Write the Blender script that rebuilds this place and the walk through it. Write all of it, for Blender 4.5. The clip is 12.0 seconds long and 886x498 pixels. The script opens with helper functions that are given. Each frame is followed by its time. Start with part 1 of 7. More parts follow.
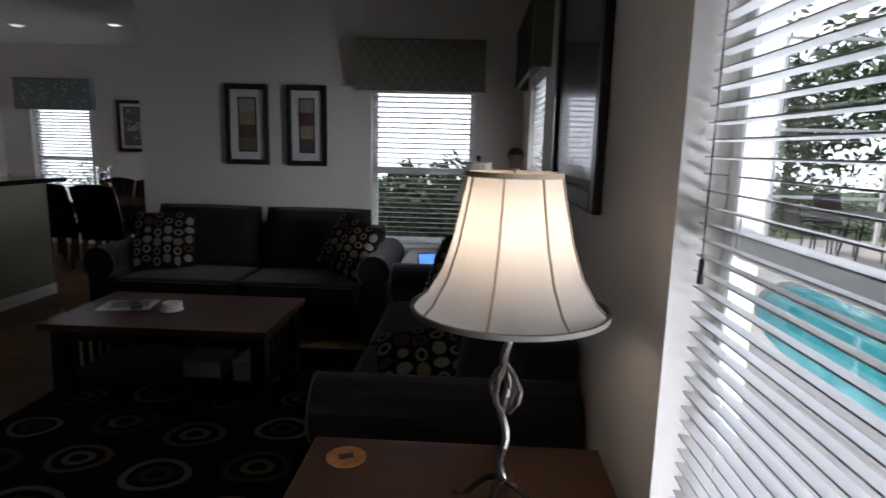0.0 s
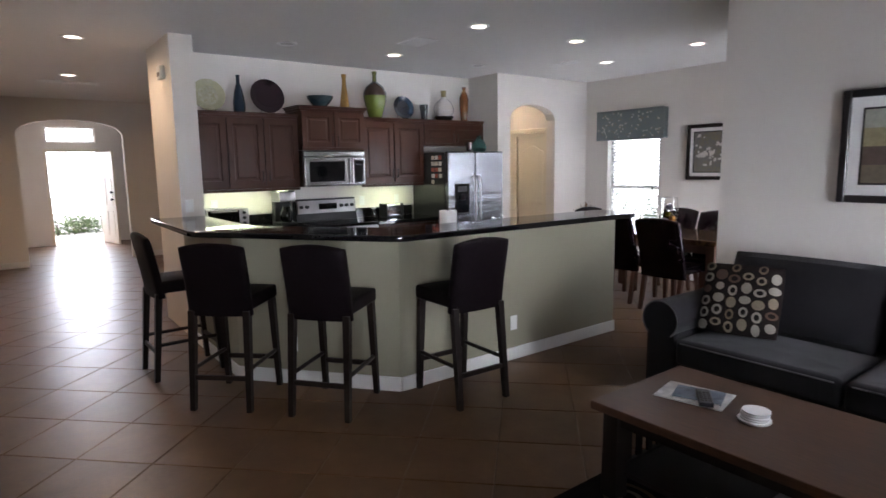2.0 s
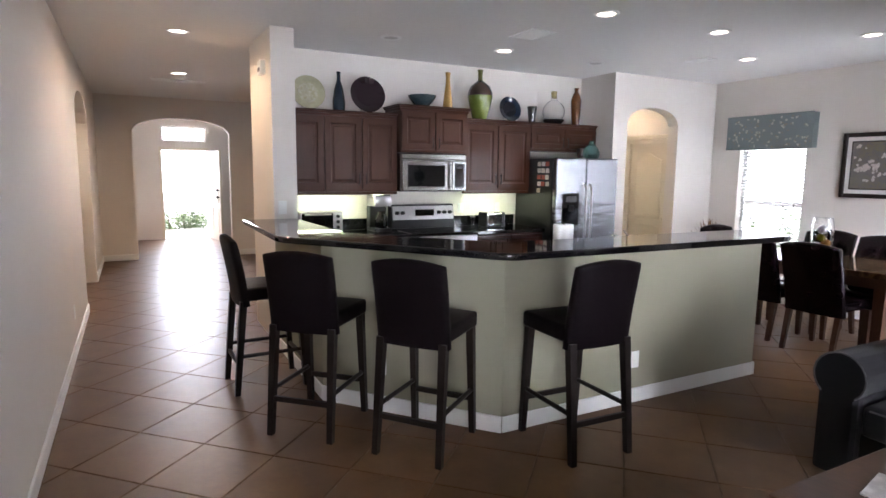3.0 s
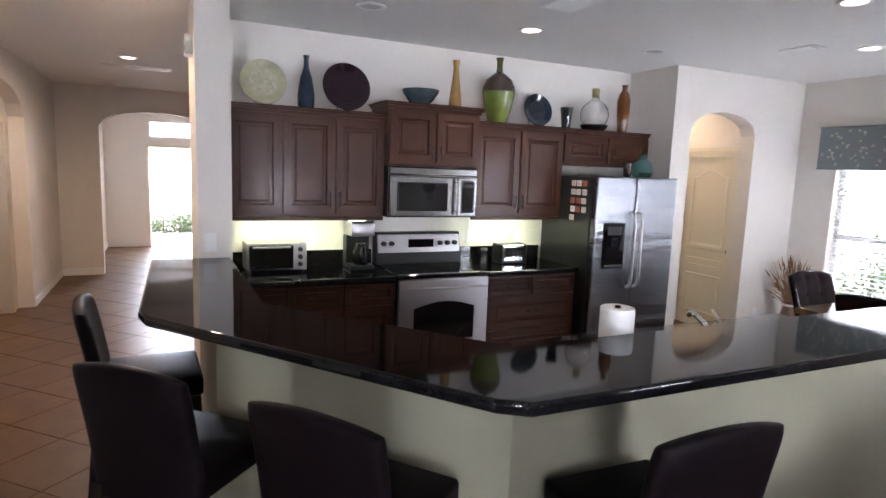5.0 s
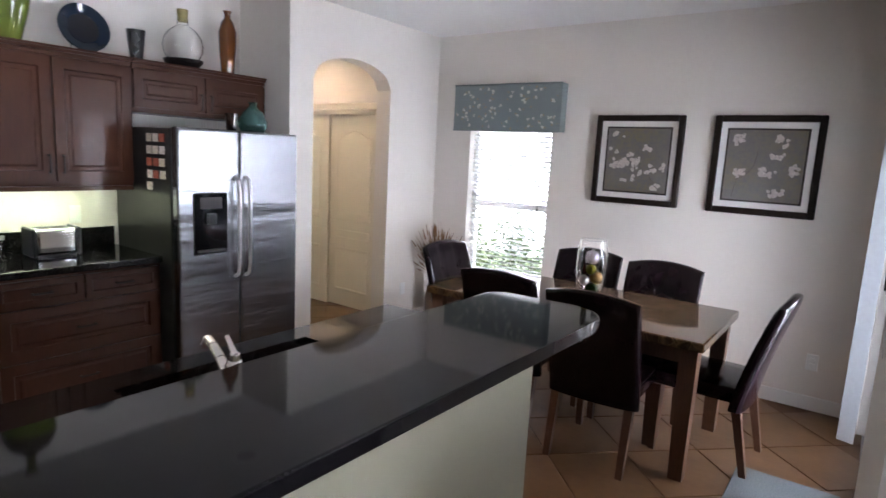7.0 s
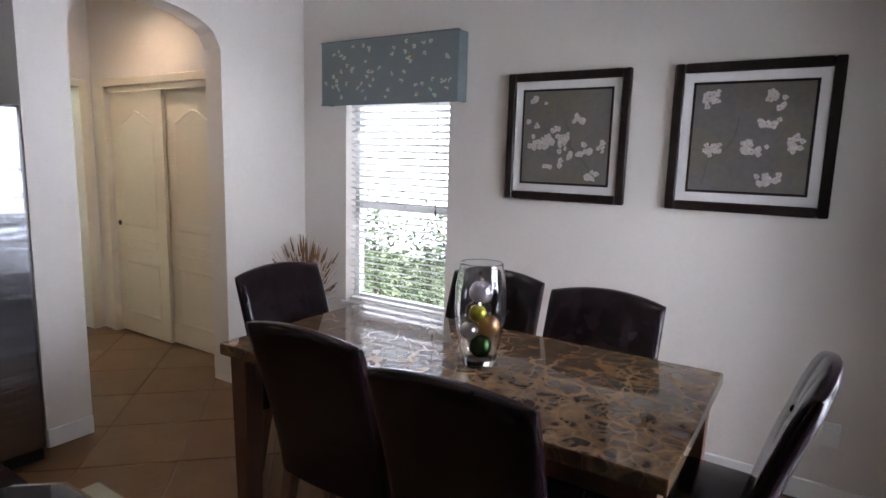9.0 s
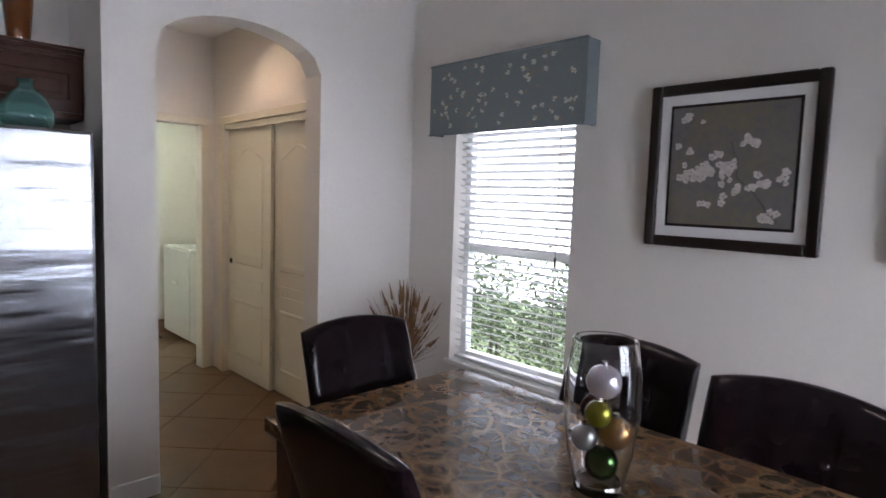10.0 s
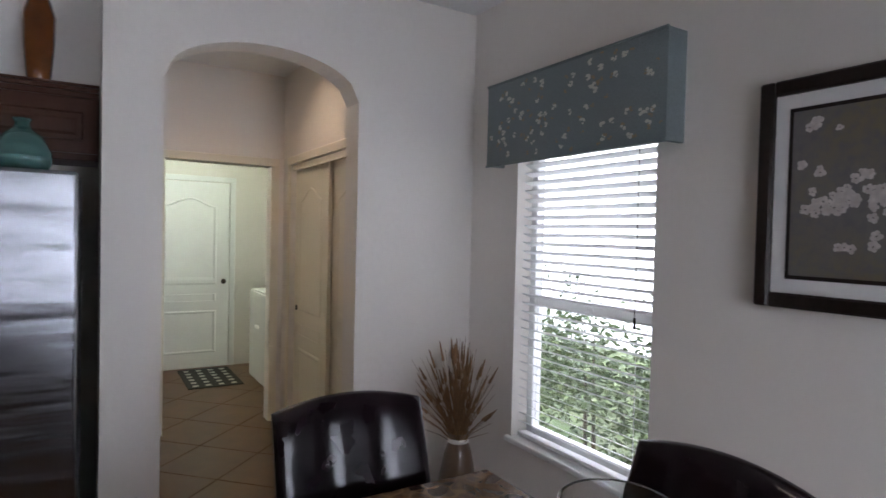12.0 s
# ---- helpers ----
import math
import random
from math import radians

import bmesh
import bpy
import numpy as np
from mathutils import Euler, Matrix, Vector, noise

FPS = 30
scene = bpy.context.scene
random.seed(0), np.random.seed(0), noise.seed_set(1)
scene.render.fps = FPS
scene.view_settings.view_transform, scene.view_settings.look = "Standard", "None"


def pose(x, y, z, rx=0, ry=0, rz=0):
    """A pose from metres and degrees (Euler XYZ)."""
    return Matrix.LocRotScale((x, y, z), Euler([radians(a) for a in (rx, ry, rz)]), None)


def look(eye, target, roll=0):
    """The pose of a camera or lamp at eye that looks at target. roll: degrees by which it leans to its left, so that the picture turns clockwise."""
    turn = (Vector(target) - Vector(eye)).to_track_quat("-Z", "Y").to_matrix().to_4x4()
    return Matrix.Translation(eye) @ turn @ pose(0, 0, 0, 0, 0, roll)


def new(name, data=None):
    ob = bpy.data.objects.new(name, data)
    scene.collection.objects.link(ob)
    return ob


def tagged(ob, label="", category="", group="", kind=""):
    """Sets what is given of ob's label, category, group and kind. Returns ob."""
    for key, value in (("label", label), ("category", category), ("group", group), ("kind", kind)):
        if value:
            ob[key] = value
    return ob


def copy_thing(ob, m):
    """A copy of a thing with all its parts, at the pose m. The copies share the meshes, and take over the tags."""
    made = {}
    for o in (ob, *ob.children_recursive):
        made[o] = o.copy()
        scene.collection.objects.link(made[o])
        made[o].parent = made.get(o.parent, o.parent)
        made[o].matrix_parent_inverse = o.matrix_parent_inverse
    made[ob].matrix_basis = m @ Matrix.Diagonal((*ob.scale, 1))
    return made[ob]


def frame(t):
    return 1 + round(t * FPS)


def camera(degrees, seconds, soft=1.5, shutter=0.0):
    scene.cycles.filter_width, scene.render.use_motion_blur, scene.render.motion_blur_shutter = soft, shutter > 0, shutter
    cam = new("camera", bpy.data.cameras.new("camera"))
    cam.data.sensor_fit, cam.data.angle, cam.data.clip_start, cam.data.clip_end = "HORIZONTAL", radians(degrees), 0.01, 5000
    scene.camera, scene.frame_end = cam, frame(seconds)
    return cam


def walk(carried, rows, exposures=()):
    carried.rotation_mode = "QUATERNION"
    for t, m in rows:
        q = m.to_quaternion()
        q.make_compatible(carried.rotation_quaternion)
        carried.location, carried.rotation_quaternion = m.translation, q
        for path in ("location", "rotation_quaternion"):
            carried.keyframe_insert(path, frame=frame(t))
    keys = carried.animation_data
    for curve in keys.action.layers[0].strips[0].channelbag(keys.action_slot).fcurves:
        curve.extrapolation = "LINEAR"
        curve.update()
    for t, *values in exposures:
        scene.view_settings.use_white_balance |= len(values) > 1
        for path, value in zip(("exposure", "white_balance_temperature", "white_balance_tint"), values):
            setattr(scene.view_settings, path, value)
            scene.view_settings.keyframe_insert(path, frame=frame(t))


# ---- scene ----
# camera and its walk
LENS = 74.3
cam = camera(LENS, 12.0, soft=1.5, shutter=0.15)
PATH = [
    (0, (-0.103, 0.539, 1.459), (-0.194, 2.509, 1.121), 1.42),
    (0.5, (-0.167, 0.735, 1.482), (-0.785, 2.614, 1.186), 0.83),
    (1, (-0.388, 1.037, 1.508), (-1.424, 2.726, 1.230), 0.61),
    (1.5, (-0.534, 1.207, 1.534), (-1.887, 2.650, 1.242), -0.23),
    (2, (-0.780, 1.397, 1.555), (-2.364, 2.585, 1.270), -0.94),
    (2.5, (-1.085, 1.517, 1.484), (-2.787, 2.534, 1.227), -0.50),
    (3, (-1.306, 1.611, 1.542), (-3.057, 2.541, 1.281), 0.64),
    (5, (-2.596, 2.525, 1.714), (-4.387, 3.375, 1.447), 2.11),
    (5.5, (-2.784, 2.802, 1.718), (-4.474, 3.830, 1.420), 2.18),
    (6, (-2.823, 3.091, 1.692), (-4.366, 4.323, 1.374), 2.13),
    (6.5, (-2.912, 3.487, 1.657), (-4.291, 4.901, 1.343), 2.55),
    (7, (-3.105, 3.871, 1.624), (-4.267, 5.468, 1.308), 2.87),
    (7.5, (-3.234, 4.199, 1.627), (-4.183, 5.922, 1.268), 1.94),
    (9.5, (-3.544, 5.791, 1.497), (-4.769, 7.352, 1.247), 1.63),
    (10, (-3.714, 6.024, 1.489), (-5.152, 7.404, 1.317), 1.89),
    (10.5, (-3.862, 6.330, 1.502), (-5.516, 7.450, 1.406), 1.94),
    (11, (-3.863, 6.560, 1.497), (-5.677, 7.401, 1.450), 2.55),
    (11.5, (-3.852, 6.669, 1.494), (-5.702, 7.429, 1.457), 2.57),
    (12, (-3.917, 6.697, 1.512), (-5.628, 7.732, 1.464), 1.36),
]

EXPOSURES = [(0.0, -1.15, 6250, 17), (0.5, -1.02, 6300, 17), (1.0, -0.38, 6100, 17), (1.5, 0.35, 6250, 19), (2.0, 0.93, 6300, 20), (2.5, 1.4, 6300, 20), (3.0, 1.5, 6300, 20),
             (5.0, 1.5, 6250, 21), (7.5, 1.3, 6200, 20), (9.5, 0.80, 6150, 21), (10.5, 0.34, 6100, 21), (11.0, 0.16, 6100, 21), (11.5, 0.16, 6100, 21), (12.0, 0.24, 6150, 20)]
walk(cam, [(t, look(eye, target, roll)) for t, eye, target, roll in PATH], EXPOSURES)

# world and sun
world = bpy.data.worlds.new("sky")
scene.world = world
world.use_nodes = True
wn, wl = world.node_tree.nodes, world.node_tree.links
sky = wn.new("ShaderNodeTexSky")
sky.sky_type, sky.sun_disc = "NISHITA", False
sky.sun_elevation, sky.sun_rotation = radians(58), radians(-80)
wn["Background"].inputs["Strength"].default_value = 0.15
wl.new(sky.outputs["Color"], wn["Background"].inputs["Color"])
sun = new("sun", bpy.data.lights.new("sun", "SUN"))
sun.data.energy, sun.data.angle, sun.data.color = 5.0, radians(0.5), (1.0, 0.95, 0.87)
sun.matrix_world = look((-20, -4, 34), (0, 0, 0))


def daylight(at, toward, sx, sy, watts, name="window_daylight", spread=180):
    """The sky's light at a window: an area lamp just outside, facing in."""
    lamp = new(name, bpy.data.lights.new(name, "AREA"))
    lamp.data.shape, lamp.data.size, lamp.data.size_y = "RECTANGLE", sx, sy
    lamp.data.energy, lamp.data.color = watts, (0.86, 0.94, 1.0)
    lamp.data.spread = radians(spread)
    lamp.matrix_world = look(at, toward)
    return lamp


daylight((0.68, 4.50, 1.20), (-2.4, 5.40, 2.40), 0.88, 0.80, 55)        # side window
daylight((1.62, 1.15, 2.75), (0.32, 1.15, 1.20), 1.6, 1.2, 34)           # pool side window
daylight((1.62, 1.15, 0.55), (-0.9, 5.60, 2.50), 1.6, 1.0, 165, "deck_bounce", 112)   # added fill lamp in place of light thrown up by the deck
daylight((-2.37, 7.60, 1.10), (-7.5, 6.70, 1.90), 1.10, 1.8, 25, spread=105)        # sliding door
daylight((-16.9, 2.67, 2.20), (-9.0, 2.60, 0.9), 1.0, 1.6, 85)         # front door



# ---------- materials ----------
def material(name, color, rough=0.6, metal=0.0, grain=0.0, grain_scale=40.0, stain=0.0, stain_scale=3.0, bump=0.0, bump_scale=200.0,
             second=None, coat=0.0, emit=None, power=0.0, transmission=0.0, ior=1.45, stretch=(1, 1, 1), per_object=0.0, sheen=0.0, world=False, spec=0.5):
    """A procedural surface: base colour with fine grain, broad stains, relief and, if wished, a change from piece to piece."""
    m = bpy.data.materials.new(name)
    m.use_nodes = True
    n, l = m.node_tree.nodes, m.node_tree.links
    p = n["Principled BSDF"]
    p.inputs["Roughness"].default_value, p.inputs["Metallic"].default_value = rough, metal
    p.inputs["Coat Weight"].default_value, p.inputs["Transmission Weight"].default_value = coat, transmission
    p.inputs["IOR"].default_value, p.inputs["Sheen Weight"].default_value = ior, sheen
    p.inputs["Specular IOR Level"].default_value = spec
    coords = n.new("ShaderNodeTexCoord")
    mapping = n.new("ShaderNodeMapping")
    mapping.inputs["Scale"].default_value = stretch
    place = n.new("ShaderNodeNewGeometry").outputs["Position"] if world else coords.outputs["Object"]
    l.new(place, mapping.inputs["Vector"])

    def noise_at(scale, detail=4):
        t = n.new("ShaderNodeTexNoise")
        t.inputs["Scale"].default_value, t.inputs["Detail"].default_value = scale, detail
        l.new(mapping.outputs["Vector"], t.inputs["Vector"])
        return t.outputs["Fac"]

    def mixed(a, b, fac, lo=0.35, hi=0.65, amount=1.0):
        ramp = n.new("ShaderNodeMapRange")
        ramp.inputs["From Min"].default_value, ramp.inputs["From Max"].default_value = lo, hi
        ramp.inputs["To Max"].default_value = amount
        l.new(fac, ramp.inputs["Value"])
        mix = n.new("ShaderNodeMix")
        mix.data_type = "RGBA"
        l.new(ramp.outputs["Result"], mix.inputs["Factor"])
        for socket, value in ((mix.inputs["A"], a), (mix.inputs["B"], b)):
            if isinstance(value, tuple):
                socket.default_value = (*value, 1)
            else:
                l.new(value, socket)
        return mix.outputs["Result"]

    base = tuple(color)
    out = base
    if grain or stain or second:
        if second:
            out = mixed(out, tuple(second), noise_at(stain_scale, 5))
        if stain:
            out = mixed(out, tuple(c * (1 - stain) for c in base), noise_at(stain_scale * 0.7 + 0.3, 3))
        if grain:
            out = mixed(out, tuple(c * (1 - grain) for c in base), noise_at(grain_scale, 6), 0.4, 0.7)
    if per_object:
        info = n.new("ShaderNodeObjectInfo")
        vary = n.new("ShaderNodeHueSaturation")
        span = n.new("ShaderNodeMapRange")
        span.inputs["To Min"].default_value, span.inputs["To Max"].default_value = 1 - per_object, 1 + per_object
        l.new(info.outputs["Random"], span.inputs["Value"])
        l.new(span.outputs["Result"], vary.inputs["Value"])
        if isinstance(out, tuple):
            vary.inputs["Color"].default_value = (*out, 1)
        else:
            l.new(out, vary.inputs["Color"])
        out = vary.outputs["Color"]
    if isinstance(out, tuple):
        p.inputs["Base Color"].default_value = (*out, 1)
    else:
        l.new(out, p.inputs["Base Color"])
    if bump:
        b = n.new("ShaderNodeBump")
        b.inputs["Strength"].default_value, b.inputs["Distance"].default_value = bump, 0.002
        l.new(noise_at(bump_scale, 3), b.inputs["Height"])
        l.new(b.outputs["Normal"], p.inputs["Normal"])
    if emit:
        p.inputs["Emission Color"].default_value, p.inputs["Emission Strength"].default_value = (*emit, 1), power
    return m


PAINT = material("wall paint", (0.76, 0.715, 0.66), 0.75, grain=0.03, stain=0.04, stain_scale=1.2, bump=0.25, bump_scale=90)
BAR_PAINT = material("half wall paint", (0.305, 0.288, 0.208), 0.7, grain=0.03, stain=0.04, stain_scale=1.5, bump=0.25, bump_scale=90)
CEILING = material("ceiling paint", (0.80, 0.79, 0.77), 0.85, grain=0.03, bump=0.5, bump_scale=60)
TRIM = material("white trim paint", (0.82, 0.82, 0.80), 0.4, grain=0.02, stain=0.03)
TILE = material("floor tile", (0.142, 0.075, 0.036), 0.38, grain=0.14, grain_scale=25, second=(0.105, 0.054, 0.026), stain_scale=5, bump=0.25, bump_scale=30, per_object=0.07, world=True, spec=0.25)
GROUT = material("grout", (0.112, 0.062, 0.032), 0.8, grain=0.15)
GRANITE = material("black granite", (0.008, 0.008, 0.009), 0.05, grain=0.4, grain_scale=180, second=(0.014, 0.011, 0.012), stain_scale=90, spec=0.38)
CHERRY = material("cherry cabinet wood", (0.060, 0.0215, 0.011), 0.36, spec=0.22, grain=0.28, grain_scale=22, stain=0.15, stain_scale=4, stretch=(6, 6, 0.6), bump=0.08, bump_scale=60, coat=0.05)
ESPRESSO = material("espresso wood", (0.013, 0.0075, 0.006), 0.4, grain=0.3, grain_scale=30, stretch=(5, 5, 0.7), spec=0.3)
OAKTOP = material("brown table wood", (0.085, 0.040, 0.023), 0.32, grain=0.35, grain_scale=18, stain=0.15, stretch=(0.7, 7, 7), spec=0.3)
LEATHER = material("dark brown leather", (0.010, 0.005, 0.007), 0.17, grain=0.3, grain_scale=14, stain=0.2, spec=0.28)
STOOLFAB = material("black brown vinyl", (0.006, 0.0034, 0.0044), 0.5, grain=0.2, grain_scale=50, bump=0.3, bump_scale=200, spec=0.09)
SOFAFAB = material("charcoal brown fabric", (0.019, 0.0175, 0.0195), 0.95, grain=0.3, grain_scale=240, stain=0.12, stain_scale=5, bump=0.8, bump_scale=420, sheen=0.14, spec=0.1)
SEAM = material("grey piping", (0.09, 0.085, 0.085), 0.9)
STEEL = material("brushed stainless steel", (0.42, 0.40, 0.405), 0.30, 0.95, grain=0.10, grain_scale=60, stretch=(1, 1, 30), bump=0.06, bump_scale=25)
FRIDGE = material("brushed refrigerator steel", (0.27, 0.275, 0.295), 0.15, 0.97, grain=0.08, grain_scale=8, stretch=(0.22, 0.22, 2.0), bump=1.0, bump_scale=4)
for node in FRIDGE.node_tree.nodes:
    if node.type == "BUMP":
        node.inputs["Distance"].default_value = 0.010      # dented, wavy sheet
brush = FRIDGE.node_tree.nodes.new("ShaderNodeTangent")
brush.direction_type, brush.axis = "RADIAL", "Z"           # brushed upright: glints spread sideways
steel = FRIDGE.node_tree.nodes["Principled BSDF"]
steel.inputs["Anisotropic"].default_value, steel.inputs["Roughness"].default_value = 0.8, 0.27
FRIDGE.node_tree.links.new(brush.outputs["Tangent"], steel.inputs["Tangent"])
# steel's colour darkened, in place of the dim room the microwave reflects
DIMMED_STEEL = material("brushed stainless steel, reflection darkened in its colour", (0.24, 0.235, 0.23), 0.22, 0.97, grain=0.12, grain_scale=60, stretch=(1, 1, 30), bump=0.06, bump_scale=25)
CHROME = material("chrome", (0.8, 0.8, 0.8), 0.08, 1.0)
BLACKGLASS = material("black glass", (0.006, 0.006, 0.007), 0.05, coat=0.5)
BLACKPLASTIC = material("black plastic", (0.012, 0.012, 0.013), 0.35, grain=0.1)
WHITEPLASTIC = material("white plastic", (0.80, 0.80, 0.78), 0.4)
DARKMETAL = material("dark bronze metal", (0.03, 0.024, 0.02), 0.4, 0.7)
BLIND = material("white blind slat", (0.82, 0.82, 0.81), 0.45, grain=0.03)
GLASS = material("clear glass", (1, 1, 1), 0.0, transmission=1.0)
PAPER = material("white paper", (0.85, 0.85, 0.83), 0.9, bump=0.2, bump_scale=150)
DOORPAINT = material("cream door paint", (0.76, 0.70, 0.58), 0.45, grain=0.02, stain=0.03)
MAT_BOARD = material("white mat board", (0.78, 0.77, 0.76), 0.85, grain=0.02)
BLACKFRAME = material("black wood frame", (0.014, 0.011, 0.012), 0.35, grain=0.2)
LAMPGLOW = material("recessed lamp lens", (0.9, 0.88, 0.8), 0.5, emit=(1.0, 0.88, 0.70), power=3.5)


# ---------- mesh helpers ----------
def box(bm, x0, x1, y0, y1, z0, z1, bevel=0.0, turn=0.0, segs=1):
    """A box, its edges rounded by bevel, turned about its own upright axis."""
    made = bmesh.ops.create_cube(bm, size=1.0)["verts"]
    c = Vector(((x0 + x1) / 2, (y0 + y1) / 2, (z0 + z1) / 2))
    bmesh.ops.scale(bm, vec=(abs(x1 - x0), abs(y1 - y0), abs(z1 - z0)), verts=made)
    if turn:
        bmesh.ops.rotate(bm, cent=(0, 0, 0), matrix=Matrix.Rotation(radians(turn), 3, "Z"), verts=made)
    bmesh.ops.translate(bm, vec=c, verts=made)
    if bevel:
        edges = list({e for v in made for e in v.link_edges})
        bmesh.ops.bevel(bm, geom=edges, offset=bevel, segments=segs, affect="EDGES", profile=0.6)
    return bm


def rod(bm, a, b, r, r2=None, sides=12):
    """A round rod from a to b, tapering from r to r2."""
    a, b = Vector(a), Vector(b)
    m = Matrix.Translation((a + b) / 2) @ (b - a).to_track_quat("Z", "Y").to_matrix().to_4x4()
    bmesh.ops.create_cone(bm, cap_ends=True, segments=sides, radius1=r, radius2=r if r2 is None else r2, depth=(b - a).length, matrix=m)
    return bm


def bar(bm, a, b, w, d, w2=None, d2=None):
    """A square-cut bar from a (section w x d) to b (section w2 x d2), its section level."""
    a, b = Vector(a), Vector(b)
    w2, d2 = w if w2 is None else w2, d if d2 is None else d2
    low = [bm.verts.new((a.x + sx * w / 2, a.y + sy * d / 2, a.z)) for sx, sy in ((-1, -1), (1, -1), (1, 1), (-1, 1))]
    top = [bm.verts.new((b.x + sx * w2 / 2, b.y + sy * d2 / 2, b.z)) for sx, sy in ((-1, -1), (1, -1), (1, 1), (-1, 1))]
    bm.faces.new(low[::-1])
    bm.faces.new(top)
    for k in range(4):
        bm.faces.new((low[k], low[(k + 1) % 4], top[(k + 1) % 4], top[k]))
    return bm


def lathe(bm, profile, sides=28, cx=0.0, cy=0.0):
    """A turned body from (radius, height) pairs."""
    rings = []
    for r, z in profile:
        if r < 1e-4:
            rings.append([bm.verts.new((cx, cy, z))])
        else:
            rings.append([bm.verts.new((cx + r * math.cos(2 * math.pi * k / sides), cy + r * math.sin(2 * math.pi * k / sides), z)) for k in range(sides)])
    for a, b in zip(rings, rings[1:]):
        for k in range(sides):
            j = (k + 1) % sides
            if len(a) == 1 and len(b) > 1:
                bm.faces.new((a[0], b[j], b[k]))
            elif len(b) == 1 and len(a) > 1:
                bm.faces.new((a[k], a[j], b[0]))
            elif len(a) > 1:
                bm.faces.new((a[k], a[j], b[j], b[k]))
    return bm


def prism(bm, outline, z0, z1):
    """An upright prism over a flat outline, given counter-clockwise."""
    low = [bm.verts.new((x, y, z0)) for x, y in outline]
    top = [bm.verts.new((x, y, z1)) for x, y in outline]
    bm.faces.new(low[::-1])
    bm.faces.new(top)
    n = len(outline)
    for k in range(n):
        bm.faces.new((low[k], low[(k + 1) % n], top[(k + 1) % n], top[k]))
    return bm


def cushion(bm, cx, cy, cz, w, d, h, puff=0.35, n=10, turn=None):
    """A soft cushion: full in the middle, thin and rounded at the rim."""
    grid = {}
    m = turn or Matrix.Identity(4)
    for side in (1, -1):
        for i in range(n + 1):
            for j in range(n + 1):
                u, v = 2 * i / n - 1, 2 * j / n - 1
                rim = (1 - abs(u) ** 4) * (1 - abs(v) ** 4)
                if side < 0 and rim < 1e-6:
                    grid[side, i, j] = grid[1, i, j]
                    continue
                z = side * h / 2 * ((1 - puff) * rim ** 0.25 + puff * rim)
                pull = 1 - 0.05 * (u * u + v * v) / 2
                grid[side, i, j] = bm.verts.new(m @ Vector((u * w / 2 * pull, v * d / 2 * pull, z)) + Vector((cx, cy, cz)))
    for side in (1, -1):
        for i in range(n):
            for j in range(n):
                q = [grid[side, i, j], grid[side, i + 1, j], grid[side, i + 1, j + 1], grid[side, i, j + 1]]
                bm.faces.new(q if side > 0 else q[::-1])
    return bm


def mesh_of(name, bm, mat, smooth=False):
    me = bpy.data.meshes.new(name)
    bm.normal_update()
    bmesh.ops.recalc_face_normals(bm, faces=bm.faces)
    bm.to_mesh(me)
    bm.free()
    for m in mat if isinstance(mat, (list, tuple)) else (mat,):
        me.materials.append(m)
    if smooth:
        me.shade_smooth()
        me.set_sharp_from_angle(angle=radians(38))
        for f in me.polygons:
            if f.area > 0.02:
                f.use_smooth = False         # broad faces stay true planes
    return me


def part(name, bm, mat, parent, label="", smooth=False):
    """One mesh under a thing or under a part."""
    ob = new(name, mesh_of(name, bm, mat, smooth))
    ob.parent = parent
    return tagged(ob, label)


def thing(name, label, category, at=(0, 0, 0), rz=0.0, group="", kind=""):
    """The empty at the base of a thing, under which its parts hang."""
    ob = new(name)
    ob.empty_display_size = 0.1
    ob.matrix_basis = pose(*at, 0, 0, rz)
    return tagged(ob, label, category, group, kind)


def solid(name, bm, mat, label="", category="", kind="structure", smooth=False, group=""):
    return tagged(new(name, mesh_of(name, bm, mat, smooth)), label, category, group, kind)


def B():
    return bmesh.new()


# ---------- the plan ----------
H = 2.735           # ceiling
FAR_Y = 5.605       # living room's end wall
RIGHT_X = 0.305     # living room's pool side wall
HALL_Y = 1.13       # hall's side wall
KIT_X = -7.25       # kitchen's back wall
ARCH_X = -6.646     # wall with the arch
DIN_Y = 8.53        # dining window wall
EAST_X = -3.0       # dining slider wall


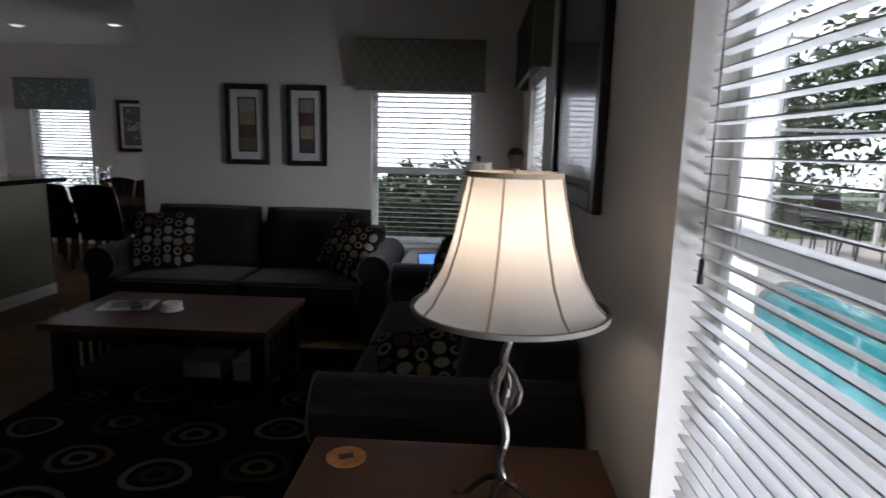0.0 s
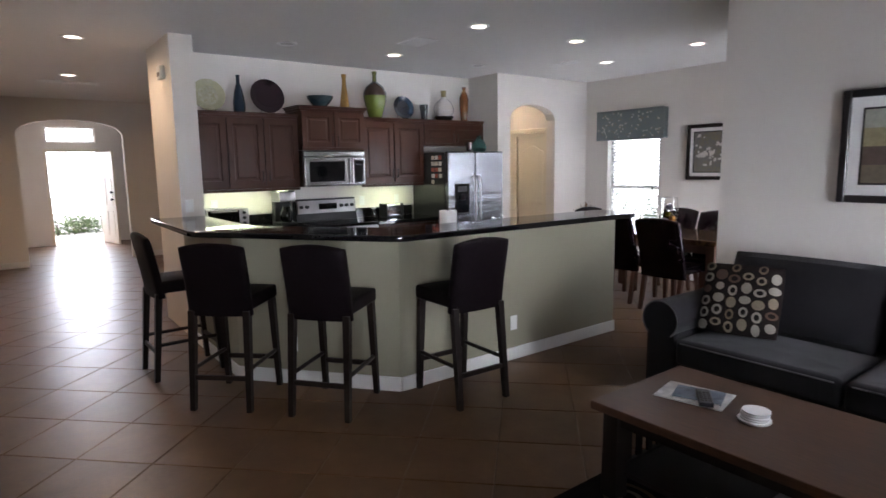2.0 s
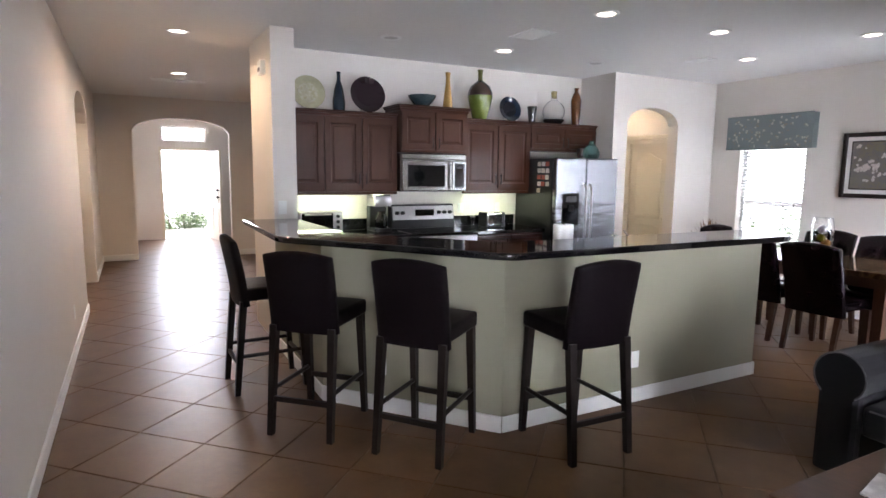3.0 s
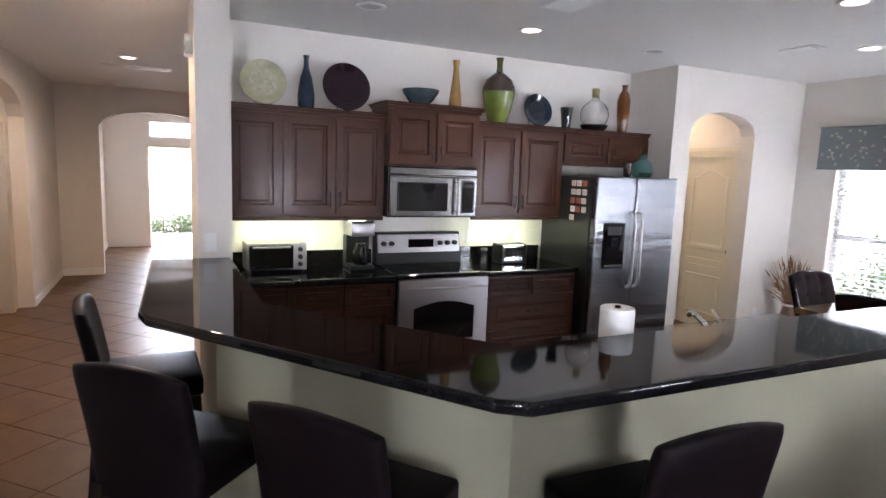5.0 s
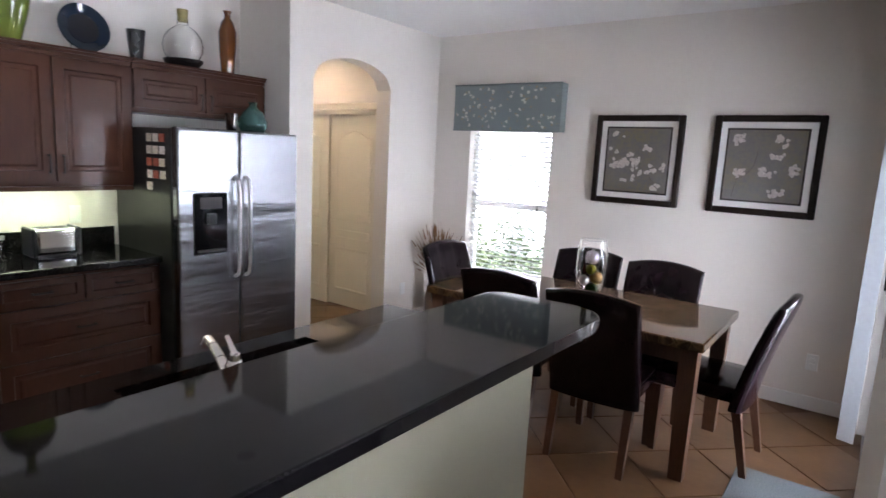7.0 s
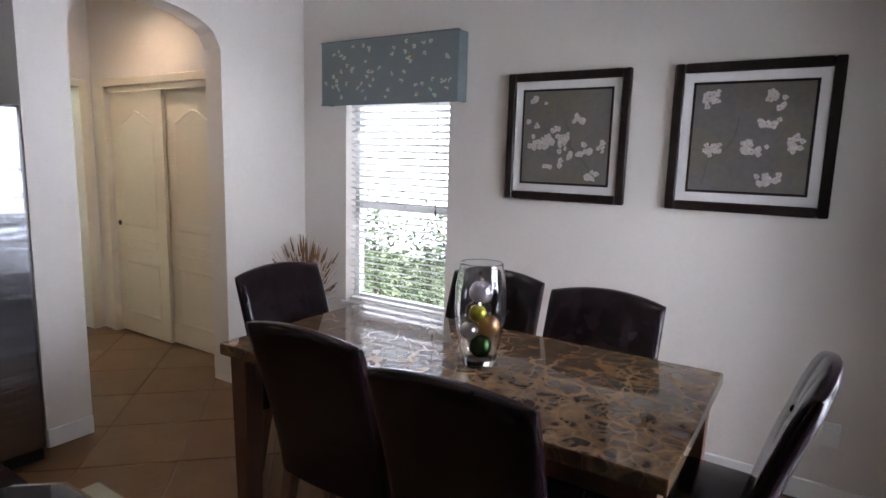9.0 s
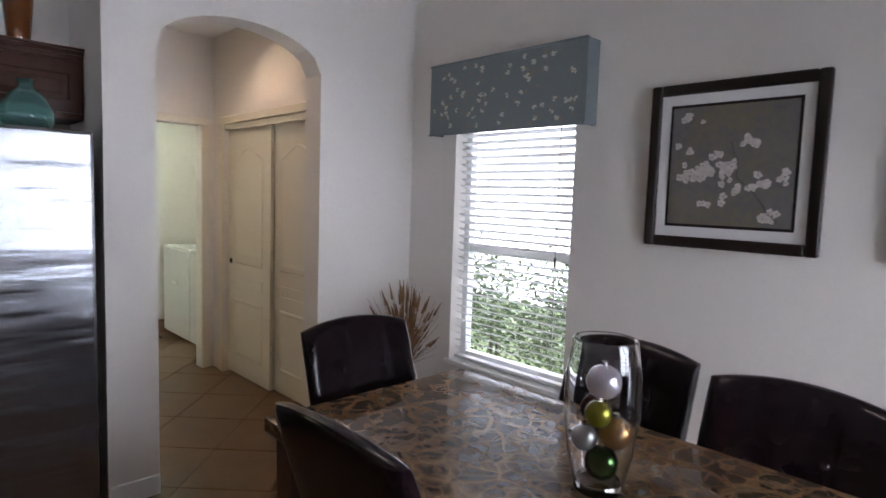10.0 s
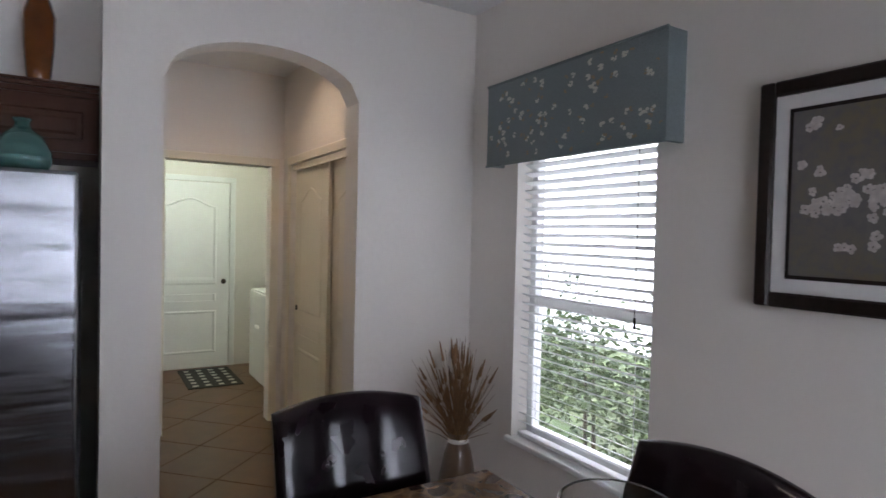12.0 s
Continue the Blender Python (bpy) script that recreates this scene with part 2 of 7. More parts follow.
def wall(name, along, lo, hi, face, back, holes=(), height=H, mat=None, label="cream painted plaster wall"):
    """A thick wall along x or y from lo to hi between the planes face and back, with openings (a0, a1, z0, z1, rise of an arch)."""
    bm = B()

    def slab(a0, a1, z0, z1):
        if a1 - a0 < 1e-5 or z1 - z0 < 1e-5:
            return
        if along == "x":
            box(bm, a0, a1, min(face, back), max(face, back), z0, z1)
        else:
            box(bm, min(face, back), max(face, back), a0, a1, z0, z1)

    at = lo
    for a0, a1, z0, z1, rise in sorted(holes):
        slab(at, a0, 0, height)
        slab(a0, a1, 0, z0)
        if rise:
            steps, low = 20, min(face, back)
            high = max(face, back)
            for k in range(steps):
                u0, u1 = k / steps, (k + 1) / steps
                h0, h1 = (z1 + rise * math.sqrt(max(0, 1 - (2 * u - 1) ** 2)) for u in (u0, u1))
                p0, p1 = a0 + (a1 - a0) * u0, a0 + (a1 - a0) * u1
                vs = []
                for q in (low, high):
                    for a, z in ((p0, h0), (p1, h1), (p1, height), (p0, height)):
                        vs.append(bm.verts.new((a, q, z) if along == "x" else (q, a, z)))
                bm.faces.new(vs[:4])
                bm.faces.new(vs[4:][::-1])
                bm.faces.new((vs[0], vs[4], vs[5], vs[1]))
                bm.faces.new((vs[3], vs[2], vs[6], vs[7]))
        else:
            slab(a0, a1, z1, height)
        at = a1
    slab(at, hi, 0, height)
    bmesh.ops.remove_doubles(bm, verts=bm.verts, dist=1e-5)
    return solid(name, bm, mat or PAINT, label, "wall")


NEAR_WIN = (0.58, 1.72, 0.50, 2.02)       # y0, y1, z0, z1 in the pool side wall
SIDE_WIN = (4.05, 4.95, 0.62, 1.97)
FAR_WIN = (-0.98, -0.09, 0.62, 1.97)       # x0, x1, z0, z1 in the end wall
DIN_WIN = (-6.24, -5.40, 0.50, 1.95)
SLIDER = (6.95, 8.30, 0.0, 2.06)
FRONT = (2.22, 3.12)      # y0, y1 of the front door

wall("wall_living_end", "x", EAST_X, RIGHT_X + 0.17, FAR_Y, FAR_Y + 0.17, [(*FAR_WIN, 0)])
wall("wall_pool_side", "y", -3.0, FAR_Y, RIGHT_X, RIGHT_X + 0.17, [(*NEAR_WIN, 0), (*SIDE_WIN, 0)])
wall("wall_living_back", "x", -2.75, RIGHT_X + 0.17, -3.0, -3.17)
wall("wall_living_side", "y", -3.0, HALL_Y - 0.15, -2.60, -2.75)
wall("wall_hall_side", "x", -12.45, -2.60, HALL_Y, HALL_Y - 0.15, [(-10.45, -8.52, 0, 2.12, 0.30)])
wall("wall_hall_arch", "y", 0.9, 6.0, -12.45, -12.6, [(1.66, 3.19, 0, 2.17, 0.23)])
wall("wall_foyer_side", "x", -15.5, -12.6, 1.45, 1.30)
wall("wall_foyer_other", "x", -15.5, -12.6, 4.3, 4.45)
wall("wall_front", "y", 1.30, 4.45, -15.5, -15.66, [(*FRONT, 0, 2.47, 0)])
wall("wall_stairwell", "y", 4.4, 6.0, -8.9, -9.05)
wall("wall_stair_side", "x", -12.45, -7.4, 6.0, 6.15)
wall("wall_kitchen_back", "y", 2.89, 6.735, KIT_X, KIT_X - 0.15)
wall("wall_kitchen_wing", "x", KIT_X - 0.15, -6.45, 2.69, 2.89)
wall("wall_pantry_side", "x", KIT_X - 0.15, ARCH_X, 6.735, 6.85)
wall("wall_arch", "y", 6.85, DIN_Y, ARCH_X, ARCH_X - 0.16, [(6.96, 7.84, 0, 2.16, 0.20)])
wall("wall_dining_window", "x", -8.70, EAST_X + 0.17, DIN_Y, DIN_Y + 0.17, [(*DIN_WIN, 0)])
wall("wall_dining_slider", "y", FAR_Y + 0.17, DIN_Y, EAST_X, EAST_X + 0.17, [(*SLIDER, 0)])
wall("wall_passage_closet", "x", -8.58, ARCH_X - 0.16, 8.02, 8.14, [(-8.38, -6.98, 0, 2.02, 0)])
wall("wall_passage_side", "x", -8.58, ARCH_X - 0.16, 6.95, 6.85)
wall("wall_laundry_front", "y", 6.80, DIN_Y, -8.58, -8.70, [(7.16, 7.92, 0, 2.02, 0)])
wall("wall_laundry_back", "y", 6.80, 8.95, -10.72, -10.84)
wall("wall_laundry_side", "x", -10.72, -8.70, 8.80, 8.95)
wall("wall_laundry_other", "x", -10.72, -8.70, 6.80, 6.68)

bm = B()
prism(bm, [(-15.7, -3.2), (RIGHT_X + 0.17, -3.2), (RIGHT_X + 0.17, FAR_Y + 0.17), (EAST_X + 0.17, FAR_Y + 0.17), (EAST_X + 0.17, 9.0), (-15.7, 9.0)], H, H + 0.25)
solid("ceiling", bm, CEILING, "flat white textured ceiling", "ceiling")
bm = B()
prism(bm, [(-15.7, -3.2), (RIGHT_X + 0.17, -3.2), (RIGHT_X + 0.17, FAR_Y + 0.17), (EAST_X + 0.17, FAR_Y + 0.17), (EAST_X + 0.17, 9.0), (-15.7, 9.0)], -0.25, -0.006)
floor = solid("floor", bm, GROUT, "brown tiled floor laid on the diagonal", "floor")

# half wall of the bar and its granite top
bm = B()
prism(bm, [(-4.075, 5.83), (-4.22, 5.83), (-4.22, 3.56), (-5.10, 2.84), (-6.45, 2.84), (-6.45, 2.69), (-5.045, 2.69), (-4.075, 3.49)], 0, 1.082)
solid("wall_bar", bm, BAR_PAINT, "olive cream painted half wall under the bar top", "half wall")


# ---------- baseboards ----------
def baseboard(x0, y0, x1, y1, nx, ny):
    """A white skirting along a wall's face, standing out along (nx, ny)."""
    bm = B()
    t = 0.014
    box(bm, min(x0, x1, x0 + nx * t, x1 + nx * t), max(x0, x1, x0 + nx * t, x1 + nx * t),
        min(y0, y1, y0 + ny * t, y1 + ny * t), max(y0, y1, y0 + ny * t, y1 + ny * t), 0, 0.10, 0.004)
    return solid("baseboard", bm, TRIM, "white painted baseboard", "baseboard")


for run in [(-8.52, HALL_Y, -2.6, HALL_Y, 0, 1), (-12.45, HALL_Y, -10.45, HALL_Y, 0, 1), (EAST_X, FAR_Y, RIGHT_X, FAR_Y, 0, -1), (RIGHT_X, -3, RIGHT_X, FAR_Y, -1, 0),
            (-4.075, 3.49, -4.075, 5.83, 1, 0), (-4.22, 5.83, -4.061, 5.83, 0, 1), (-6.45, 2.69, -5.045, 2.69, 0, -1), (ARCH_X, 6.735, ARCH_X, 6.96, 1, 0), (ARCH_X, 7.84, ARCH_X, DIN_Y, 1, 0),
            (ARCH_X, DIN_Y, EAST_X, DIN_Y, 0, -1), (EAST_X, FAR_Y, EAST_X, 6.95, -1, 0), (-12.45, HALL_Y, -12.45, 1.66, 1, 0), (-12.45, 3.19, -12.45, 6.0, 1, 0),
            (-15.5, 1.45, -12.6, 1.45, 0, 1), (-8.58, 6.95, -8.58, 7.16, 1, 0)]:
    baseboard(*run)
bm = B()
a, b = Vector((-4.075, 3.49, 0)), Vector((-5.045, 2.69, 0))
n = Vector((b.y - a.y, a.x - b.x, 0)).normalized() * 0.014
n = n if n.y < 0 else -n
prism(bm, [(p.x, p.y) for p in (a, a + n, b + n, b)], 0, 0.10)
solid("baseboard", bm, TRIM, "white painted baseboard", "baseboard")


# ---------- windows with blinds ----------
def window(name, along, a0, a1, z0, z1, face, out, rail=0.48):
    """A single-hung window in an opening: frame, meeting rail, sill, two panes. out: +1 or -1, the way out."""
    w = thing(name, "white framed single-hung window with clear panes", "window", kind="structure")

    def piece(pname, p0, p1, q0, q1, r0, r1, mat, label="", bevel=0.004):
        bm = B()
        lo, hi = min(q0, q1), max(q0, q1)
        if along == "x":
            box(bm, p0, p1, lo, hi, r0, r1, bevel)
        else:
            box(bm, lo, hi, p0, p1, r0, r1, bevel)
        return part(pname, bm, mat, w, label)

    i, o = face + out * 0.095, face + out * 0.15
    piece("window_frame", a0, a0 + 0.045, i, o, z0, z1, TRIM)
    piece("window_frame", a1 - 0.045, a1, i, o, z0, z1, TRIM)
    piece("window_frame", a0 + 0.045, a1 - 0.045, i, o, z1 - 0.045, z1, TRIM)
    piece("window_frame", a0 + 0.045, a1 - 0.045, i, o, z0, z0 + 0.05, TRIM)
    m = z0 + (z1 - z0) * rail
    piece("meeting_rail", a0 + 0.045, a1 - 0.045, i + out * 0.005, o - out * 0.005, m - 0.025, m + 0.025, TRIM)
    piece("sash_lock", (a0 + a1) / 2 - 0.03, (a0 + a1) / 2 + 0.03, i - out * 0.012, i + out * 0.004, m - 0.008, m + 0.012, TRIM)
    for r0, r1, q in ((z0 + 0.05, m - 0.025, i + out * 0.025), (m + 0.025, z1 - 0.045, i + out * 0.038)):
        piece("pane", a0 + 0.045, a1 - 0.045, q, q + out * 0.004, r0, r1, GLASS, "clear glass pane", 0).visible_shadow = False
    piece("window_sill", a0 - 0.03, a1 + 0.03, face - out * 0.025, face + out * 0.09, z0 - 0.022, z0 + 0.004, TRIM, "white sill", 0.005)
    return w


def blind(along, a0, a1, z0, z1, mid, out, tilt, half=0.022, pitch=0.043, label="white slat blind, lowered with open slats"):
    """A lowered slat blind whose slats lean by tilt degrees, with head rail, bottom rail and cords."""
    w = thing("window_blind", label, "blind", group="slat blinds")

    def place(bm, p0, p1, q, dq, r0, r1, bevel=0.003):
        if along == "x":
            box(bm, p0, p1, q - dq, q + dq, r0, r1, bevel)
        else:
            box(bm, q - dq, q + dq, p0, p1, r0, r1, bevel)
        return bm

    part("head_rail", place(B(), a0 + 0.01, a1 - 0.01, mid, 0.028, z1 - 0.055, z1 - 0.004), BLIND, w)
    part("bottom_rail", place(B(), a0 + 0.012, a1 - 0.012, mid, 0.024, z0 + 0.012, z0 + 0.03), BLIND, w)
    bm = place(B(), a0 + 0.012, a1 - 0.012, 0, half, -0.0015, 0.0015, 0)
    me = mesh_of("slat", bm, BLIND)
    z, k = z1 - 0.085, 0
    axis = (tilt, 0, 0) if along == "x" else (0, tilt, 0)
    while z > z0 + 0.045:
        s = new("slat", me)
        s.parent = w
        turn = pose(mid if along == "y" else 0, mid if along == "x" else 0, z, *axis)
        s.matrix_basis = turn
        z -= pitch
    for f in (0.14, 0.86):
        bm = B()
        p = a0 + (a1 - a0) * f
        x, y = (p, mid) if along == "x" else (mid, p)
        rod(bm, (x, y, z0 + 0.02), (x, y, z1 - 0.03), 0.0012, sides=6)
        part("ladder_cord", bm, BLIND, w)
    bm = B()
    p = a1 - 0.10
    off = -out * 0.035
    x, y = (p, mid + off) if along == "x" else (mid + off, p)
    rod(bm, (x, y, z1 - 0.75), (x, y, z1 - 0.03), 0.0015, sides=6)
    lathe(bm, [(0.0, z1 - 0.80), (0.007, z1 - 0.795), (0.005, z1 - 0.75), (0, z1 - 0.749)], 8, x, y)
    part("pull_cord", bm, DARKMETAL, w)
    return w


VALANCE_DIN = material("blue grey floral valance fabric", (0.215, 0.252, 0.255), 0.9, grain=0.15, grain_scale=160, stain=0.08, bump=0.5, bump_scale=300)
VALANCE_LIV = material("sage patterned valance fabric", (0.22, 0.225, 0.165), 0.9, grain=0.3, grain_scale=28, bump=0.5, bump_scale=300)
PETAL = material("white embroidered petal", (0.56, 0.56, 0.50), 0.9)
STEM = material("tan embroidered leaf", (0.30, 0.24, 0.16), 0.9)


def valance(along, a0, a1, z0, z1, face, out, mat, label, flowers=0, diamonds=False):
    """An upholstered box valance that stands out from the wall over a window. out: the way into the room."""
    w = thing("valance", label, "valance")
    d = 0.10
    bm = B()
    lo, hi = sorted((face, face + out * d))
    front = face + out * d
    for p0, p1, q0, q1 in ((a0, a1, *sorted((front, front - out * 0.02))), (a0, a0 + 0.02, *sorted((face, front - out * 0.0201))), (a1 - 0.02, a1, *sorted((face, front - out * 0.0201)))):
        if along == "x":
            box(bm, p0, p1, q0, q1, z0, z1)
        else:
            box(bm, q0, q1, p0, p1, z0, z1)
    bmesh.ops.remove_doubles(bm, verts=bm.verts, dist=1e-5)
    part("cover", bm, mat, w)
    bm = B()
    if along == "x":
        box(bm, a0 + 0.02, a1 - 0.02, lo + 0.02 * (out > 0) , hi - 0.02, z1 - 0.02, z1 - 0.002)
    else:
        box(bm, lo, hi - 0.02, a0 + 0.02, a1 - 0.02, z1 - 0.02, z1 - 0.002)
    part("top_board", bm, mat, w)
    for zz in (z0, z1):
        bm = B()
        q = front + out * 0.003
        rod(bm, (a0, q, zz) if along == "x" else (q, a0, zz), (a1, q, zz) if along == "x" else (q, a1, zz), 0.006, sides=8)
        part("piping", bm, mat, w)
    rng = random.Random(7)
    for k in range(flowers):
        p, z = rng.uniform(a0 + 0.03, a1 - 0.03), rng.uniform(z0 + 0.03, z1 - 0.03)
        for mname, m, count, size in (("flower", PETAL, 5, 0.0095), ("leaf", STEM, 4, 0.007)):
            bm = B()
            if mname == "leaf":
                p, z = min(max(p + rng.gauss(0, 0.03), a0 + 0.02), a1 - 0.02), min(max(z + rng.gauss(0, 0.03), z0 + 0.02), z1 - 0.02)
            for _ in range(count):
                a, r = rng.uniform(0, 6.28), size * rng.uniform(0.5, 1.1)
                cp, cz = p + math.cos(a) * size * 0.9, z + math.sin(a) * size * 0.9
                vs = []
                for s in range(7):
                    b = s / 7 * 6.283
                    u, v = cp + math.cos(b) * r, cz + math.sin(b) * r * 0.7
                    q = front + out * (0.0025 + 0.0003 * len(bm.faces))
                    vs.append(bm.verts.new((u, q, v) if along == "x" else (q, u, v)))
                bm.faces.new(vs)
            part("embroidered_" + mname, bm, m, w)
    if diamonds:
        bm = B()
        q = front + out * 0.003
        step = 0.085
        k = a0 - (z1 - z0)
        while k < a1:
            for s in (1, -1):
                p0, p1 = k, k + (z1 - z0) * 0.7
                pa, za, pb, zb = (p0, z0, p1, z1) if s > 0 else (p0, z1, p1, z0)
                if pa >= a0 and pb <= a1:
                    bm = B()
                    rod(bm, (pa, q, za) if along == "x" else (q, pa, za), (pb, q, zb) if along == "x" else (q, pb, zb), 0.0028, sides=5)
                    part("diamond_braid", bm, SEAM, w)
            k += step
    return w


window("window_1", "y", *NEAR_WIN, RIGHT_X, 1, 0.52)
window("window_2", "y", *SIDE_WIN, RIGHT_X, 1)
window("window_3", "x", *FAR_WIN, FAR_Y, 1)
window("window_4", "x", *DIN_WIN, DIN_Y, 1)
blind("y", *NEAR_WIN, RIGHT_X + 0.055, 1, 6, 0.0135, pitch=0.032)
blind("y", *SIDE_WIN, RIGHT_X + 0.055, 1, -12)
blind("x", *FAR_WIN, FAR_Y + 0.055, 1, -12)
blind("x", *DIN_WIN, DIN_Y + 0.055, 1, -22)
valance("x", -1.09, -0.02, 1.93, 2.33, FAR_Y, -1, VALANCE_LIV, "sage green diamond-patterned upholstered valance over a window", diamonds=True)
valance("y", 3.83, 5.17, 1.91, 2.31, RIGHT_X, -1, VALANCE_LIV, "sage green diamond-patterned upholstered valance over a side window", diamonds=True)
valance("x", -6.37, -5.285, 1.865, 2.265, DIN_Y, -1, VALANCE_DIN, "blue-grey floral upholstered valance over the dining window", flowers=62)
valance("y", 6.62, 8.38, 2.0, 2.40, EAST_X, -1, VALANCE_DIN, "blue-grey floral upholstered valance over the sliding door", flowers=60)

# ---------- recessed ceiling lamps, vents ----------
CANS = [(-7.6, 7.5, 1.3, 150), (-4.79, 4.83, 1.1, 78), (-4.74, 6.04, 1.1, 78), (-6.30, 4.92, 0.9, 120), (-5.36, 7.31, 0.5, 100), (-4.15, 7.21, 0.4, 100), (-7.06, 2.035, 2.1, 172), (-9.54, 2.20, 3.8, 172)]
OFF = [(-6.345, 3.735), (-6.34, 6.14)]
OFFLENS = material("unlit lamp lens", (0.55, 0.54, 0.52), 0.5)


def can_light(x, y, lit=True, strength=1.0, cone=140):
    w = thing("recessed_light", "white-trimmed recessed ceiling light, " + ("lit" if lit else "switched off"), "ceiling light", (x, y, H), group="recessed lights" if lit else "unlit recessed lights")
    part("trim_ring", lathe(B(), [(0.062, 0.0), (0.095, 0.0), (0.095, -0.006), (0.088, -0.010), (0.066, -0.008), (0.062, 0.0)], 28), TRIM, w)
    part("lens", lathe(B(), [(0.0, -0.004), (0.064, -0.004), (0.064, -0.001), (0, -0.001)], 28), LAMPGLOW if lit else OFFLENS, w)
    if lit:
        lamp = new("can_lamp", bpy.data.lights.new("can_lamp", "SPOT"))
        lamp.data.energy, lamp.data.spot_size, lamp.data.spot_blend, lamp.data.shadow_soft_size = CAN_POWER * strength, radians(cone), 0.6, 0.05
        lamp.data.color = (1.0, 0.74, 0.46) if x < -7 else (1.0, 0.87, 0.70)
        lamp.location = (x, y, H - 0.03)


CAN_POWER = 10.0
for x, y, strength, cone in CANS:
    can_light(x, y, True, strength, cone)
for x, y in OFF:
    can_light(x, y, False)


def vent(x, y, lx, ly):
    w = thing("ceiling_vent", "white metal ceiling air vent with slanted slats", "vent", (x, y, H), group="ceiling vents")
    for x0, x1, y0, y1 in ((-lx, lx, -ly, -ly + 0.025), (-lx, lx, ly - 0.025, ly), (-lx, -lx + 0.025, -ly + 0.025, ly - 0.025), (lx - 0.025, lx, -ly + 0.025, ly - 0.025)):
        part("frame", box(B(), x0, x1, y0, y1, -0.008, 0), TRIM, w)
    # the shade inside the duct is put into a flat dark sheet
    part("backing", box(B(), -lx + 0.025, lx - 0.025, -ly + 0.025, ly - 0.025, -0.002, 0), DARKMETAL, w, "dark sheet in place of the duct's shade")
    n = int((2 * lx - 0.05) / 0.03)
    for k in range(n):
        c = -lx + 0.04 + k * 0.03
        bm = B()
        bar(bm, (c, 0, -0.010), (c + 0.01, 0, -0.003), 0.004, 2 * ly - 0.05)
        part("slat", bm, TRIM, w)


vent(-5.60, 4.75, 0.18, 0.13)
vent(-5.65, 6.95, 0.14, 0.08)
vent(-10.24, 2.25, 0.10, 0.35)


# ---------- the bar ----------
bm = B()
outline = [(-6.45, 2.43), (-5.13, 2.41), (-5.02, 2.44), (-3.85, 3.29), (-3.795, 3.37), (-3.77, 5.60)]
for k in range(7):
    a = k / 6 * math.pi / 2
    outline.append((-3.90 + 0.13 * math.cos(a), 5.65 + 0.13 * math.sin(a)))
outline += [(-4.18, 5.78), (-4.235, 5.73), (-4.235, 3.585), (-5.11, 2.875), (-6.448, 2.88)]
prism(bm, outline, 1.084, 1.124)
bmesh.ops.bevel(bm, geom=[e for e in bm.edges if abs(e.verts[0].co.z - e.verts[1].co.z) < 1e-5], offset=0.012, segments=3, affect="EDGES", profile=0.6)
counter = thing("bar_counter", "polished black granite bar counter with rounded edges", "countertop")
part("slab", bm, GRANITE, counter, smooth=True)
bm = B()
prism(bm, [(-4.066, 5.80), (-4.23, 5.80), (-4.23, 3.53), (-5.10, 2.81), (-6.45, 2.81), (-6.45, 2.675), (-5.04, 2.675), (-4.066, 3.48)], 1.060, 1.0835)
solid("trim", bm, TRIM, "white painted trim under the bar top", "trim")


def outlet(x, y, z, nx, ny, label="white wall outlet plate"):
    """A cover plate on a wall that faces (nx, ny)."""
    w = thing("wall_outlet", label, "outlet", (x, y, z), math.degrees(math.atan2(ny, nx)), group="outlets")
    part("cover_plate", box(B(), 0, 0.006, -0.036, 0.036, -0.058, 0.058, 0.003), WHITEPLASTIC, w)
    for dz in (-0.02, 0.02):
        part("socket", box(B(), 0.006, 0.009, -0.016, 0.016, dz - 0.014, dz + 0.014, 0.002), TRIM, w)


outlet(-4.075, 4.56, 0.30, 1, 0)
outlet(-4.70, 2.9745, 0.30, 0.636, -0.772)
outlet(KIT_X, 4.99, 1.13, 1, 0)
outlet(KIT_X, 5.50, 1.13, 1, 0)
outlet(KIT_X, 3.2, 1.16, 1, 0)
outlet(-11.4, HALL_Y, 0.34, 0, 1)
outlet(-11.0, HALL_Y, 1.25, 0, 1, "white light switch plate on the hall wall")
outlet(EAST_X, 6.55, 1.02, -1, 0, "white light switch plate beside the sliding door")
outlet(-6.45, 2.76, 1.22, 1, 0, "white light switch plate on the kitchen wing wall")
outlet(-7.0, HALL_Y, 0.34, 0, 1)
w = thing("door_chime", "small white door chime box high on the wall", "door chime", (-6.73, 2.69, 2.43))
part("case", box(B(), -0.07, 0.07, -0.045, 0, -0.06, 0.06, 0.008, segs=2), WHITEPLASTIC, w, smooth=True)
part("grille", box(B(), -0.045, 0.045, -0.0475, -0.045, -0.035, 0.0), SEAM, w)
outlet(ARCH_X, 8.1, 0.34, 1, 0)
outlet(-3.3, DIN_Y, 0.34, 0, -1)


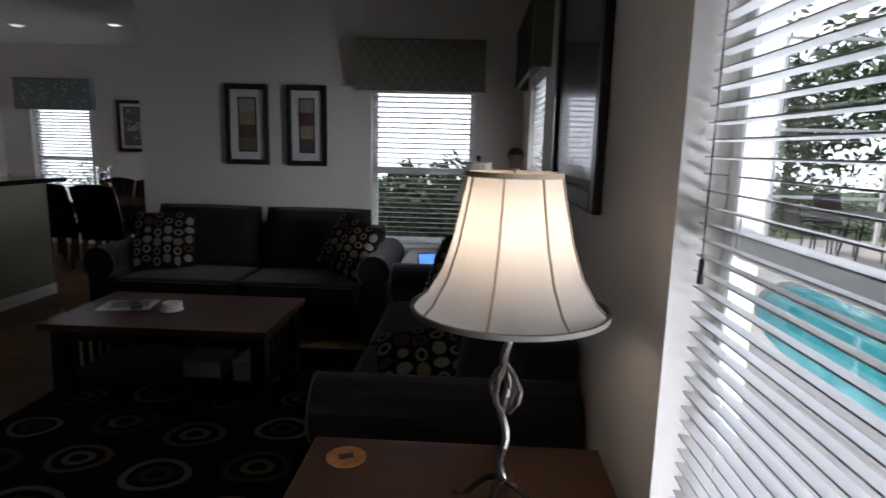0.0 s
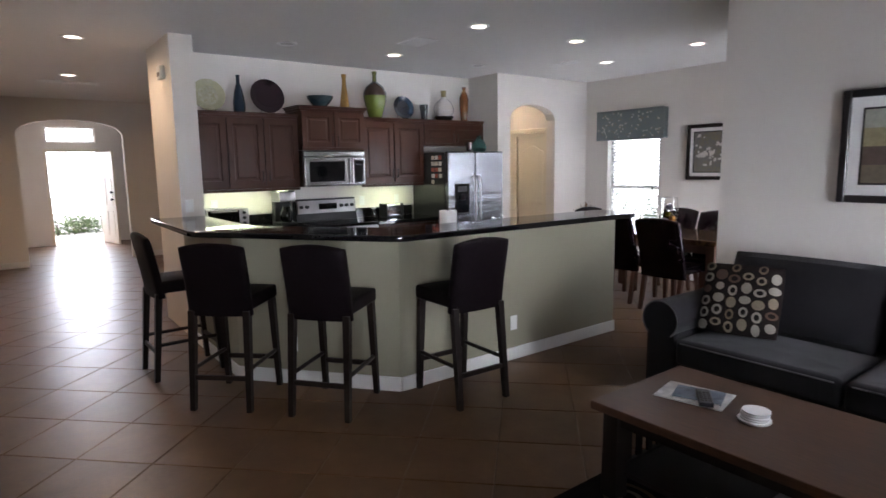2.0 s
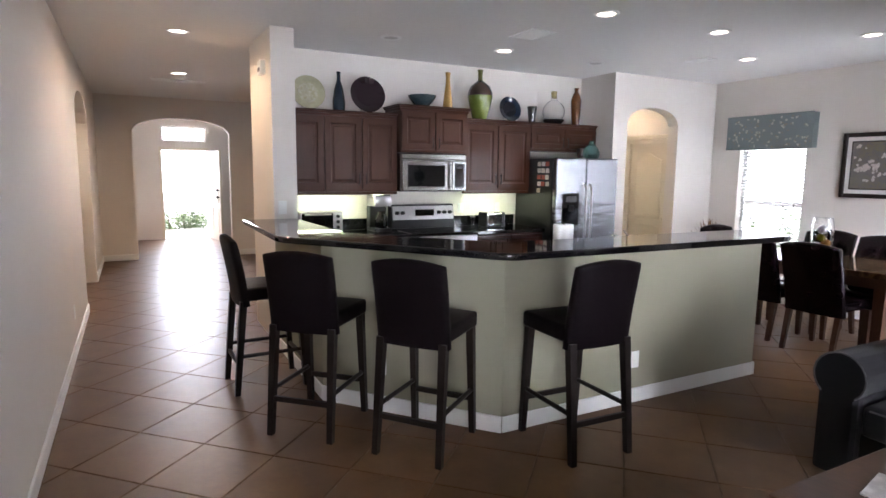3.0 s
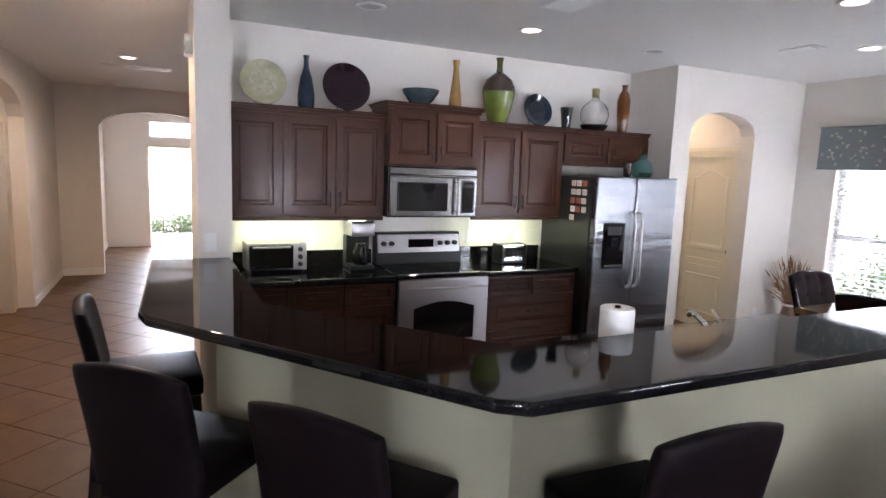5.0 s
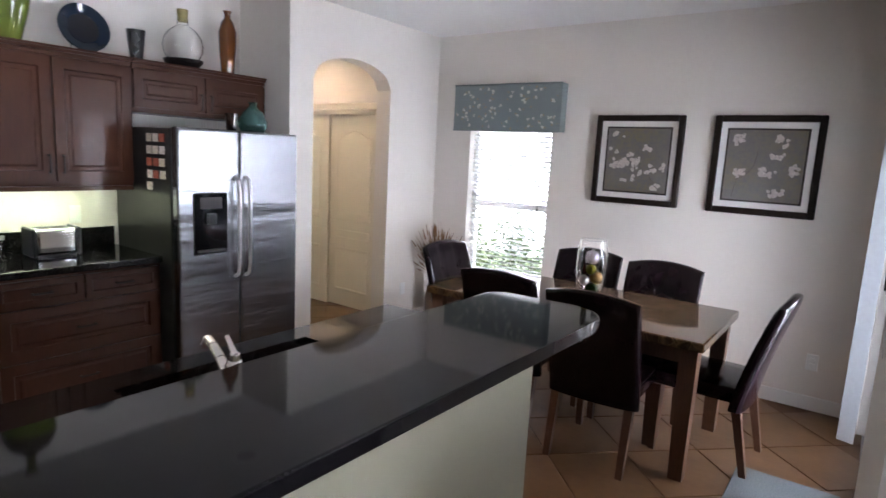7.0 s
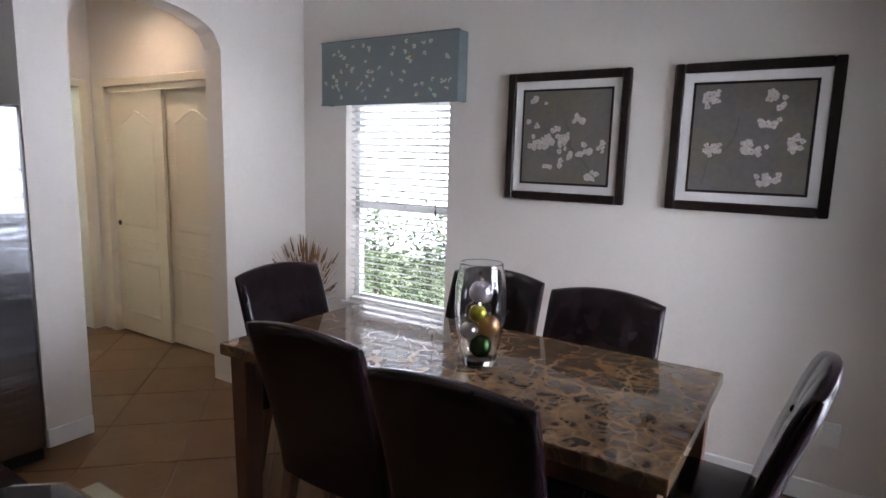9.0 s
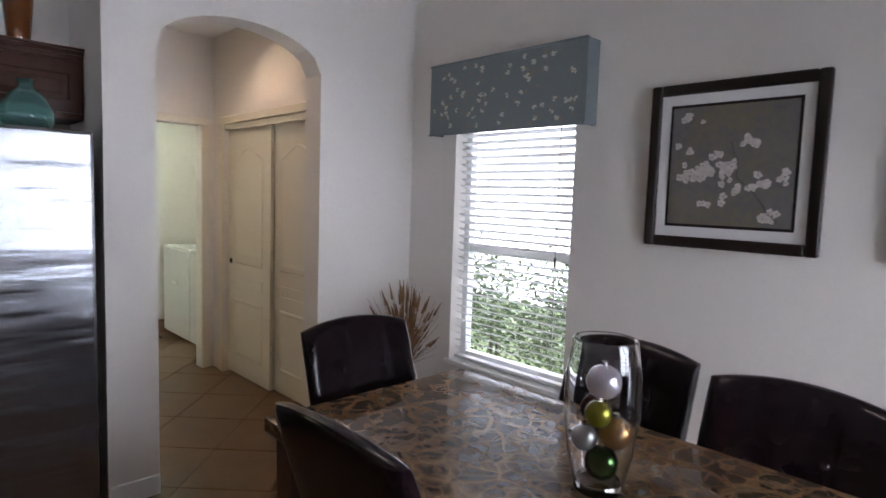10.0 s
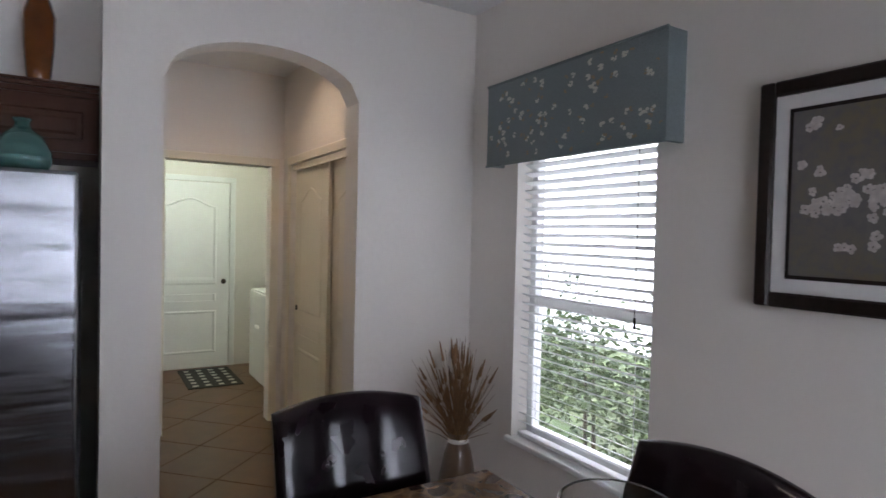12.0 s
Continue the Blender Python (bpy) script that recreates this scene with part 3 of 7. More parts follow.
# ---------- kitchen cabinets ----------
def panel_door(w, y0, y1, z0, z1, x, handle=None, name="door"):
    """A frame-and-panel front on the plane x, with an optional upright or level pull."""
    s = min(0.055, (z1 - z0) * 0.22)
    t = 0.02
    bm = box(B(), x, x + t, y0, y1, z0, z1)
    front = max(bm.faces, key=lambda f: f.calc_center_median().x)
    for inset, push in ((0.003, 0.0), (s, 0.0), (0.006, -0.009), (0.018, 0.0), (0.012, 0.006)):
        if z1 - z0 < 0.2 and inset in (0.018, 0.012):
            continue
        bmesh.ops.inset_region(bm, faces=[front], thickness=inset, depth=0.0, use_even_offset=True)
        bmesh.ops.translate(bm, vec=(push, 0, 0), verts=front.verts)
    d = part(name, bm, CHERRY, w)
    if handle:
        hy, hz, upright = handle
        bm = B()
        ends = ((hy, hz - 0.05), (hy, hz + 0.05)) if upright else ((hy - 0.045, hz), (hy + 0.045, hz))
        for ey, ez in ends:
            rod(bm, (x + t, ey, ez), (x + t + 0.025, ey, ez), 0.0045, sides=8)
        rod(bm, (x + t + 0.025, *ends[0]), (x + t + 0.025, *ends[1]), 0.006, sides=8)
        part("handle", bm, DARKMETAL, d, "dark bronze pull", True)
    return d


def crown(w, y0, y1, x_back, x_front, z, left=True, right=True):
    bm = B()
    for k, (out, h0, h1) in enumerate(((0.012, -0.055, -0.030), (0.028, -0.030, -0.012), (0.042, -0.012, 0.0))):
        box(bm, x_back, x_front + out, y0 - out * left, y1 + out * right, z + h0, z + h1, 0.002)
    part("crown_moulding", bm, CHERRY, w)


def upper(y0, y1, z0, z1, x_front, doors, label, hinge="pair", left=False, right=False, rail=True):
    w = thing("wall_cabinet", label, "cabinet", group="upper kitchen cabinets")
    part("body", box(B(), KIT_X, x_front, y0, y1, z0, z1, 0.002), CHERRY, w)
    step = (y1 - y0) / doors
    for k in range(doors):
        a, b = y0 + k * step + 0.006, y0 + (k + 1) * step - 0.006
        hy = (b - 0.03) if k % 2 == (0 if doors == 2 else 1) else (a + 0.03)
        panel_door(w, a, b, z0 + 0.03, z1 - 0.062, x_front, (hy, z0 + 0.13, True) if z1 - z0 > 0.5 else (hy, z0 + 0.10, True))
    crown(w, y0, y1, KIT_X, x_front, z1 + 0.002, left, right)
    if rail:
        part("light_rail", box(B(), x_front - 0.02, x_front + 0.006, y0, y1, z0 - 0.028, z0 - 0.001, 0.003), CHERRY, w)
    return w


upper(2.895, 4.055, 1.335, 2.125, -6.945, 3, "cherry wood wall cabinet with three panelled doors")
upper(4.06, 4.835, 1.738, 2.215, -6.86, 2, "taller cherry wood cabinet over the microwave", left=True, right=True, rail=False)
upper(4.84, 5.735, 1.335, 2.125, -6.945, 2, "cherry wood wall cabinet with two panelled doors")
upper(5.74, 6.73, 1.80, 2.125, -6.945, 2, "short cherry wood cabinet over the refrigerator", rail=False)

UNDER = material("under-cabinet lamp", (0.9, 0.9, 0.8), 0.5, emit=(0.86, 1.0, 0.62), power=14.0)
for y0, y1 in ((2.98, 3.95), (4.95, 5.62)):
    w = thing("under_cabinet_light", "lit slim fluorescent lamp fixed under the wall cabinet", "lamp", group="under-cabinet lights")
    part("housing", box(B(), -7.06, -6.99, y0, y1, 1.312, 1.3345, 0.003), WHITEPLASTIC, w)
    part("tube", box(B(), -7.05, -7.0, y0 + 0.02, y1 - 0.02, 1.306, 1.311), UNDER, w)


def base_unit(y0, y1, label, drawers, doors):
    w = thing("base_cabinet", label, "cabinet", group="lower kitchen cabinets")
    part("body", box(B(), KIT_X, -6.65, y0, y1, 0.10, 0.879, 0.002), CHERRY, w)
    part("toe_kick", box(B(), KIT_X, -6.72, y0, y1, 0, 0.0995), ESPRESSO, w)
    for a, b, z0, z1 in drawers:
        panel_door(w, a + 0.006, b - 0.006, z0, z1, -6.65, ((a + b) / 2, (z0 + z1) / 2, False), "drawer")
    for a, b, z0, z1, side in doors:
        panel_door(w, a + 0.006, b - 0.006, z0, z1, -6.65, ((a + 0.04) if side < 0 else (b - 0.04), z1 - 0.12, True))


base_unit(2.895, 3.66, "cherry wood base cabinet with two drawers over doors", [(2.90, 3.27, 0.72, 0.86), (3.27, 3.65, 0.72, 0.86)], [(2.90, 3.27, 0.13, 0.70, 1), (3.27, 3.65, 0.13, 0.70, -1)])
base_unit(3.665, 4.06, "cherry wood base cabinet with one drawer over a door", [(3.67, 4.05, 0.72, 0.86)], [(3.67, 4.05, 0.13, 0.70, -1)])
base_unit(4.855, 5.735, "cherry wood drawer cabinet with wide lower drawers", [(4.86, 5.29, 0.72, 0.86), (5.29, 5.72, 0.72, 0.86), (4.86, 5.72, 0.43, 0.705), (4.86, 5.72, 0.13, 0.415)], [])
for y0, y1 in ((2.895, 4.062), (4.853, 5.735)):
    w = thing("countertop", "polished black granite kitchen counter with upstand", "countertop", group="kitchen counters")
    part("slab", box(B(), KIT_X, -6.61, y0, y1, 0.88, 0.92, 0.006, segs=2), GRANITE, w, smooth=True)
    part("backsplash", box(B(), KIT_X, KIT_X + 0.02, y0, y1, 0.921, 1.04, 0.003), GRANITE, w)

# lower counter behind the bar, with the sink
w = thing("base_cabinet", "cherry wood sink cabinet behind the half wall", "cabinet", (-0.11, 0.15, 0), group="lower kitchen cabinets")
part("body", box(B(), -4.72, -4.115, 3.75, 5.70, 0.10, 0.879), CHERRY, w)
part("toe_kick", box(B(), -4.66, -4.115, 3.75, 5.70, 0, 0.0995), ESPRESSO, w)
w = thing("countertop", "polished black granite sink counter behind the half wall", "countertop", (-0.11, 0.15, 0), group="kitchen counters")
bm = B()
for x0, x1, y0, y1 in ((-4.77, -4.66, 3.72, 5.74), (-4.26, -4.114, 3.72, 5.74), (-4.66, -4.26, 3.72, 4.45), (-4.66, -4.26, 5.15, 5.74)):
    box(bm, x0, x1, y0, y1, 0.88, 0.92)
part("slab", bm, GRANITE, w)
w = thing("kitchen_sink", "stainless steel undermount sink in black granite", "sink", (-0.11, 0.15, 0))
bm = B()
for x0, x1, y0, y1, z0, z1 in ((-4.66, -4.26, 4.45, 5.15, 0.70, 0.71), (-4.66, -4.65, 4.45, 5.15, 0.71, 0.879), (-4.27, -4.26, 4.45, 5.15, 0.71, 0.879), (-4.65, -4.27, 4.45, 4.46, 0.71, 0.879), (-4.65, -4.27, 5.14, 5.15, 0.71, 0.879)):
    box(bm, x0, x1, y0, y1, z0, z1)
part("basin", bm, STEEL, w)
part("drain", lathe(B(), [(0, 0.712), (0.04, 0.712), (0.045, 0.7105)], 20, -4.46, 4.8), CHROME, w)
w = thing("kitchen_faucet", "chrome single-lever kitchen faucet on the sink counter", "faucet", (-4.335, 4.70, 0.92), 180)
w.scale = (0.86, 0.86, 0.78)
part("base", lathe(B(), [(0, 0), (0.032, 0), (0.030, 0.012), (0.024, 0.02), (0.024, 0.15), (0.027, 0.17), (0.027, 0.205), (0.020, 0.222), (0, 0.228)], 20), CHROME, w, smooth=True)
bm = B()
pts = [(0, 0, 0.10), (0.05, -0.012, 0.15), (0.11, -0.026, 0.19), (0.17, -0.04, 0.215), (0.215, -0.05, 0.225), (0.24, -0.056, 0.20)]
for a, b in zip(pts, pts[1:]):
    rod(bm, a, b, 0.016, 0.015)
part("spout", bm, CHROME, w, smooth=True)
bm = B()
rod(bm, (0, 0, 0.215), (-0.004, 0.0, 0.245), 0.017, 0.015)
rod(bm, (-0.004, 0.0, 0.240), (0.055, -0.012, 0.285), 0.010, 0.007)
part("lever", bm, CHROME, w, smooth=True)

w = thing("paper_towel_roll", "white paper towel roll on a dark upright holder", "paper towel", (-4.312, 4.10, 0.92))
part("roll", lathe(B(), [(0.02, 0.012), (0.064, 0.012), (0.066, 0.02), (0.066, 0.283), (0.064, 0.291), (0.02, 0.291), (0.02, 0.012)], 32), PAPER, w, smooth=True)
part("holder_base", lathe(B(), [(0, 0), (0.085, 0), (0.085, 0.008), (0.07, 0.011), (0, 0.011)], 28), DARKMETAL, w)
part("holder_post", lathe(B(), [(0, 0.011), (0.009, 0.011), (0.009, 0.288), (0.012, 0.293), (0.010, 0.30), (0, 0.302)], 14), DARKMETAL, w)

# ---------- range, microwave, refrigerator ----------
w = thing("range", "stainless steel electric range with black glass top", "stove")
part("body", box(B(), KIT_X + 0.01, -6.64, 4.068, 4.847, 0.02, 0.895, 0.004), BLACKPLASTIC, w)
part("cooktop", box(B(), KIT_X + 0.01, -6.60, 4.066, 4.849, 0.896, 0.925, 0.006), BLACKGLASS, w)
bm = B()
bar(bm, (KIT_X + 0.075, 4.457, 0.926), (KIT_X + 0.05, 4.457, 1.185), 0.11, 0.775, 0.06, 0.775)
part("backguard", bm, BLACKPLASTIC, w)
bm = B()
bar(bm, (KIT_X + 0.120, 4.457, 1.02), (KIT_X + 0.098, 4.457, 1.165), 0.03, 0.74, 0.026, 0.74)
panel = part("control_panel", bm, STEEL, w)
part("display", box(B(), KIT_X + 0.12, KIT_X + 0.133, 4.35, 4.58, 1.06, 1.13, 0.002), BLACKGLASS, panel)
for y in (4.13, 4.20, 4.64, 4.71, 4.78):
    bm = B()
    rod(bm, (KIT_X + 0.118, y, 1.095), (KIT_X + 0.150, y, 1.097), 0.022, 0.019, 16)
    part("knob", bm, BLACKPLASTIC, panel)
bm = B()
box(bm, -6.64, -6.60, 4.075, 4.84, 0.29, 0.885, 0.008, segs=2)
door = part("oven_door", bm, STEEL, w, smooth=True)
bm = B()
arch = [(4.20, 0.40), (4.715, 0.40), (4.715, 0.66)]
arch += [(4.715 - 0.515 * k / 10, 0.66 + 0.05 * math.sin(math.pi * k / 10)) for k in range(1, 11)]
va = [bm.verts.new((-6.597, y, z)) for y, z in arch]
vb = [bm.verts.new((-6.603, y, z)) for y, z in arch]
bm.faces.new(va)
for k in range(len(arch)):
    bm.faces.new((va[k], va[(k + 1) % len(arch)], vb[(k + 1) % len(arch)], vb[k]))
part("oven_window", bm, BLACKGLASS, door, "dark glass oven window with an arched top")


def pull(bm, x, y0, y1, z, r=0.010):
    for y in (y0 + 0.03, y1 - 0.03):
        rod(bm, (x, y, z), (x + 0.045, y, z), r * 0.8)
    rod(bm, (x + 0.045, y0, z), (x + 0.045, y1, z), r)
    return bm


part("handle", pull(B(), -6.60, 4.12, 4.80, 0.82), STEEL, door, smooth=True)
drawer = part("warming_drawer", box(B(), -6.64, -6.60, 4.075, 4.84, 0.06, 0.28, 0.008), STEEL, w)
part("handle", pull(B(), -6.60, 4.12, 4.80, 0.24), STEEL, drawer, smooth=True)
ring = material("cooktop ring print", (0.10, 0.10, 0.10), 0.2)
for x, y, r in ((-6.78, 4.27, 0.10), (-6.78, 4.65, 0.075), (-7.03, 4.27, 0.075), (-7.03, 4.65, 0.10)):
    part("burner_ring", lathe(B(), [(r - 0.004, 0.9255), (r, 0.9255), (r, 0.9262), (r - 0.004, 0.9262), (r - 0.004, 0.9255)], 32, x, y), ring, w)

w = thing("microwave_oven", "stainless steel over-the-range microwave with dark window", "microwave")
part("body", box(B(), KIT_X, -6.87, 4.065, 4.83, 1.335, 1.734, 0.004), DIMMED_STEEL, w)
door = part("door", box(B(), -6.87, -6.835, 4.068, 4.828, 1.34, 1.662, 0.012, segs=2), DIMMED_STEEL, w, smooth=True)
part("window", box(B(), -6.837, -6.831, 4.13, 4.56, 1.39, 1.612, 0.004), BLACKGLASS, door)
part("control_panel", box(B(), -6.837, -6.831, 4.685, 4.80, 1.375, 1.632, 0.004), BLACKGLASS, door)
part("vent_grille", box(B(), -6.87, -6.838, 4.068, 4.828, 1.667, 1.731, 0.010), DIMMED_STEEL, w)
bm = B()
for z in (1.39, 1.62):
    rod(bm, (-6.835, 4.635, z), (-6.795, 4.635, z), 0.008)
rod(bm, (-6.795, 4.635, 1.36), (-6.795, 4.635, 1.65), 0.013)
part("handle", bm, STEEL, door, smooth=True)
part("display", box(B(), -6.832, -6.8295, 4.70, 4.785, 1.577, 1.612), BLACKPLASTIC, door)

FRSIDE = material("black textured steel", (0.015, 0.015, 0.016), 0.35, grain=0.2, bump=0.3, bump_scale=300)
w = thing("refrigerator", "side-by-side stainless steel refrigerator with black sides", "refrigerator")
part("body", box(B(), KIT_X + 0.02, -6.535, 5.755, 6.665, 0.02, 1.705, 0.006), FRSIDE, w)
part("base_grille", box(B(), -6.535, -6.50, 5.76, 6.66, 0.02, 0.085, 0.003), BLACKPLASTIC, w)
for y0, y1, side in ((5.76, 6.183, 1), (6.193, 6.66, -1)):
    door = part("door", box(B(), -6.535, -6.465, y0, y1, 0.09, 1.715, 0.016, segs=3), FRIDGE, w, "brushed stainless steel door", True)
    hy = y1 - 0.035 if side > 0 else y0 + 0.035
    bm = B()
    pts = [(-6.466, hy, 1.42), (-6.425, hy, 1.40), (-6.41, hy, 1.30), (-6.41, hy, 0.85), (-6.425, hy, 0.78), (-6.466, hy, 0.76)]
    for a, b in zip(pts, pts[1:]):
        rod(bm, a, b, 0.012)
    part("handle", bm, STEEL, door, smooth=True)
    if side > 0:
        disp = part("ice_dispenser", box(B(), -6.468, -6.460, 5.855, 6.09, 0.93, 1.32, 0.006), BLACKGLASS, door, "black water and ice dispenser")
        part("spout", box(B(), -6.461, -6.435, 5.94, 6.00, 1.12, 1.19, 0.006), BLACKPLASTIC, disp)
        part("keypad", box(B(), -6.460, -6.457, 5.90, 6.05, 1.22, 1.29, 0.002), SEAM, disp)
        part("drip_tray", box(B(), -6.461, -6.445, 5.88, 6.07, 0.945, 0.96, 0.003), SEAM, disp)
for k in range(13):
    r, c = divmod(k, 3)
    mg = thing("fridge_magnet", "small pale paper magnet on the refrigerator's black side", "magnet", group="fridge magnets")
    x = -6.80 + 0.075 * c + 0.01 * math.sin(k * 3.1)
    z = 1.62 - 0.075 * r
    colour = ((0.7, 0.65, 0.55), (0.75, 0.72, 0.68), (0.45, 0.12, 0.08), (0.6, 0.58, 0.5))[k % 4 if k != 7 else 2]
    part("card", box(B(), x, x + 0.06, 5.748, 5.7545, z, z + 0.05, 0.002), material("magnet print", colour, 0.6, grain=0.3, grain_scale=60), mg)


# ---------- decorations on the cabinets ----------
def turned(name, label, category, at, profile, mat, sides=32, extra=(), group=""):
    w = thing(name, label, category, at, group=group)
    part("body", lathe(B(), profile, sides), mat, w, smooth=True)
    for pname, prof, m, lab in extra:
        part(pname, lathe(B(), prof, sides), m, w, lab, True)
    return w


def glaze(name, c, r=0.12, **k):
    return material(name, c, r, grain=0.2, grain_scale=12, coat=0.5, **k)


def plate(label, at, r, mat, rim_mat, lean=14):
    w = thing("decorative_plate", label, "plate", at, group="display plates")
    turn = pose(0, 0, r, 0, 90 - lean, 0)
    bm = lathe(B(), [(0, 0.004), (r * 0.62, 0.004), (r * 0.7, 0.012), (r * 0.98, 0.022), (r, 0.024), (r, 0.016), (r * 0.72, 0.002), (0, -0.006)], 40)
    bm.transform(turn)
    part("dish", bm, mat, w, smooth=True)
    bm = lathe(B(), [(0, 0.0052), (r * 0.60, 0.0055), (r * 0.60, 0.0045), (0, 0.0045)], 40)
    bm.transform(turn)
    part("well", bm, rim_mat, w, smooth=True)
    bm = B()
    for s in (-0.05, 0.05):
        rod(bm, (-0.05, s, 0.003), (0.045, s, 0.003), 0.003, sides=6)
        rod(bm, (0.045, s, 0.003), (0.05, s, 0.03), 0.003, sides=6)
        rod(bm, (-0.05, s, 0.003), (-0.055, s, 0.10), 0.003, sides=6)
    rod(bm, (-0.05, -0.05, 0.003), (-0.05, 0.05, 0.003), 0.003, sides=6)
    part("stand", bm, DARKMETAL, w)


TOPZ = 2.127
plate("cream glazed plate with mottled centre on a stand", (-7.07, 3.17, TOPZ), 0.165, glaze("cream glaze", (0.48, 0.45, 0.30)), glaze("mottled cream glaze", (0.55, 0.52, 0.40), second=(0.40, 0.37, 0.23), stain_scale=30))
turned("ceramic_bottle", "tall dark blue glazed ceramic bottle", "vase", (-7.06, 3.475, TOPZ), [(0, 0), (0.05, 0), (0.062, 0.03), (0.064, 0.10), (0.045, 0.22), (0.02, 0.30), (0.018, 0.36), (0.024, 0.385), (0.016, 0.385), (0, 0.36)], glaze("blue glaze", (0.012, 0.028, 0.048), second=(0.015, 0.02, 0.03), stain_scale=12))
plate("large dark plum glazed plate on a stand", (-7.07, 3.78, TOPZ), 0.185, glaze("plum glaze", (0.022, 0.008, 0.014), 0.08), glaze("plum glaze centre", (0.026, 0.010, 0.016), 0.08))
turned("ceramic_bowl", "dark teal patterned ceramic bowl", "bowl", (-7.03, 4.38, 2.217), [(0, 0), (0.06, 0), (0.065, 0.012), (0.10, 0.04), (0.145, 0.10), (0.150, 0.125), (0.142, 0.125), (0.095, 0.05), (0, 0.02)], glaze("teal glaze", (0.025, 0.05, 0.06), second=(0.09, 0.11, 0.11), stain_scale=25))
turned("ceramic_bottle", "tall tan and ochre tapering bottle vase", "vase", (-7.04, 4.695, 2.217), [(0, 0), (0.052, 0), (0.055, 0.02), (0.045, 0.12), (0.028, 0.25), (0.022, 0.33), (0.03, 0.39), (0.022, 0.39), (0, 0.37)], glaze("ochre glaze", (0.50, 0.30, 0.10), 0.25, second=(0.35, 0.19, 0.06), stain_scale=14))
turned("ceramic_vase", "round-shouldered vase, lime green below and brown above", "vase", (-7.05, 5.11, TOPZ),
       [(0, 0), (0.075, 0), (0.085, 0.02), (0.125, 0.17), (0.140, 0.25), (0.141, 0.262)], glaze("lime glaze", (0.15, 0.19, 0.035), second=(0.11, 0.14, 0.03), stain_scale=8),
       extra=[("shoulder", [(0.141, 0.262), (0.138, 0.30), (0.11, 0.365), (0.055, 0.41), (0.028, 0.43)], glaze("brown glaze", (0.07, 0.045, 0.035), 0.2), "matt brown shoulder"),
              ("neck", [(0.028, 0.43), (0.024, 0.47), (0.026, 0.52), (0.036, 0.545), (0.026, 0.545), (0.0, 0.52)], glaze("olive glaze", (0.13, 0.13, 0.045), 0.2), "olive neck")])
plate("dark blue glass plate on a stand", (-7.08, 5.53, TOPZ), 0.145, glaze("navy glass glaze", (0.012, 0.022, 0.04), 0.06), glaze("black navy glaze", (0.008, 0.009, 0.014), 0.06))
turned("ceramic_tumbler", "dark flared ceramic tumbler vase", "vase", (-7.05, 5.83, TOPZ), [(0, 0), (0.038, 0), (0.04, 0.03), (0.058, 0.19), (0.052, 0.19), (0.034, 0.03), (0, 0.02)], glaze("charcoal glaze", (0.02, 0.02, 0.022)))
w = turned("glass_jug", "clear glass demijohn with a cork resting in a dark bowl", "bottle", (-7.05, 6.15, TOPZ), [(0, 0.02), (0.06, 0.022), (0.102, 0.055), (0.128, 0.11), (0.132, 0.15), (0.122, 0.20), (0.092, 0.245), (0.052, 0.272), (0.036, 0.285), (0.035, 0.325), (0.031, 0.325), (0.031, 0.283), (0.048, 0.268), (0.088, 0.241), (0.118, 0.197), (0.128, 0.15), (0.124, 0.112), (0.099, 0.058), (0.058, 0.026), (0, 0.024)], GLASS,
           extra=[("cork", [(0, 0.305), (0.0305, 0.305), (0.036, 0.385), (0, 0.385)], material("cork", (0.38, 0.30, 0.13), 0.8, grain=0.3), "olive cork"),
                  ("dark_bowl", [(0, 0), (0.09, 0), (0.125, 0.035), (0.13, 0.055), (0.122, 0.055), (0.09, 0.015), (0, 0.012)], glaze("black bowl glaze", (0.01, 0.008, 0.008)), "black shallow bowl")])
turned("glass_bottle", "tall amber brown glass bottle", "vase", (-7.06, 6.50, TOPZ), [(0, 0), (0.042, 0), (0.046, 0.02), (0.060, 0.18), (0.064, 0.30), (0.045, 0.37), (0.024, 0.40), (0.022, 0.43), (0.032, 0.45), (0.022, 0.45), (0, 0.42)], material("amber glass", (0.12, 0.035, 0.006), 0.06, coat=0.6, grain=0.3, grain_scale=9))
TEALGLASS = material("teal glass", (0.16, 0.36, 0.32), 0.05, transmission=0.75, coat=0.3, grain=0.25, grain_scale=8)
turned("glass_vase", "small teal green round glass vase", "vase", (-6.72, 6.47, 1.7055), [(0, 0), (0.07, 0), (0.098, 0.045), (0.100, 0.09), (0.07, 0.15), (0.028, 0.185), (0, 0.185)], TEALGLASS, extra=(("neck", [(0.028, 0.1855), (0.024, 0.205), (0.034, 0.22), (0.024, 0.22), (0.015, 0.19)], TEALGLASS, ""),))
turned("glass_tumbler", "dark brown glass tumbler", "cup", (-6.72, 6.30, 1.7055), [(0, 0), (0.032, 0), (0.045, 0.13), (0.041, 0.13), (0.029, 0.01), (0, 0.01)], material("brown glass", (0.03, 0.014, 0.01), 0.06, coat=0.5))

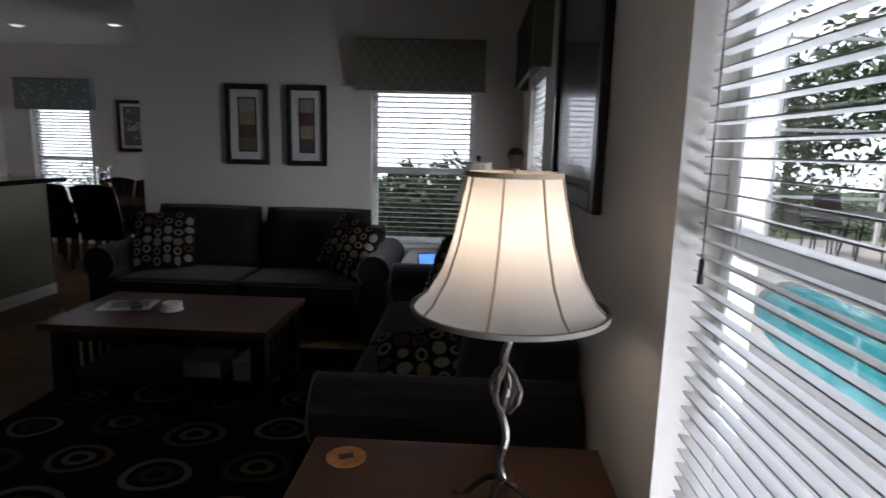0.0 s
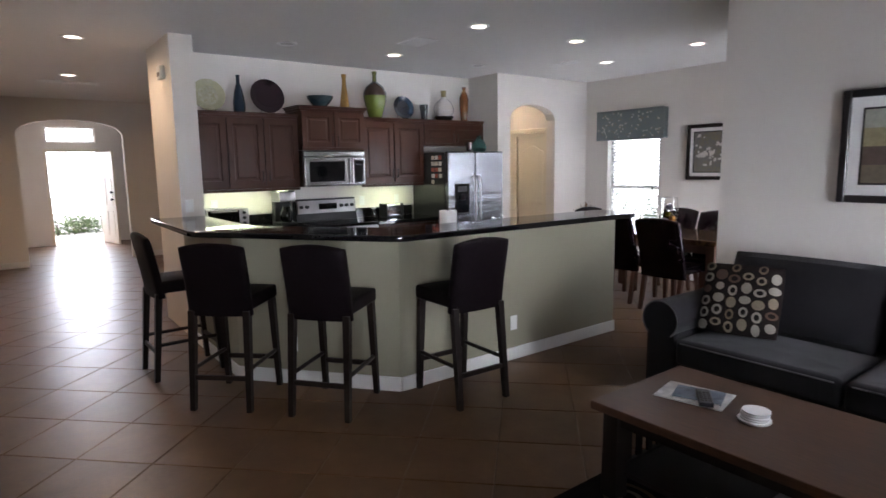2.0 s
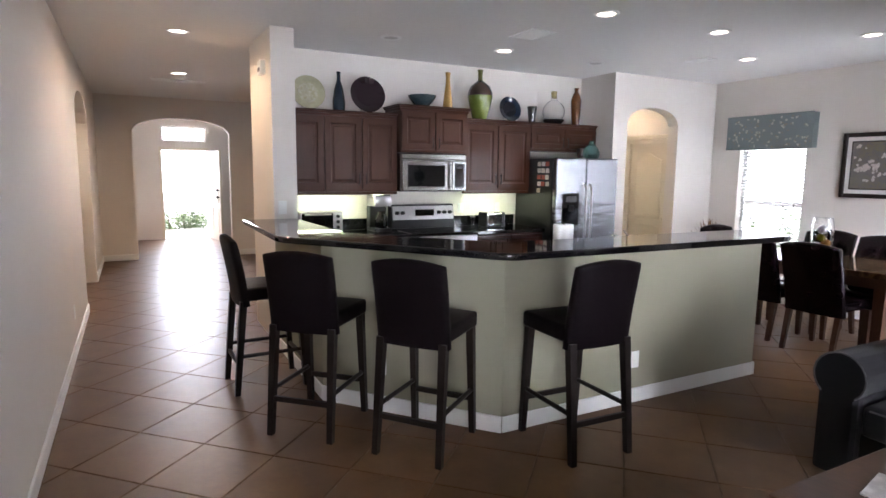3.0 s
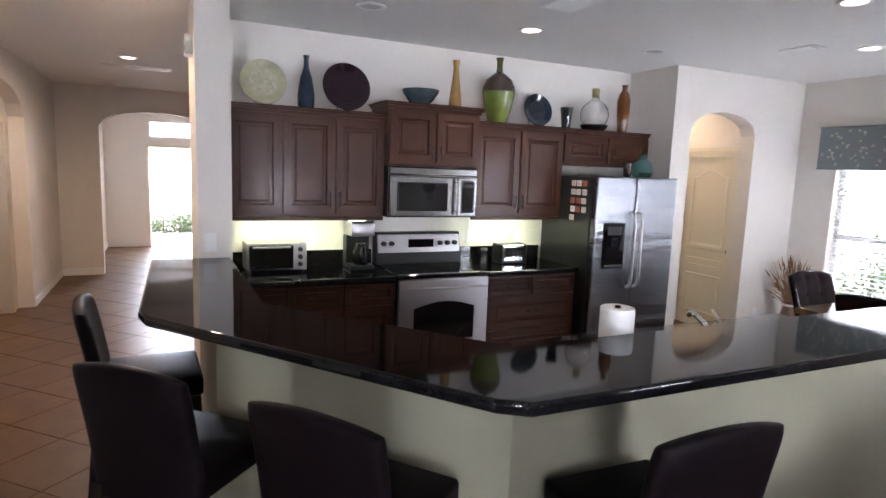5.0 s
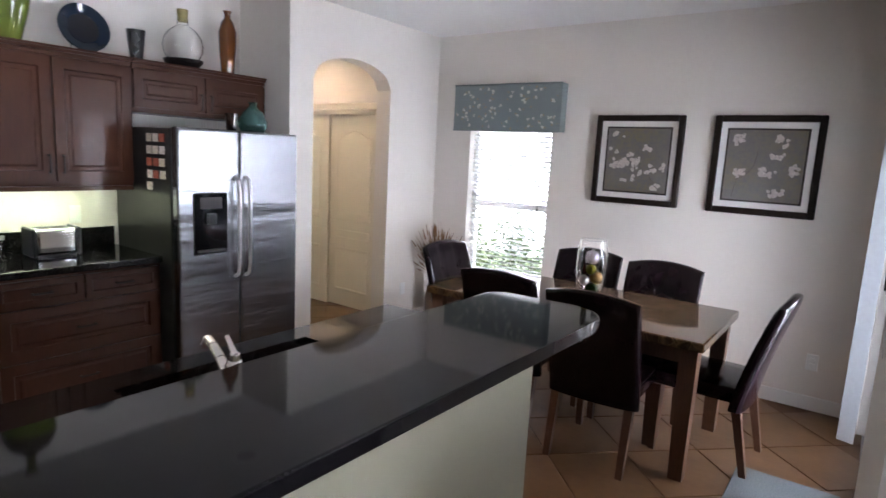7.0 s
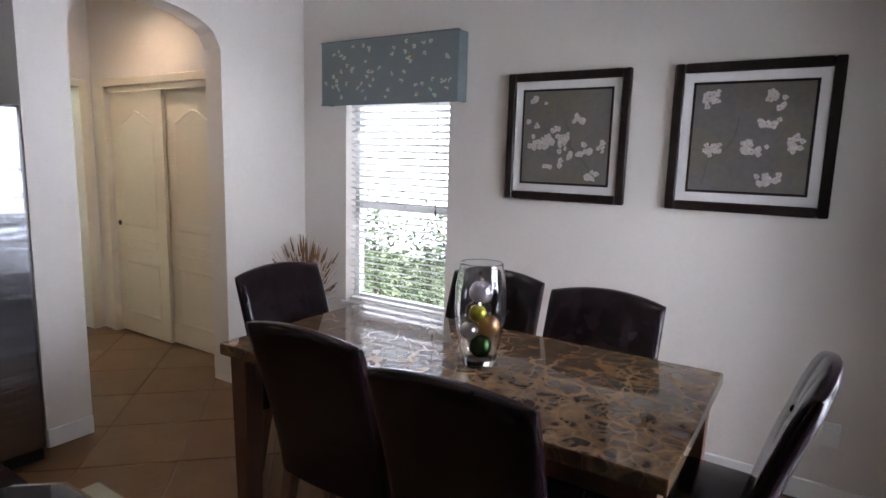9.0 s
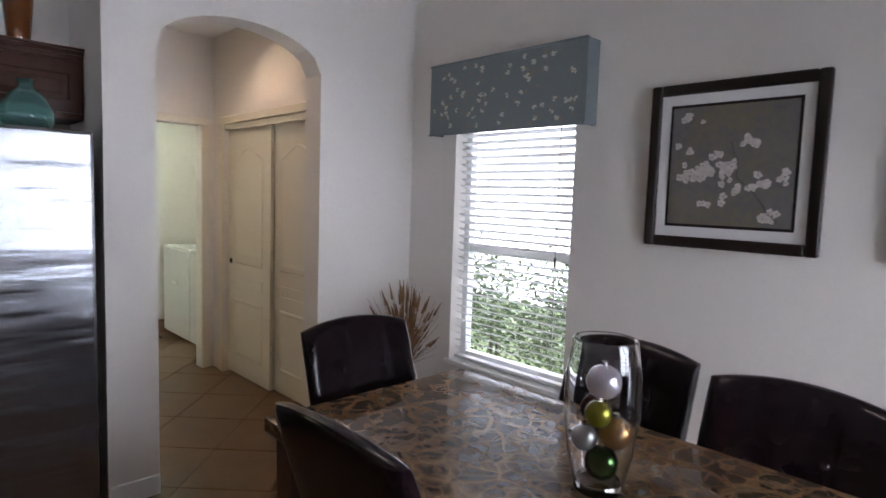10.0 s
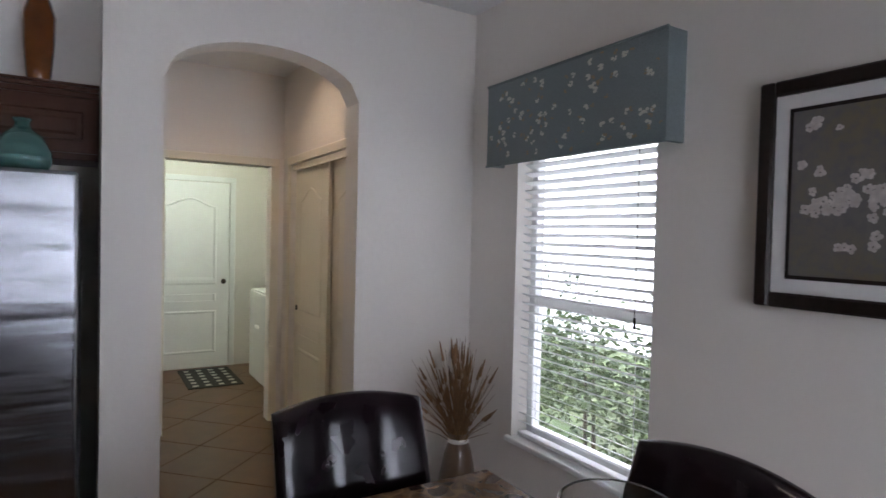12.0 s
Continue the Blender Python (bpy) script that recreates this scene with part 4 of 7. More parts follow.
# ---------- things on the counters ----------
w = thing("toaster_oven", "stainless steel toaster oven with glass door", "toaster oven")
part("body", box(B(), -7.20, -6.93, 3.03, 3.46, 0.94, 1.14, 0.01, segs=2), STEEL, w, smooth=True)
part("door", box(B(), -6.932, -6.922, 3.045, 3.36, 0.955, 1.125, 0.004), BLACKGLASS, w)
bm = B()
rod(bm, (-6.90, 3.07, 1.115), (-6.90, 3.335, 1.115), 0.007)
for y in (3.09, 3.315):
    rod(bm, (-6.923, y, 1.115), (-6.90, y, 1.115), 0.005)
part("handle", bm, STEEL, w, smooth=True)
for z in (0.985, 1.04, 1.095):
    part("knob", rod(B(), (-6.931, 3.41, z), (-6.908, 3.41, z), 0.018, 0.015, 16), BLACKPLASTIC, w)
for x, y in ((-7.18, 3.05), (-7.18, 3.44), (-6.95, 3.05), (-6.95, 3.44)):
    part("foot", box(B(), x - 0.012, x + 0.012, y - 0.012, y + 0.012, 0.92, 0.9405), BLACKPLASTIC, w)
w = thing("coffee_maker", "black and steel drip coffee maker with glass carafe", "coffee maker")
part("base", box(B(), -7.17, -6.92, 3.80, 3.99, 0.92, 0.955, 0.008), BLACKPLASTIC, w)
part("tower", box(B(), -7.17, -7.07, 3.80, 3.99, 0.9555, 1.18, 0.008), BLACKPLASTIC, w)
part("brew_head", box(B(), -7.17, -6.93, 3.80, 3.99, 1.181, 1.285, 0.012, segs=2), STEEL, w, smooth=True)
part("lid", box(B(), -7.165, -6.935, 3.805, 3.985, 1.286, 1.30, 0.006), BLACKPLASTIC, w)
part("carafe", lathe(B(), [(0, 0.957), (0.055, 0.957), (0.068, 0.985), (0.07, 1.05), (0.05, 1.11), (0.048, 1.13), (0, 1.13)], 24, -6.985, 3.895), BLACKGLASS, w, smooth=True)
part("carafe_handle", box(B(), -6.915, -6.895, 3.885, 3.905, 0.98, 1.11, 0.006), BLACKPLASTIC, w)
w = thing("toaster", "chrome two-slice toaster with black ends", "toaster")
part("body", box(B(), -7.10, -6.94, 5.17, 5.39, 0.93, 1.085, 0.02, segs=3), CHROME, w, smooth=True)
for y0, y1 in ((5.15, 5.172), (5.388, 5.41)):
    part("end_panel", box(B(), -7.105, -6.935, y0, y1, 0.922, 1.09, 0.008), BLACKPLASTIC, w)
for x in (-7.05, -6.99):
    part("slot", box(B(), x - 0.012, x + 0.012, 5.20, 5.36, 1.0845, 1.0865), BLACKPLASTIC, w)
part("foot", box(B(), -7.09, -6.95, 5.18, 5.38, 0.92, 0.9305), BLACKPLASTIC, w)
w = thing("spice_canister", "small glass canister beside the toaster", "jar", (-6.98, 5.0, 0.92))
part("jar", lathe(B(), [(0, 0), (0.03, 0), (0.032, 0.01), (0.032, 0.11), (0.026, 0.12), (0.024, 0.12), (0.028, 0.108), (0.028, 0.01), (0, 0.008)], 20), GLASS, w, smooth=True)
part("lid", lathe(B(), [(0, 0.12), (0.028, 0.12), (0.028, 0.14), (0, 0.142)], 20), STEEL, w)


# ---------- bar stools ----------
def bowed_back(bm, w, y0, z0, z1, lean, thick, bow=0.02, arc=0.03, tufts=(), tuft_z=0.0):
    """A padded back: leaning, bowed across, arched on top, its edges rounded, creased through the tufts on its front."""
    n, rows = 26, 18
    front, rear = {}, {}
    for i in range(n + 1):
        u = math.sin(math.pi / 2 * (2 * i / n - 1))
        for j in range(rows + 1):
            v = math.sin(math.pi / 2 * j / rows)
            z = z0 + (z1 - z0) * v - arc * u * u * v
            y = y0 - lean * v ** 1.3 + bow * u * u
            rim = max(0.0, (1 - abs(u) ** 14) * (1 - v ** 22)) ** 0.5
            half = thick / 2 * (0.22 + 0.78 * rim)
            x = u * w / 2
            sink = 0.0
            for tx in tufts:
                sink = max(sink, 0.006 * math.exp(-((x - tx) / 0.012) ** 2) * min(1, max(0, (z - tuft_z + 0.16) / 0.1)), 0.012 * math.exp(-((x - tx) ** 2 + (z - tuft_z) ** 2) / 0.0006))
            if tufts:
                sink = max(sink, 0.006 * math.exp(-((z - tuft_z) / 0.012) ** 2))
            front[i, j] = bm.verts.new((x, y + half - sink * rim, z))
            rear[i, j] = bm.verts.new((x, y - half, z))
    for i in range(n):
        for j in range(rows):
            bm.faces.new((front[i, j], front[i + 1, j], front[i + 1, j + 1], front[i, j + 1]))
            bm.faces.new((rear[i + 1, j], rear[i, j], rear[i, j + 1], rear[i + 1, j + 1]))
        bm.faces.new((front[i, rows], front[i + 1, rows], rear[i + 1, rows], rear[i, rows]))
        bm.faces.new((rear[i, 0], rear[i + 1, 0], front[i + 1, 0], front[i, 0]))
    for j in range(rows):
        bm.faces.new((rear[0, j], front[0, j], front[0, j + 1], rear[0, j + 1]))
        bm.faces.new((front[n, j], rear[n, j], rear[n, j + 1], front[n, j + 1]))
    return bm


def soft_slab(bm, x0, x1, y0, y1, z0, z1, crown_h=0.015, n=8, r=0.02):
    """A padded seat: a slab with rounded rim and a slightly domed top."""
    box(bm, x0, x1, y0, y1, z0, z1, r, segs=3)
    cx, cy, hx, hy = (x0 + x1) / 2, (y0 + y1) / 2, (x1 - x0) / 2, (y1 - y0) / 2
    bmesh.ops.subdivide_edges(bm, edges=[e for e in bm.edges if e.calc_length() > 0.12], cuts=3, use_grid_fill=True)
    for v in bm.verts:
        if v.co.z > z1 - 1e-4:
            v.co.z += crown_h * max(0, 1 - ((v.co.x - cx) / hx) ** 2) * max(0, 1 - ((v.co.y - cy) / hy) ** 2)
    return bm


def bar_stool():
    w = thing("bar_stool", "dark vinyl parsons bar stool with espresso wooden legs", "bar stool", group="stools at the bar")
    part("seat", soft_slab(B(), -0.215, 0.215, -0.20, 0.22, 0.655, 0.745), STOOLFAB, w, smooth=True)
    part("backrest", bowed_back(B(), 0.43, -0.195, 0.62, 1.10, 0.075, 0.06), STOOLFAB, w, smooth=True)
    for x in (-0.185, 0.185):
        part("leg", bar(B(), (x * 1.04, 0.225, 0), (x, 0.185, 0.654), 0.034, 0.034, 0.044, 0.044), ESPRESSO, w)
        part("leg", bar(B(), (x * 1.04, -0.255, 0), (x, -0.195, 0.654), 0.034, 0.036, 0.044, 0.046), ESPRESSO, w)
        bm = B()
        rod(bm, (x * 1.02, -0.235, 0.27), (x * 1.02, 0.205, 0.27), 0.014, sides=8)
        part("side_stretcher", bm, ESPRESSO, w)
    for y, z in ((0.21, 0.20), (-0.235, 0.20)):
        part("cross_stretcher", box(B(), -0.175, 0.175, y - 0.011, y + 0.011, z, z + 0.032, 0.003), ESPRESSO, w)
    return w


stool = bar_stool()
stool.matrix_basis = pose(-5.57, 2.43, 0, 0, 0, 2)
for x, y, a in ((-4.715, 2.578, 46), (-4.175, 3.045, 38), (-3.815, 3.805, 88)):
    copy_thing(stool, pose(x, y, 0, 0, 0, a))


# ---------- dining set ----------
def dining_chair():
    w = thing("dining_chair", "dark brown leather parsons dining chair with tufted back", "chair", group="chairs round the dining table")
    part("seat", soft_slab(B(), -0.235, 0.235, -0.20, 0.25, 0.40, 0.485, 0.02), LEATHER, w, smooth=True)
    part("backrest", bowed_back(B(), 0.50, -0.215, 0.36, 0.99, 0.165, 0.070, 0.025, 0.035, (-0.09, 0.09), 0.80), LEATHER, w, smooth=True)
    for x in (-0.09, 0.09):
        part("tuft_button", tuft(x), LEATHER, w, smooth=True)
    for x in (-0.205, 0.205):
        part("leg", bar(B(), (x, 0.215, 0), (x, 0.215, 0.399), 0.034, 0.034, 0.048, 0.048), LEGWOOD, w)
        part("leg", bar(B(), (x, -0.275, 0), (x, -0.195, 0.40), 0.034, 0.034, 0.046, 0.046), LEGWOOD, w)
    return w


def tuft(x):
    bm = lathe(B(), [(0, -0.004), (0.011, -0.003), (0.013, 0.001), (0.008, 0.006), (0, 0.007)], 12)
    bm.transform(pose(x, -0.286, 0.80, -76, 0, 0))
    return bm


LEGWOOD = material("red brown leg wood", (0.085, 0.035, 0.02), 0.35, grain=0.25, grain_scale=30, stretch=(5, 5, 0.7), coat=0.15)
chair = dining_chair()
chair.matrix_basis = pose(-4.81, 7.10, 0, 0, 0, 1)
for x, y, a in ((-4.20, 7.01, 2), (-4.757, 7.66, 180), (-4.185, 7.56, 179), (-5.32, 7.41, -92), (-3.74, 7.41, 88)):
    copy_thing(chair, pose(x, y, 0, 0, 0, a))

MARBLE = material("brown emperador marble", (0.070, 0.040, 0.024), 0.06, spec=0.5, grain=0.35, grain_scale=22, second=(0.036, 0.019, 0.012), stain_scale=11)
n, l = MARBLE.node_tree.nodes, MARBLE.node_tree.links
tc, wob, bend = n.new("ShaderNodeTexCoord"), n.new("ShaderNodeTexNoise"), n.new("ShaderNodeMix")
bend.data_type = "VECTOR"
bend.inputs["Factor"].default_value, wob.inputs["Scale"].default_value, wob.inputs["Detail"].default_value = 0.09, 8.0, 5.0
l.new(tc.outputs["Object"], wob.inputs["Vector"])
l.new(tc.outputs["Object"], bend.inputs["A"])
l.new(wob.outputs["Color"], bend.inputs["B"])
base = n["Principled BSDF"].inputs["Base Color"]


def marble_layer(source, lo, hi, from_amount, to_amount, tint):
    """One more layer of the stone's colour, laid on by a pattern."""
    span, mix = n.new("ShaderNodeMapRange"), n.new("ShaderNodeMix")
    mix.data_type = "RGBA"
    span.inputs["From Min"].default_value, span.inputs["From Max"].default_value = lo, hi
    span.inputs["To Min"].default_value, span.inputs["To Max"].default_value = from_amount, to_amount
    l.new(source, span.inputs["Value"])
    l.new(span.outputs["Result"], mix.inputs["Factor"])
    l.new(base.links[0].from_socket, mix.inputs["A"])
    mix.inputs["B"].default_value = (*tint, 1)
    l.new(mix.outputs["Result"], base)


cloud = n.new("ShaderNodeTexNoise")
cloud.inputs["Scale"].default_value, cloud.inputs["Detail"].default_value = 16.0, 6.0
l.new(tc.outputs["Object"], cloud.inputs["Vector"])
marble_layer(cloud.outputs["Fac"], 0.46, 0.70, 0.0, 0.85, (0.115, 0.078, 0.050))
for scale, width, amount, tint in ((9.0, 0.20, 0.55, (0.21, 0.125, 0.057)), (19.0, 0.14, 0.42, (0.27, 0.175, 0.085))):
    vor, fade, prod, span = n.new("ShaderNodeTexVoronoi"), n.new("ShaderNodeTexNoise"), n.new("ShaderNodeMath"), n.new("ShaderNodeMapRange")
    vor.feature, prod.operation = "DISTANCE_TO_EDGE", "MULTIPLY"
    vor.inputs["Scale"].default_value, fade.inputs["Scale"].default_value = scale, scale * 0.45
    l.new(bend.outputs["Result"], vor.inputs["Vector"])
    l.new(tc.outputs["Object"], fade.inputs["Vector"])
    span.inputs["From Max"].default_value, span.inputs["To Min"].default_value, span.inputs["To Max"].default_value = width, 1.0, 0.0
    l.new(vor.outputs["Distance"], span.inputs["Value"])
    l.new(span.outputs["Result"], prod.inputs[0])
    l.new(fade.outputs["Fac"], prod.inputs[1])
    marble_layer(prod.outputs["Value"], 0.18, 0.62, 0.0, amount, tint)

w = thing("dining_table", "rectangular dining table with polished brown marble top", "table")
part("tabletop", box(B(), -5.42, -3.68, 6.885, 7.79, 0.72, 0.77, 0.008, segs=2), MARBLE, w, smooth=True)
for x0, x1, y0, y1 in ((-5.32, -3.78, 6.965, 6.995), (-5.32, -3.78, 7.68, 7.71), (-5.32, -5.29, 6.995, 7.68), (-3.81, -3.78, 6.995, 7.68)):
    part("apron", box(B(), x0, x1, y0, y1, 0.625, 0.7195), LEGWOOD, w)
for x in (-5.345, -3.755):
    for y in (6.96, 7.715):
        part("leg", bar(B(), (x, y, 0), (x, y, 0.7195), 0.07, 0.07, 0.09, 0.09), LEGWOOD, w)

w = thing("glass_vase", "tall clear glass vase filled with coloured ornament balls", "vase", (-4.46, 7.31, 0.77))
part("vase", lathe(B(), [(0, 0), (0.058, 0), (0.063, 0.01), (0.082, 0.10), (0.094, 0.20), (0.093, 0.30), (0.079, 0.385), (0.075, 0.385), (0.088, 0.30), (0.089, 0.20), (0.077, 0.10), (0.056, 0.028), (0, 0.024)], 40), GLASS, w, "thick clear glass", True)
part("rim", lathe(B(), [(0.0735, 0.3855), (0.0765, 0.3875), (0.0795, 0.3855), (0.0765, 0.3852)], 40), GLASS, w, smooth=True)
for k, (x, y, z, r, c) in enumerate(((0.012, -0.008, 0.075, 0.042, (0.03, 0.09, 0.015)), (-0.033, -0.02, 0.128, 0.034, (0.55, 0.55, 0.57)), (0.030, 0.020, 0.148, 0.043, (0.40, 0.20, 0.06)), (-0.030, 0.018, 0.195, 0.038, (0.10, 0.02, 0.008)), (0.012, -0.034, 0.205, 0.034, (0.30, 0.27, 0.03)), (0.0, 0.004, 0.275, 0.044, (0.62, 0.58, 0.66)))):
    o = thing("ornament_ball", ("shiny %s ornament ball inside the glass vase" % ("green", "silver", "copper", "dark red", "olive gold", "pale lilac silver")[k]), "ornament", (-4.46 + x, 7.31 + y, 0.77 + z), group="ornament balls")
    bm = B()
    bmesh.ops.create_uvsphere(bm, u_segments=24, v_segments=14, radius=r)
    part("ball", bm, material("ornament lacquer", c, 0.22, 0.6, grain=0.15, grain_scale=30), o, smooth=True)
    part("cap", lathe(B(), [(0.008, r - 0.001), (0.008, r + 0.008), (0, r + 0.008)], 10), CHROME, o)

# dried grasses in the corner
w = thing("dried_grass_vase", "tall dark vase of dried brown reeds standing in the corner", "plant", (-6.42, 8.33, 0))
part("vase", lathe(B(), [(0, 0), (0.085, 0), (0.095, 0.02), (0.10, 0.25), (0.07, 0.40), (0.05, 0.46), (0.058, 0.50), (0.05, 0.50), (0.04, 0.46), (0, 0.42)], 28), glaze("brown vase glaze", (0.10, 0.06, 0.035), 0.3), w, smooth=True)
part("band", lathe(B(), [(0.053, 0.452), (0.056, 0.456), (0.056, 0.47), (0.053, 0.474)], 28), WHITEPLASTIC, w)
REED = material("dried reed", (0.24, 0.13, 0.055), 0.8, grain=0.4, grain_scale=50, per_object=0.25)
rng = random.Random(4)
for k in range(190):
    a, s = rng.uniform(0, 6.28), rng.uniform(0.02, 0.28)
    top = (s * math.cos(a), s * math.sin(a) * (0.5 if math.sin(a) > 0 else 1), rng.uniform(0.70, 1.02) - s * 0.5)
    bm = B()
    foot = (0.02 * math.cos(a), 0.02 * math.sin(a), 0.44)
    mid = tuple((foot[i] * 0.55 + top[i] * 0.45) for i in range(3))
    mid = (mid[0] * 0.8, mid[1] * 0.8, mid[2])
    rod(bm, foot, mid, 0.0022, 0.0020, 5)
    rod(bm, mid, top, 0.0020, 0.0008, 5)
    if k % 2 == 0:
        rod(bm, tuple(0.35 * mid[i] + 0.65 * top[i] for i in range(3)), top, 0.0085, 0.002, 5)
    part("reed", bm, REED, w)


# ---------- pictures ----------
def picture(along, a0, a1, z0, z1, face, out, frame_mat, label, art, fw=0.045, mw=0.055, inner=True):
    """A framed print hung on a wall: four mitre-like frame bars, mat, inner fillet and the print."""
    w = thing("framed_picture", label, "picture")

    def piece(name, p0, p1, r0, r1, d0, d1, mat, bevel=0.0, lab=""):
        q0, q1 = sorted((face + out * d0, face + out * d1))
        bm = B()
        if along == "x":
            box(bm, p0, p1, q0, q1, r0, r1, bevel)
        else:
            box(bm, q0, q1, p0, p1, r0, r1, bevel)
        return part(name, bm, mat, w, lab)

    piece("frame", a0, a0 + fw, z0, z1, 0, 0.03, frame_mat, 0.006)
    piece("frame", a1 - fw, a1, z0, z1, 0, 0.03, frame_mat, 0.006)
    piece("frame", a0 + fw, a1 - fw, z1 - fw, z1, 0, 0.03, frame_mat, 0.006)
    piece("frame", a0 + fw, a1 - fw, z0, z0 + fw, 0, 0.03, frame_mat, 0.006)
    piece("mat", a0 + fw, a1 - fw, z0 + fw, z1 - fw, 0, 0.010, MAT_BOARD)
    i = fw + mw
    if inner:
        piece("fillet", a0 + i - 0.012, a1 - i + 0.012, z0 + i - 0.012, z1 - i + 0.012, 0.010, 0.0125, frame_mat)
    art(piece, a0 + i, a1 - i, z0 + i, z1 - i)
    return w


def blossom_art(seed):
    ground = material("grey olive print", (0.165, 0.155, 0.16), 0.35, grain=0.15, second=(0.18, 0.155, 0.10), stain_scale=3)
    white = material("printed blossom", (0.70, 0.65, 0.61), 0.5, grain=0.25, grain_scale=70, second=(0.50, 0.44, 0.40), stain_scale=45)
    twig = material("printed twig", (0.10, 0.085, 0.075), 0.55)

    def draw(piece, a0, a1, z0, z1):
        p = piece("print", a0, a1, z0, z1, 0.0125, 0.0145, ground, lab="print of white blossoms on grey")
        rng = random.Random(seed)
        y = DIN_Y - 0.0150
        bm = B()
        x, z = a0 + (a1 - a0) * (0.9 if seed % 2 else 0.12), z0 + 0.02
        pts = [(x, z)]
        for _ in range(9):
            x += (a1 - a0) * (rng.uniform(-0.10, 0.01) if seed % 2 else rng.uniform(0.0, 0.10))
            z += (z1 - z0) * rng.uniform(0.04, 0.11)
            if a0 + 0.01 < x < a1 - 0.01 and z < z1 - 0.03:
                pts.append((x, z))
        for (xa, za), (xb, zb) in zip(pts, pts[1:]):
            rod(bm, (xa, y, za), (xb, y, zb), 0.0022, sides=4)
        part("twig", bm, twig, p)
        for u, v, many in ((0.17, 0.41, 6), (0.31, 0.45, 8), (0.45, 0.44, 7), (0.41, 0.58, 4), (0.67, 0.71, 4), (0.56, 0.30, 3), (0.75, 0.33, 4), (0.90, 0.38, 2), (0.36, 0.18, 2), (0.12, 0.64, 2), (0.19, 0.88, 2), (0.82, 0.08, 5)) if seed % 2 else ((0.18, 0.86, 6), (0.74, 0.84, 4), (0.20, 0.38, 5), (0.52, 0.42, 9), (0.66, 0.66, 4), (0.88, 0.44, 4), (0.70, 0.10, 8)):
            cx, cz = a0 + u * (a1 - a0), z0 + v * (z1 - z0)
            for _ in range(int(many * 2.0)):
                fx, fz = cx + rng.gauss(0, 0.024), cz + rng.gauss(0, 0.018)
                fx, fz = min(max(fx, a0 + 0.03), a1 - 0.03), min(max(fz, z0 + 0.03), z1 - 0.03)
                bm = B()
                whole = rng.uniform(0.006, 0.0115)
                for k in range(5):
                    a = k * 1.257 + rng.uniform(-0.25, 0.25)
                    r = whole * rng.uniform(0.75, 1.1)
                    px, pz = fx + math.cos(a) * r, fz + math.sin(a) * r
                    vs = [bm.verts.new((px + math.cos(b) * r * 0.8, y - 0.0004 * k, pz + math.sin(b) * r * 0.8)) for b in (0, 0.9, 1.8, 2.7, 3.6, 4.5, 5.4)]
                    bm.faces.new(vs)
                part("blossom", bm, white, p)
    return draw


WALNUT = material("dark carved walnut frame", (0.016, 0.009, 0.007), 0.4, grain=0.35, grain_scale=40, bump=0.5, bump_scale=60, spec=0.3)
picture("x", -4.993, -4.307, 1.315, 2.007, DIN_Y, -1, WALNUT, "dark-framed square print of white blossom branches over the dining table", blossom_art(3))
picture("x", -4.101, -3.413, 1.315, 2.007, DIN_Y, -1, WALNUT, "dark-framed square print of blossom twigs beside its twin", blossom_art(8))


def block_art(colours):
    def draw(piece, a0, a1, z0, z1):
        n = len(colours)
        for k, c in enumerate(colours):
            piece("colour_block", a0, a1, z0 + (z1 - z0) * k / n, z0 + (z1 - z0) * (k + 1) / n, 0.0125, 0.0145, material("printed earth tone", c, 0.6, grain=0.2, grain_scale=30))
    return draw


picture("x", -2.238, -1.859, 1.284, 1.962, FAR_Y, -1, BLACKFRAME, "tall black-framed abstract print with tan and olive blocks", block_art([(0.16, 0.13, 0.09), (0.10, 0.07, 0.06), (0.30, 0.26, 0.15), (0.36, 0.36, 0.30)]), 0.045, 0.075)
picture("x", -1.706, -1.354, 1.284, 1.962, FAR_Y, -1, BLACKFRAME, "tall black-framed abstract print with plum and sand blocks", block_art([(0.12, 0.09, 0.08), (0.34, 0.30, 0.20), (0.13, 0.05, 0.06), (0.34, 0.34, 0.29)]), 0.045, 0.075)


def dark_art(piece, a0, a1, z0, z1):
    piece("print", a0, a1, z0, z1, 0.0125, 0.0145, material("dark grey print", (0.05, 0.055, 0.06), 0.25, grain=0.3, stain=0.3, stain_scale=3, coat=0.4))


picture("y", 2.38, 3.42, 1.265, 2.30, RIGHT_X, -1, BLACKFRAME, "large black-framed dark print over the loveseat", dark_art, 0.07, 0.03, False)

# metal wall sculpture beside the sliding door
w = thing("wall_sculpture", "black wrought iron holder with three coloured plates on the wall", "wall art")
bm = B()
x = EAST_X - 0.03
prev = None
for k in range(41):
    z = 1.26 + 0.92 * k / 40
    y = 6.05 + 0.035 * math.sin(k * 0.55)
    if prev:
        rod(bm, prev, (x, y, z), 0.006, sides=6)
    prev = (x, y, z)
for z, s in ((1.30, 1), (1.52, -1), (1.80, 1), (2.08, -1)):
    rod(bm, (EAST_X, 6.05, z), (x, 6.05, z), 0.005, sides=6)
    last = (x, 6.05, z)
    for k in range(1, 12):
        a = k * 0.5
        r = 0.055 * (1 - k / 14)
        here = (x - 0.01, 6.05 + s * (0.06 - r * math.cos(a)), z + r * math.sin(a))
        rod(bm, last, here, 0.005, sides=6)
        last = here
part("scrollwork", bm, DARKMETAL, w)
